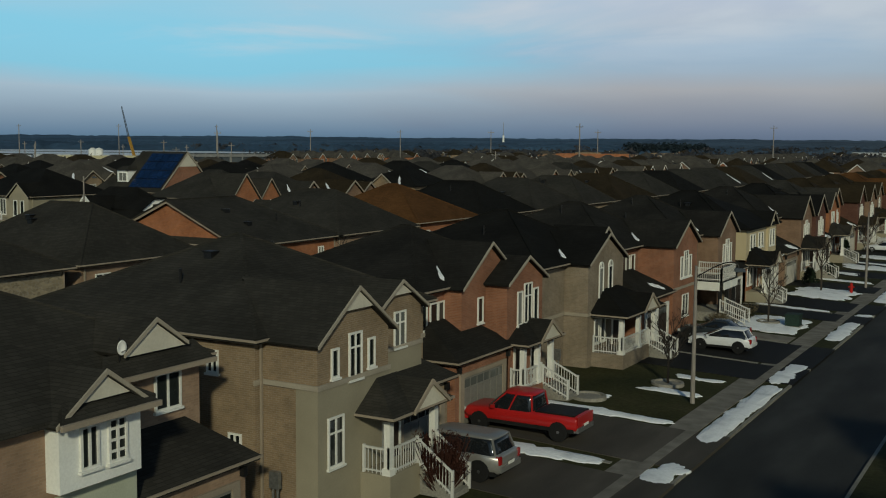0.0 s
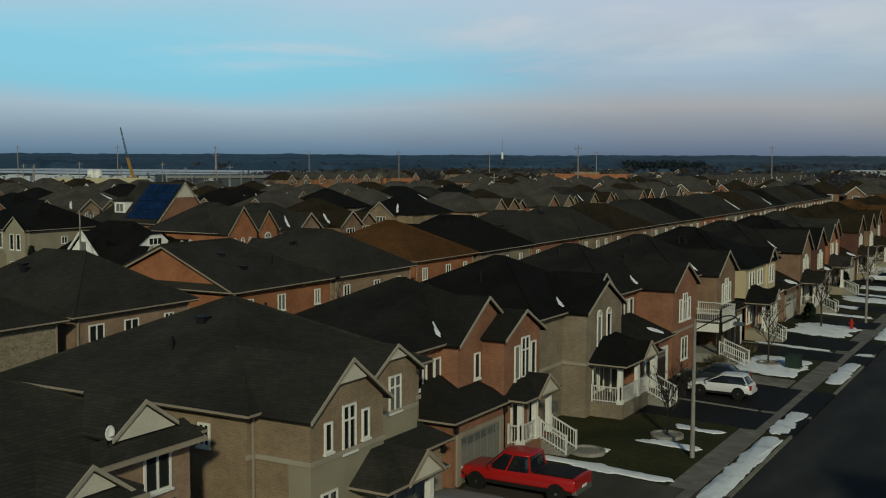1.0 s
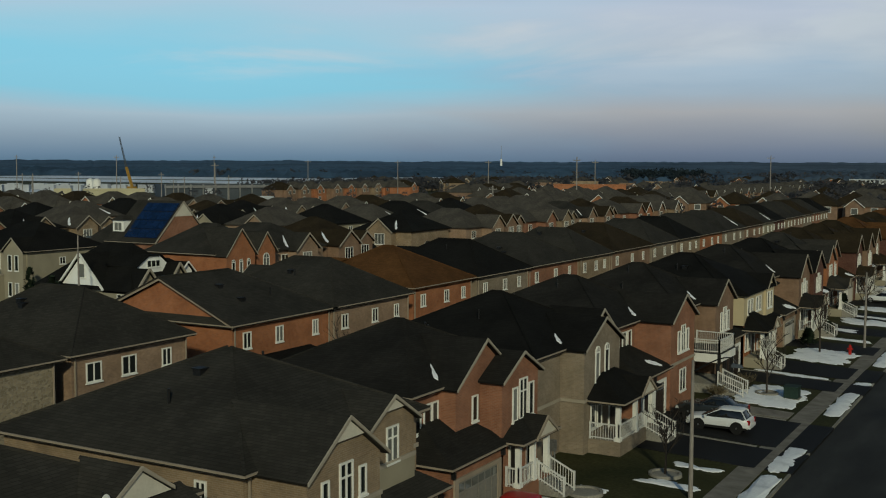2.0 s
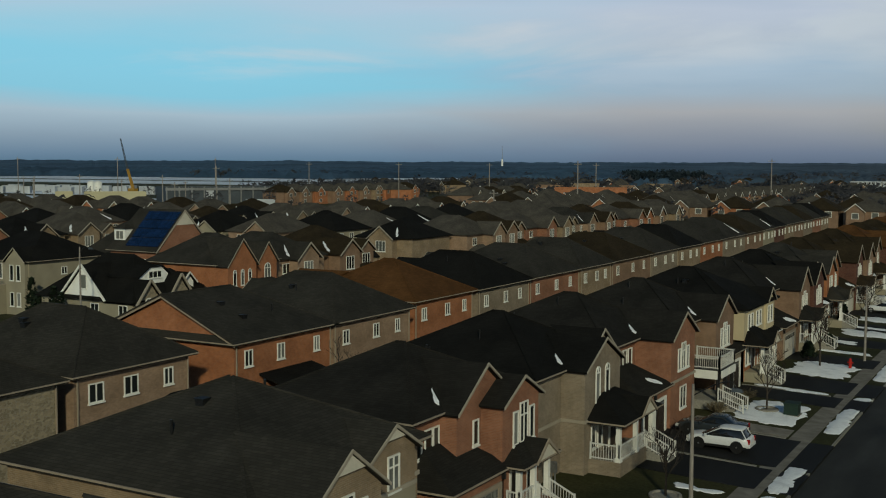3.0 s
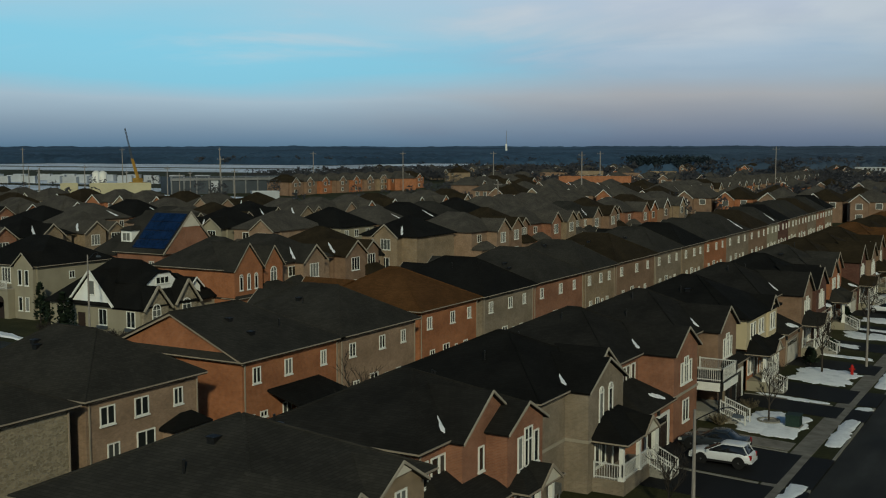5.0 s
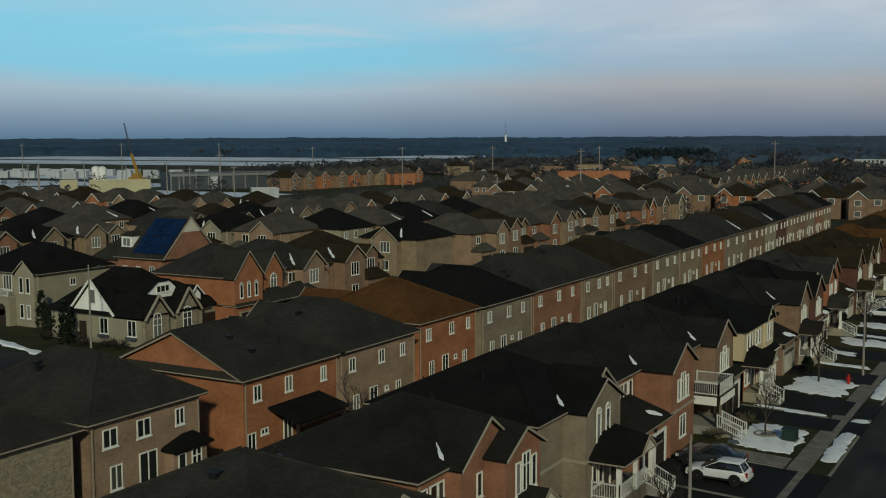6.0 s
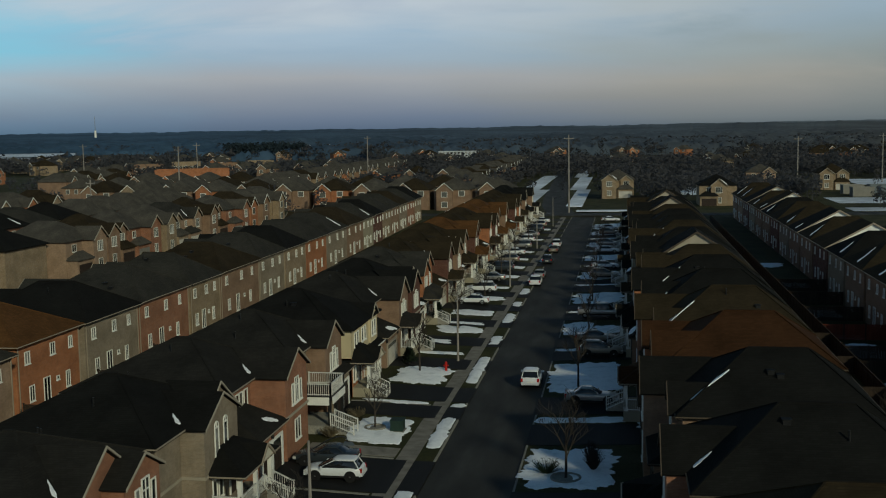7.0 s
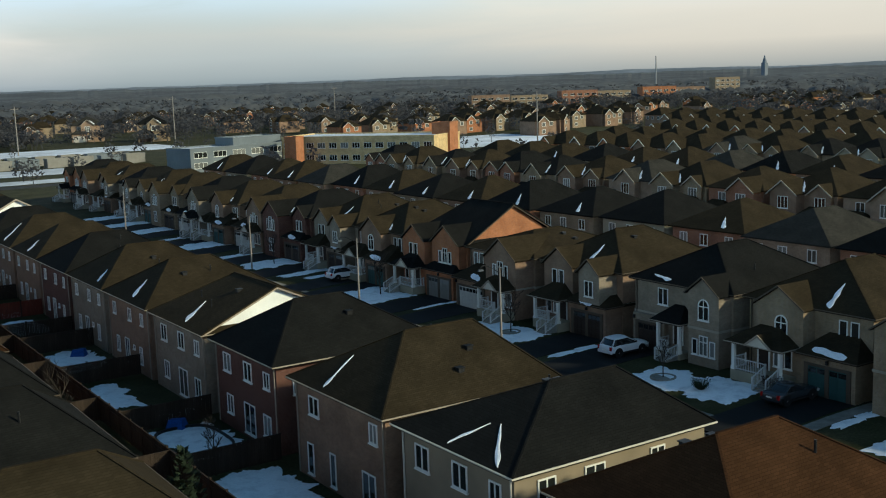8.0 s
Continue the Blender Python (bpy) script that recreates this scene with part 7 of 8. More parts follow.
cross_row(500.0, -1, 260.0, 520.0, step=20, jitter=20)

for i in range(190):
    a, r = radians(spread.uniform(8, 60)), math.sqrt(spread.uniform(430 ** 2, 1150 ** 2))
    x, y = math.sin(a) * r, math.cos(a) * r
    if not (60 < x < 240 and y < 600):
        distant_house(pose(x, y, 0.45, 0, 0, spread.choice((0, 0, -35, 20, 90, -90)) + spread.uniform(-8, 8)), i)
for i in range(46):
    a, r = radians(spread.uniform(-34, 8)), math.sqrt(spread.uniform(560 ** 2, 1000 ** 2))
    distant_house(pose(math.sin(a) * r, math.cos(a) * r, 0.45, 0, 0, spread.choice((0, 30, -30))), i)

for name, shape in [*DISTANT.items(), *DISTANT_ROOFS.items(), ("glass", DISTANT_PANES), ("white_trim", DISTANT_TRIM)]:
    if shape.v:
        words = {"glass": "window panes", "white_trim": "window frames and bargeboards"}.get(name) or WORDS[name] + (" shingle roofs" if "roof" in name else " walls")
        tagged(part("distant_houses", shape, name), f"{words} of many distant suburban houses", "houses", kind="stuff")

# the tan house and the solar house behind the bungalow
tan_home = house(pose(-121.2, 89.4, 0.45), "beige stucco house with a balcony over its arched entrance", FAR, 12.2, 11.8, H=6.5, ridge=(4.6, 7.6), along="x", rise=3.2, wall="stucco", roof="black_roof", vents=0, far=True, hide="back",
                 bays=((8.6, 12.0, 0.5, 1.5, 0, ""),), front=[(9.7, 4.1, 0.7, 1.9, 1, 1, False, -0.5), (10.9, 4.1, 0.7, 1.9, 1, 1, False, -0.5), (9.7, 1.0, 0.7, 1.7, 1, 1, False, -0.5), (10.9, 1.0, 0.7, 1.7, 1, 1, False, -0.5), (6.6, 4.2, 1.6, 1.9, 3, 1, False, 0.0), (4.0, 4.2, 1.2, 1.9, 2, 1, False, 0.0)],
                 side_right=[(5.2, 4.6, 0.9, 0.9)])
part("entrance_wall", Shape().box(3.0, -1.4, -0.5, 8.5, 0.0, 3.5), "stucco", tan_home)
# flat dark slabs on the solid wall paint the shade inside two arches
for u in (4.6, 7.0):
    part("archway", Shape().box(u - 0.75, -1.44, 0.0, u + 0.75, -1.3, 2.0).tube((u, -1.44, 2.0), (u, -1.3, 2.0), 0.75, k=16), "door_dark", tan_home, "dark arched panel painted for the shade of an archway")
part("balcony_slab", Shape().box(2.9, -1.6, 3.5, 8.55, 0.0, 3.66), "trim", tan_home)
railing(tan_home, [(3.0, -1.5, 3.66), (8.4, -1.5, 3.66)], 3.66)
solar_home = house(east(-109.8, 111.0), "red brick house with blue solar panels on its roof", FAR, 10.6, 8.6, ridge=(-0.4, 8.2), rise=5.6, wall="red_brick", roof="dark_roof", bays=(), vents=0, far=True, hide="back",
                   front=[(3.6, 5.4, 0.8, 1.6, 1, 1, False, 0.0), (6.6, 5.4, 0.8, 1.6, 1, 1, False, 0.0)], side_left=[(2.0, 3.6, 0.9, 1.5), (4.6, 3.6, 0.8, 1.4), (7.2, 3.6, 0.8, 1.4)])
part("gable_wall", Shape().hull([(0.2, -0.5, 6.15), (10.4, -0.5, 6.15), (5.3, -0.5, 11.5)], [(0.2, 0.0, 6.15), (10.4, 0.0, 6.15), (5.3, 0.0, 11.5)]), "red_brick", solar_home)
part("gable_panel", Shape().hull([(3.5, -0.56, 9.7), (7.1, -0.56, 9.7), (5.3, -0.56, 11.5)], [(3.5, -0.48, 9.7), (7.1, -0.48, 9.7), (5.3, -0.48, 11.5)]), "gable_cream", solar_home)
verge = Shape()
barge(verge, 5.3, 5.7, -0.62, 6.2, 5.6, 0.2, 0.08)
part("bargeboard", verge, "trim", solar_home)
part("wing_wall", Shape().box(1.4, 8.6, -0.6, 10.0, 15.0, 5.6), "red_brick", solar_home)
wing = Shape()
hip(wing, 1.0, 10.4, 8.2, 15.4, 5.6, 3.4, 5.0, 7.0, along="x")
part("wing_roof", wing, "dark_roof", solar_home)
part("dormer", Shape().box(0.9, 6.6, 7.2, 4.4, 8.7, 9.1), "white_siding", solar_home)
part("dormer_roof", Shape().hull([(0.6, 6.4, 9.1), (4.6, 6.4, 9.1), (4.6, 8.9, 9.1), (0.6, 8.9, 9.1)], [(1.5, 7.2, 9.7), (4.6, 7.2, 9.7), (4.6, 8.1, 9.7), (1.5, 8.1, 9.7)]), "dark_roof", solar_home)
window(solar_home, "left", 0.9, 7.65, 7.6, 1.5, 1.2, 2, 1, False, True)
for r in range(4):
    for c in range(5):
        k0, k1 = 0.10 + 0.21 * r, 0.10 + 0.21 * r + 0.19
        y0, y1 = -0.25 + 1.22 * c, -0.25 + 1.22 * c + 1.14
        px = lambda k: (-0.42 + 5.72 * k, 6.2 + 5.6 * k)
        (xa, za), (xb, zb) = px(k0), px(k1)
        part("solar_panel", Shape().hull([(xa, y0, za + 0.06), (xa, y1, za + 0.06), (xb, y1, zb + 0.06), (xb, y0, zb + 0.06)], [(xa - 0.05, y0, za + 0.14), (xa - 0.05, y1, za + 0.14), (xb - 0.05, y1, zb + 0.14), (xb - 0.05, y0, zb + 0.14)]), "solar", solar_home)

# the orange brick house next to the bungalow
house(east(-87.3, 97.7), "orange-red brick house with two gables and a pale porch beam", FAR, 11.2, 10.6, H=6.5, rise=3.3, ridge=(4.4, 6.6), wall="orange_brick", roof="dark_roof", vents=0, far=True, hide="back",
      bays=((0.0, 5.1, 1.9, 2.9, 0, ""), (6.6, 10.2, 0.9, 2.2, 0, "")), garage=(0.3, 4.8, 2.0, 1, "door_dark"), porch_at=dict(x0=5.3, x1=10.8, y=-0.9, depth=2.0, gable=False, steps="right"),
      front=[(1.2, 4.0, 0.6, 1.6, 1, 1, True, -1.9), (2.55, 4.0, 0.6, 1.6, 1, 1, True, -1.9), (3.9, 4.0, 0.6, 1.6, 1, 1, True, -1.9), (8.4, 4.0, 1.2, 1.6, 2, 1, True, -0.9)], snow=(((5.5, -0.2, 6.75), (6.0, 2.2, 8.1), 0.5, UPF),))

# the corner bungalow with its dormer
bung = thing("house", pose(-102.4, 85.6, 0.45), "beige brick bungalow with white dormers and black shingles", "house", FAR)
part("wall", Shape().box(0, 0, -0.5, 14.2, 9.6, 3.4), "stucco", bung)
part("garage_wall", Shape().box(6.0, 9.6, -0.5, 13.9, 12.6, 3.4), "stucco", bung)
br = Shape()
hip(br, -0.45, 14.65, -0.45, 10.6, 3.4, 4.6, 5.0, 9.4, along="x")
part("roof", br, "black_roof", bung)
br2 = Shape()
hip(br2, 5.0, 14.3, 6.0, 13.0, 3.4, 2.7, 7.4, 10.6, along="x")
part("garage_roof", br2, "black_roof", bung)


def small_gable(parent, side, xm, half, y, z, rise, back, wall, low, edge=0.2):
    """A gabled front standing up to the roof: side 'front' faces local -y at depth y, 'right' faces local +x at depth y."""
    put = (lambda a, b, c: (a, b, c)) if side == "front" else (lambda a, b, c: (-b, a, c))
    d = y if side == "front" else -y
    e = back if side == "front" else -back
    for k in (-1, 1):
        q = [Vector(put(*v)) for v in ((xm + k * (half + 0.3), d - 0.35, z - 0.3 * rise / half), (xm, d - 0.35, z + rise), (xm, e, z + rise), (xm + k * (half + 0.3), e, z - 0.3 * rise / half))]
        n = Vector(put(k * rise / half, 0, 1)).normalized() * 0.1
        part("gable_roof", Shape().hull([v - n for v in q], q), "black_roof", parent)
        a, b = Vector(put(xm + k * (half + 0.32), d - 0.4, z - 0.32 * rise / half)), Vector(put(xm, d - 0.4, z + rise))
        part("bargeboard", Shape().bar(a, b, edge), "trim" if wall == "stone" else "white_trim", parent)
    rim = [(xm - half, low), (xm + half, low), (xm + half, z), (xm, z + rise - 0.06), (xm - half, z)]
    part("gable_wall", Shape().hull([put(u, d, v) for u, v in rim], [put(u, e, v) for u, v in rim]), wall, parent)


small_gable(bung, "front", 7.0, 3.3, -0.15, 3.6, 3.5, 4.4, "white_siding", 3.42)
small_gable(bung, "right", 2.0, 1.85, 14.6, 3.4, 2.2, 10.0, "stone", -0.5)
small_gable(bung, "right", 6.8, 1.75, 14.5, 3.6, 2.3, 10.0, "stone", -0.5)
small_gable(bung, "right", 9.2, 0.95, 13.5, 4.9, 0.95, 9.0, "white_siding", 4.0, 0.12)
rim = [(3.4, 4.55), (5.7, 4.55), (7.0, 5.65), (5.7, 6.7), (4.0, 6.7), (2.3, 5.65)]
part("dormer", Shape().hull([(12.9, u, v) for u, v in rim], [(8.4, u, v) for u, v in rim]), "white_siding", bung)
lid = [((2.0, 5.6), (3.98, 6.82)), ((3.98, 6.73), (5.72, 6.73)), ((5.72, 6.82), (7.3, 5.6))]
for (u0, v0), (u1, v1) in lid:
    part("dormer_roof", Shape().hull([(13.1, u0, v0), (13.1, u1, v1), (8.2, u1, v1), (8.2, u0, v0)], [(13.1, u0, v0 + 0.1), (13.1, u1, v1 + 0.1), (8.2, u1, v1 + 0.1), (8.2, u0, v0 + 0.1)]), "black_roof", bung)
window(bung, "right", 12.9, 4.7, 5.5, 2.0, 0.8, 3, 1)
window(bung, "front", -0.15, 7.0, 4.4, 0.95, 1.6, 1, 1)
for u in (2.2, 8.5, 12.8):
    window(bung, "front", 0.0, u, 1.1, 1.3, 1.8, 2, 1)
    part("flower_box", Shape().box(u - 0.75, -0.34, 0.72, u + 0.75, -0.05, 1.05), "steel_dark", bung, "dark window box under the window")
part("front_door", Shape().box(4.6, -0.06, 0.1, 5.7, 0.02, 2.3), "door_dark", bung, "dark red front door")
window(bung, "right", 14.6, 2.0, 0.7, 1.3, 2.3, 2, 2, True)
window(bung, "right", 14.5, 6.8, 0.9, 1.4, 2.2, 2, 2, True)
for u in (2.0, 6.8):
    part("ledge", Shape().box(14.4, u - 0.9, 0.35, 14.75, u + 0.9, 0.5), "trim", bung)
part("garage_door", Shape().box(13.88, 9.9, 0.1, 13.96, 12.2, 2.4), "door_dark", bung)
ridge_snow = Shape()
for i in range(22):      # a ploughed ridge along the curving edge of the side street
    ends = []
    for k in (i / 22, (i + 1) / 22):
        x, y = -112.0 + 23.0 * k, 82.4 - 6.3 * k
        w = 0.55 + 0.25 * math.sin(k * 19) + 0.15 * math.sin(k * 47 + 1)
        ends.append((x, y, w))
    (xa, ya, wa), (xb, yb, wb) = ends
    ridge_snow.hull([(xa, ya - wa, 0.4), (xb, yb - wb, 0.4), (xb, yb + wb, 0.4), (xa, ya + wa, 0.4)], [(xa, ya - wa * 0.7, 0.62), (xb, yb - wb * 0.7, 0.62), (xb, yb + wb * 0.7, 0.62), (xa, ya + wa * 0.7, 0.62)])
tagged(part("snow_ridge", ridge_snow, "snow"), "ridge of ploughed snow along the side street", "snow", kind="stuff")
snow_patch(-90.0, -84.0, 78.0, 78.9, 0.3, 0.1, 0.45)
snow_patch(-110.0, -96.0, 148.6, 150.4, 0.4, 0.1, 0.45)

# ---- the school and other large buildings ----
def block(name, m, w, d, h, wall, label, category, storeys=0, bays_n=0, roof="snow_field", parapet=0.5):
    """A flat-roofed building with rows of windows in its front and near end."""
    t = thing(name, m, label, category)
    part("wall", Shape().box(0, 0, -0.5, w, d, h), wall, t)
    part("roof", Shape().box(0.3, 0.3, h, w - 0.3, d - 0.3, h + 0.12), roof, t)
    cap = Shape().box(-0.1, -0.1, h, w + 0.1, 0.25, h + parapet).box(-0.1, d - 0.25, h, w + 0.1, d + 0.1, h + parapet).box(-0.1, 0.25, h, 0.25, d - 0.25, h + parapet).box(w - 0.25, 0.25, h, w + 0.1, d - 0.25, h + parapet)
    part("parapet", cap, wall, t)
    for s in range(storeys):
        for i in range(bays_n):
            window(t, "front", 0.0, w * (i + 0.5) / bays_n, 1.2 + s * (h - 0.6) / storeys, w / bays_n * 0.66, 1.7, 3, 1, False, True)
    return t


along_front = math.degrees(math.atan2(268 - 317, 184 - 150))
block("school", pose(150, 317, 0.4, 0, 0, along_front), 52, 22, 8.2, "school_yellow", "long yellow brick school with two rows of windows", "school", 2, 13)
block("school_wing", pose(116, 308, 0.4, 0, 0, 15), 36, 12, 6.8, "school_blue", "blue-grey clad school wing with snow on its flat roof", "school", 2, 5)
block("school_hall", pose(133, 316, 0.4, 0, 0, 15), 19, 9, 9, "school_blue", "higher blue-grey school hall block", "school")
block("stair_tower", pose(147, 309, 0.4, 0, 0, along_front), 4, 5, 8.6, "orange_brick", "orange brick stair tower of the school", "school")
block("stair_tower", pose(186, 285, 0.4, 0, 0, along_front), 6, 7, 11.5, "orange_brick", "orange brick stair tower of the school", "school")
block("warehouse", pose(-345, 296, 0.4, 0, 0, 47), 6.5, 6, 7.2, "warehouse", "small cream industrial annex with a flat roof", "warehouse")
block("warehouse", pose(-331, 298, 0.4, 0, 0, 47), 23, 12, 7.2, "warehouse", "cream industrial hall with a flat roof", "warehouse")
hall = block("warehouse", pose(-367, 379, 0.4, 0, 0, 56), 60, 22, 7.5, "steel_dark", "dark steel-framed industrial hall behind poles", "warehouse", 0, 0, "metal_grey")
for i in range(11):
    part("column", Shape().box(i * 5.9, -0.45, -0.4, i * 5.9 + 0.6, -0.01, 8.2), "metal_grey", hall)
part("door", Shape().box(19.0, -0.12, -0.2, 22.5, -0.02, 6.5), "pale_block", hall, "pale tall hall door")
part("fascia", Shape().box(-0.3, -0.7, 6.4, 60.3, -0.5, 7.6), "metal_grey", hall)
block("warehouse", pose(-252, 300, 0.4, 0, 0, 44), 9.5, 8, 5.6, "pale_block", "pale low store building", "warehouse")
block("apartment_block", pose(-190, 424, 0.4, 0, 0, 20), 30, 14, 9, "orange_brick", "orange sheathed building under construction", "apartment building", 0, 0, "fence_wood")
for i in range(4):
    block("apartment_block", pose(-262 + 19 * i, 560 + 6 * i, 0.4, 0, 0, 20), 15, 12, 7.5 + (i % 2), ("brown_brick", "tan_brick")[i % 2], "brown brick town house block far off", "apartment building", 2, 5, "brown_roof")
for i in range(7):
    block("apartment_block", pose(500 + 46 * i, 706 + 9 * (i % 2), 0.4, 0, 0, -24), 31 if i < 6 else 24, 14, (12.5, 11, 13.5, 12, 14, 12.5, 20)[i], ("brown_brick", "tan_brick", "red_brick", "tan_brick", "orange_brick", "brown_brick", "tan_brick")[i], "brick apartment building far off", "apartment building", 5 if i == 6 else 3, 5, "brown_roof")
block("white_block", pose(-128, 760, 0.4, 0, 0, 5), 26, 12, 9, "pale_block", "pale apartment slab among far woods", "apartment building", 4, 10)
for i in range(12):
    block("trailer", pose(74 + (i % 6) * 9, 376 + (i // 6) * 16 + (i % 2), 0.4, 0, 0, 8), 7, 3.2, 2.7, ("garage_grey", "school_blue", "garage_grey")[i % 3], "low portable classroom beside a snowy lot", "portable building")
for i in range(26):
    block("trailer", pose(-668 + (i % 13) * 14, 446 + (i // 13) * 44 + (i * 37) % 30 + (i % 13) * 2, 0.4, 0, 0, 15 + (i * 23) % 20), 9, 4, 4, "pale_block", "white storage trailer in an industrial yard", "trailer")
for x, y, w, turn in ((-306, 285, 8, 40), (-292, 283, 10, 44), (-284, 296, 6, 50), (-300, 312, 7, 40), (-262, 262, 7, 48), (-322, 276, 6, 30)):
    block("trailer", pose(x, y, 0.4, 0, 0, turn), w, 2.6, 3.0, "pale_block", "white storage trailer at the edge of the houses", "trailer")
for i in range(2):
    t = thing("silo", pose(-452 + i * 9, 412 - i * 4, 0.4), "white cylindrical silo in the industrial yard", "silo")
    part("tank", Shape().tube((0, 0, 0), (0, 0, 9), 2.2, k=16), "white_trim", t)
    part("cap", Shape().tube((0, 0, 9.0), (0, 0, 10), 2.3, 0.6, 16), "white_trim", t)
crane = thing("crane", pose(-457, 446, 0.4), "yellow mobile crane with a long lattice boom", "crane")
part("carrier", Shape().box(-5, -1.6, 0.3, 5, 1.6, 3.0).box(-2, -1.6, 3.0, 2.6, 1.6, 5.2), "crane_yellow", crane)
boom = Shape()
for k in (-0.5, 0.5):
    boom.bar((1, k, 4), (-3.6, k, 16), 0.8, 0.6)
part("boom", boom, "crane_yellow", crane)
jib = Shape()
for k in (-0.5, 0.5):
    jib.bar((-3.6, k, 16), (-8.6, k * 0.6, 33), 0.32, 0.2)
for i in range(9):
    jib.bar((-3.6 - 5 * i / 9, -0.5, 16 + 17 * i / 9), (-3.6 - 5 * (i + 1) / 9, 0.4, 16 + 17 * (i + 1) / 9), 0.14)
part("jib", jib, "steel_dark", crane, "thin dark lattice jib")
tower = thing("mast", pose(-1580, 3130, 0.4), "thin white telecom mast near the horizon", "mast")
part("shaft", Shape().tube((0, 0, 0), (0, 0, 42), 3.6, 3.0, 10), "white_trim", tower)
part("antenna", Shape().tube((0, 0, 42), (0, 0, 84), 1.0, 0.6, 8), "metal_grey", tower)
spire = thing("church_tower", pose(2270, 1900, 0.4), "pointed church tower on the far rise, haze painted into its colour", "church tower")
# tower and spire take the haze-paled colour of the hindmost rise
part("tower", Shape().box(-6, -6, 0, 6, 6, 46), "pale_haze", spire)
part("spire", Shape().tube((0, 0, 46), (0, 0, 66), 6.5, 0.6, 8), "pale_haze", spire)
mast = thing("mast", pose(1230, 1240, 0.4), "lattice communications mast on the far rise", "mast")
part("shaft", Shape().tube((0, 0, 0), (0, 0, 54), 1.3, 0.7, 8), "metal_grey", mast)

# ---- fields, woods and the far rise ----
def field(x0, x1, y0, y1, mat, label, category, z=0.5, turn=0.0):
    s = Shape().box(x0, y0, 0.3, x1, y1, z)
    ob = tagged(part("field", s, mat), label, category, kind="structure")
    return ob


for x0, x1, y0, y1 in ((92, 172, 452, 500), (64, 112, 345, 372), (62, 100, 313, 326), (-14, 1, 316, 321), (-18, -13, 336, 430), (-21, -15, 430, 540), (-24, -18, 540, 650), (-36, -29, 340, 430), (-40, -33, 430, 560), (-700, -400, 400, 440), (-700, -500, 470, 530), (-470, -290, 340, 375), (-400, -340, 430, 470), (-1450, -600, 800, 960), (-1450, -600, 1010, 1240), (-640, -400, 1120, 1580), (-900, -300, 1180, 1500), (-620, -470, 330, 400), (230, 300, 330, 400), (-620, -380, 1700, 2300), (20, 60, 392, 440)):
    field(x0, x1, y0, y1, "snow_field", "snow-covered open field", "field")
grow = random.Random(8)


def wood(name, count, region, h0, h1, mat, label, width=0.55, keep=None, tufts=36):
    """Leafless woods: every tree a stem and a rounded crown of many small twig tufts, thinner at its rim."""
    v, f = [], []
    made = 0
    while made < count:
        x, y = region()
        if keep and not keep(x, y):
            continue
        made += 1
        h = grow.uniform(h0, h1)
        w0 = h * width * grow.uniform(0.7, 1.25) / 2
        size = (w0 + h * 0.4) * 1.15 / math.sqrt(tufts)
        for k in range(tufts):
            a, e, r = grow.uniform(0, 2 * math.pi), math.asin(grow.uniform(-0.75, 1.0)), grow.uniform(0.35, 1.0) ** 0.6
            c = (x + w0 * r * math.cos(e) * math.cos(a), y + w0 * r * math.cos(e) * math.sin(a), 0.3 + h * (0.56 + 0.42 * r * math.sin(e)))
            i = len(v)
            for q in range(3):
                v.append((c[0] + grow.uniform(-size, size), c[1] + grow.uniform(-size, size), max(0.2, c[2] + grow.uniform(-size, size) * 0.8)))
            f.append((i, i + 1, i + 2))
        i = len(v)
        t = h * 0.018
        v += [(x - t, y, 0.2), (x + t, y, 0.2), (x, y, 0.3 + h * 0.7)]
        f.append((i, i + 1, i + 2))
    me = bpy.data.meshes.new(name)
    me.from_pydata(v, [], f)
    me.materials.append(MAT[mat])
    return tagged(new(name, me), label, "woods", kind="stuff")


def sector(r0, r1, a0, a1):
    """Places between two distances and two bearings (degrees to the left of north)."""
    def pick():
        r = math.sqrt(grow.uniform(r0 * r0, r1 * r1))
        a = radians(grow.uniform(a0, a1))
        return -math.sin(a) * r, math.cos(a) * r
    return pick


open_land = [(-720, -380, 390, 540), (-1500, -480, 520, 1260), (-660, -390, 1050, 1620), (-640, -260, 300, 530), (-920, -280, 1170, 1520), (70, 240, 250, 500), (-640, -360, 1680, 2320)]
clear_of = lambda x, y: not any(a < x < b and c < y < d for a, b, c, d in open_land)
copses = lambda x, y: clear_of(x, y) and noise.noise((x * 0.006, y * 0.006, 1.5)) > -0.18 + 0.5 * grow.random() - 0.25
wood("woods", 2300, sector(520, 1100, 0, 62), 5, 10, "twigs", "leafless grey-brown woods beyond the houses", 1.3, copses, 48)
wood("woods", 2500, sector(470, 1100, -70, 0), 5, 11, "twigs", "leafless grey-brown woods beyond the school", 1.2, copses, 48)


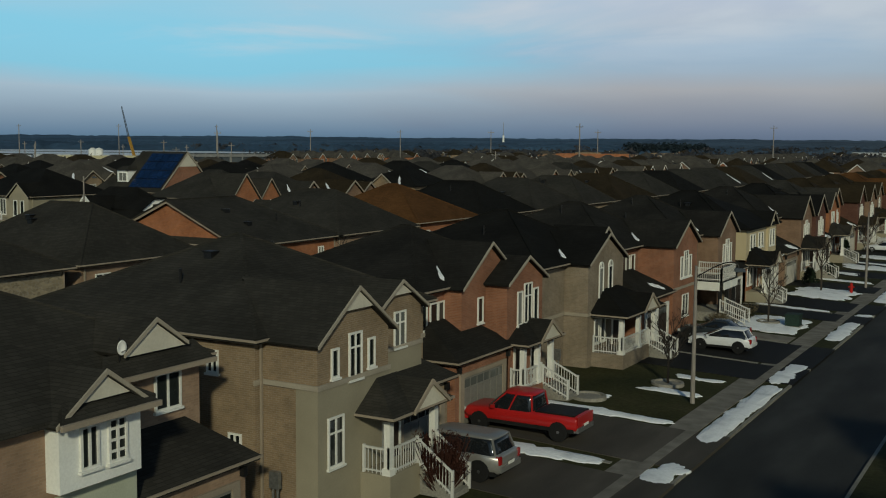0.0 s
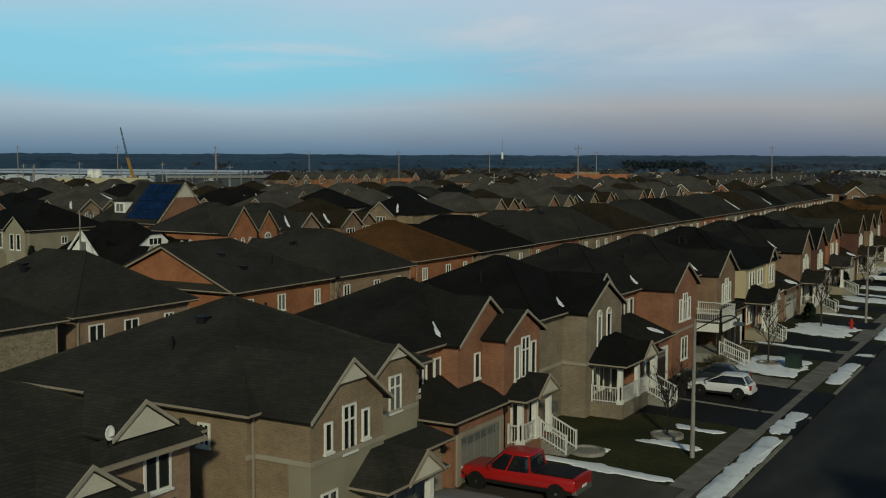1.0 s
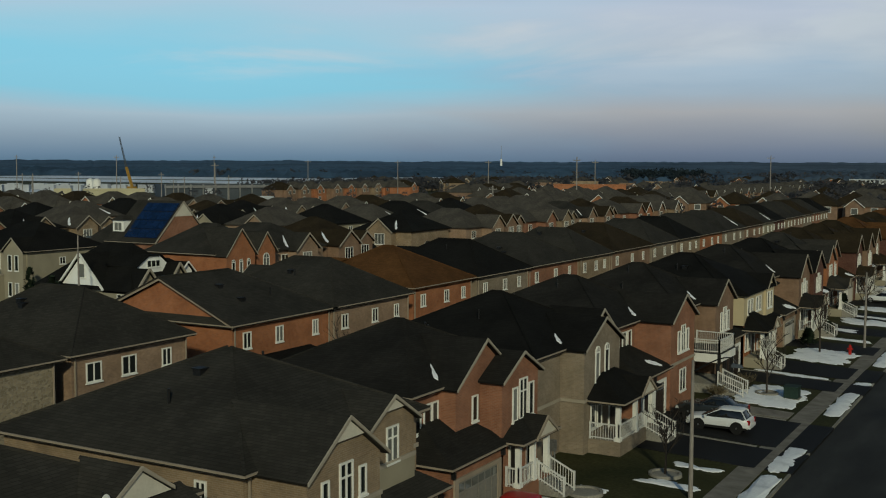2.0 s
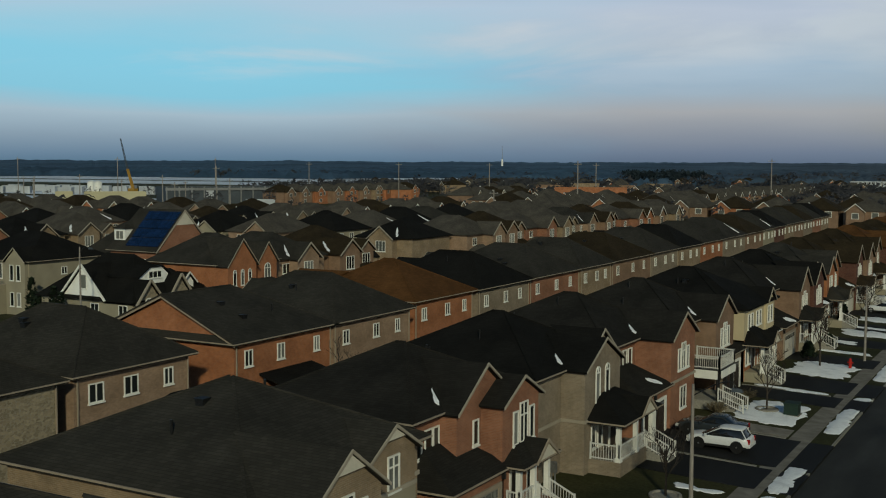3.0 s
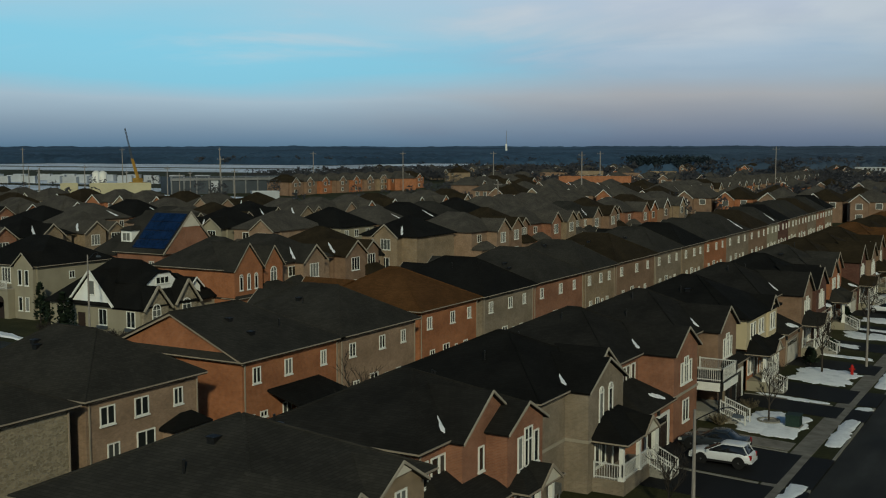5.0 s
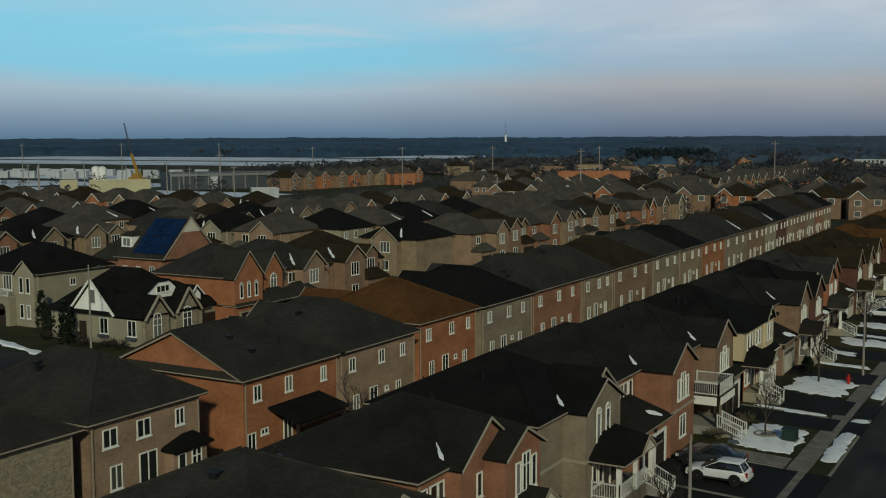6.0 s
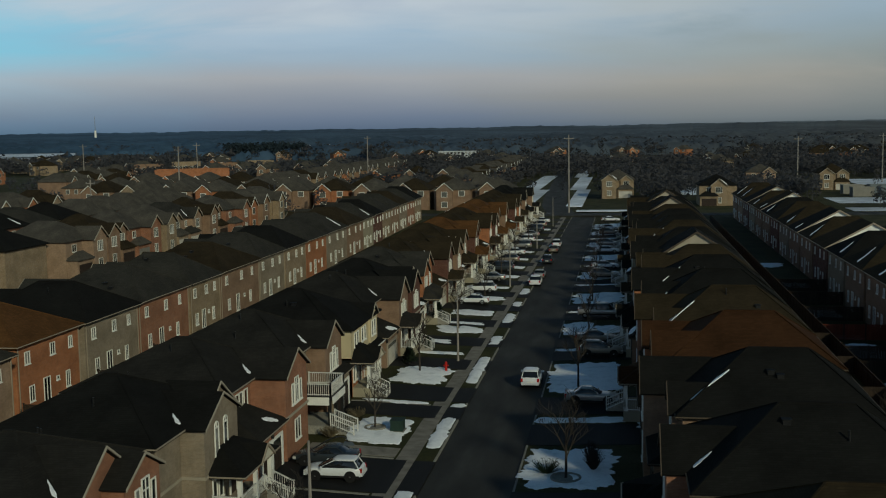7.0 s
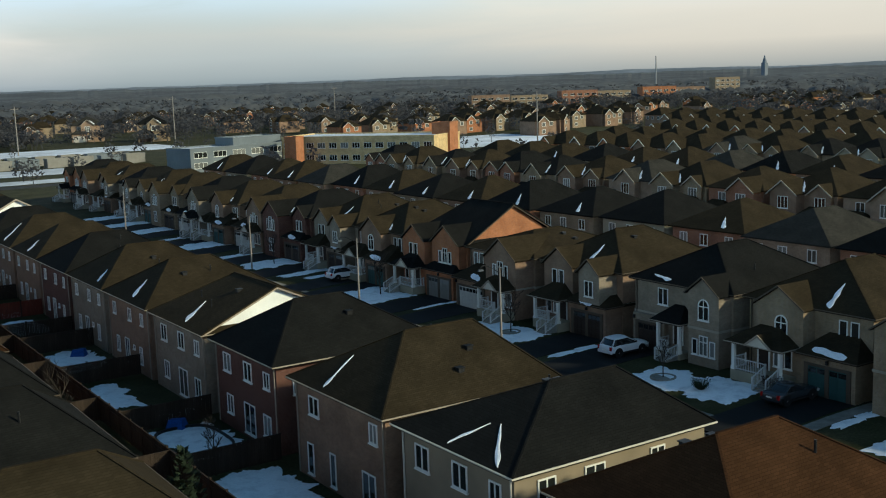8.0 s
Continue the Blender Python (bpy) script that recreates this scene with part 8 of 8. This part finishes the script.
def canopy(name, r0, r1, rows, a0, a1, cols, h0, h1, label):
    """A closed canopy of far woods: a bumpy sheet of tree tops, let down to the ground over open land."""
    v, f = [], []
    for i in range(rows + 1):
        r = r0 * (r1 / r0) ** (i / rows)
        for k in range(cols + 1):
            a = radians(a0 + (a1 - a0) * (k + 0.5 * (i % 2)) / cols)
            x, y = -math.sin(a) * r, math.cos(a) * r
            wild = noise.noise((x * 0.012, y * 0.012, 3.0)), noise.noise((x * 0.05, y * 0.05, 6.0))
            z = h0 + (h1 - h0) * (0.5 + 0.35 * wild[0]) + 2.6 * wild[1] + grow.uniform(-3.2, 3.2)
            if i in (0, rows) or not clear_of(x, y) or wild[0] < -0.42:
                z = 0.3
            v.append((x, y, max(0.3, z)))
    for i in range(rows):
        for k in range(cols):
            p = i * (cols + 1) + k
            f.append((p, p + 1, p + cols + 2, p + cols + 1))
    me = bpy.data.meshes.new(name)
    me.from_pydata(v, [], f)
    me.materials.append(MAT["hazed_wood"])
    me.polygons.foreach_set("use_smooth", [True] * len(f))
    return tagged(new(name, me), label, "woods", kind="stuff")


wood("woods", 1500, sector(900, 1750, -70, 62), 8, 14, "twigs", "scattered taller leafless trees in the far woods", 1.1, clear_of, 30)
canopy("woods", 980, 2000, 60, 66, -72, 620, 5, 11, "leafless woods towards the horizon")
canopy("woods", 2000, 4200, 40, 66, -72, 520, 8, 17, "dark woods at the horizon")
wood("woods", 300, sector(1000, 1150, 16.5, 20.5), 11, 17, "far_needles", "dense dark conifer stand", 0.6, None, 40)
roads_near = [(-20, -4), (-84, -70), (44, 58), (110, 122)]
yards = lambda x, y: not any(a < x < b for a, b in roads_near) and not (-30 < x < 45 and y < 380)
wood("yard_trees", 260, sector(290, 600, -68, 56), 5, 9, "twigs", "scattered leafless garden trees among houses", 0.7, yards, 60)
wood("woods", 1150, lambda: (grow.uniform(-160, 130), grow.uniform(344, 660)), 5, 9, "twigs", "leafless woods behind the crossing", 0.9, lambda x, y: abs(x + 26) > 18 and not (60 < x and y < 520) and not (-200 < x < -104) and not (16 < x < 36 and y < 352) and not (-12 < x < 6 and y < 392), 50)
# the wooded rises along the horizon, haze painted into their colours: a nearer one with ragged tree tops, a paler one
# behind it in the east
def rise(name, a0, a1, steps, radii, height_at, mat, label):
    shape = Shape()
    rings = []
    for k in range(steps + 1):
        a = radians(a0 + (a1 - a0) * k / steps)
        h = height_at(math.degrees(a), k)
        rings.append([(-math.sin(a) * r, math.cos(a) * r, z) for r, z in zip(radii, (0.4, h * 0.6, h, h * 0.5))])
    for one, two in zip(rings, rings[1:]):
        for p in range(3):
            shape.face(one[p], two[p], two[p + 1], one[p + 1])
    return tagged(part(name, shape, mat), label, "hill", kind="structure")


ragged = lambda k: 2.2 * noise.noise((k * 0.31, 0.5, 0.0)) + 3.0 * noise.noise((k * 0.07, 2.5, 0.0)) + 2.0 * noise.noise((k * 0.9, 4.5, 0.0))
rise("far_rise", 66, 0, 420, (3000, 3550, 4100, 4300), lambda a, k: 37 + ragged(k), "hazed_wood", "low dark wooded rise on the horizon")
rise("far_rise", 0, -68, 420, (3000, 3550, 4100, 4300), lambda a, k: 37 + ragged(k), "hazed_wood", "low grey wooded rise on the horizon")
rise("far_rise", -4, -70, 300, (4350, 4450, 4600, 4700), lambda a, k: 41 + 12 * max(0.0, min(1.0, (-a - 6) / 30)) * (0.7 + 0.5 * noise.noise((k * 0.035, 7.0, 0.0))) + 0.5 * ragged(k), "pale_haze", "rise behind the woods, haze painted into its pale colour")
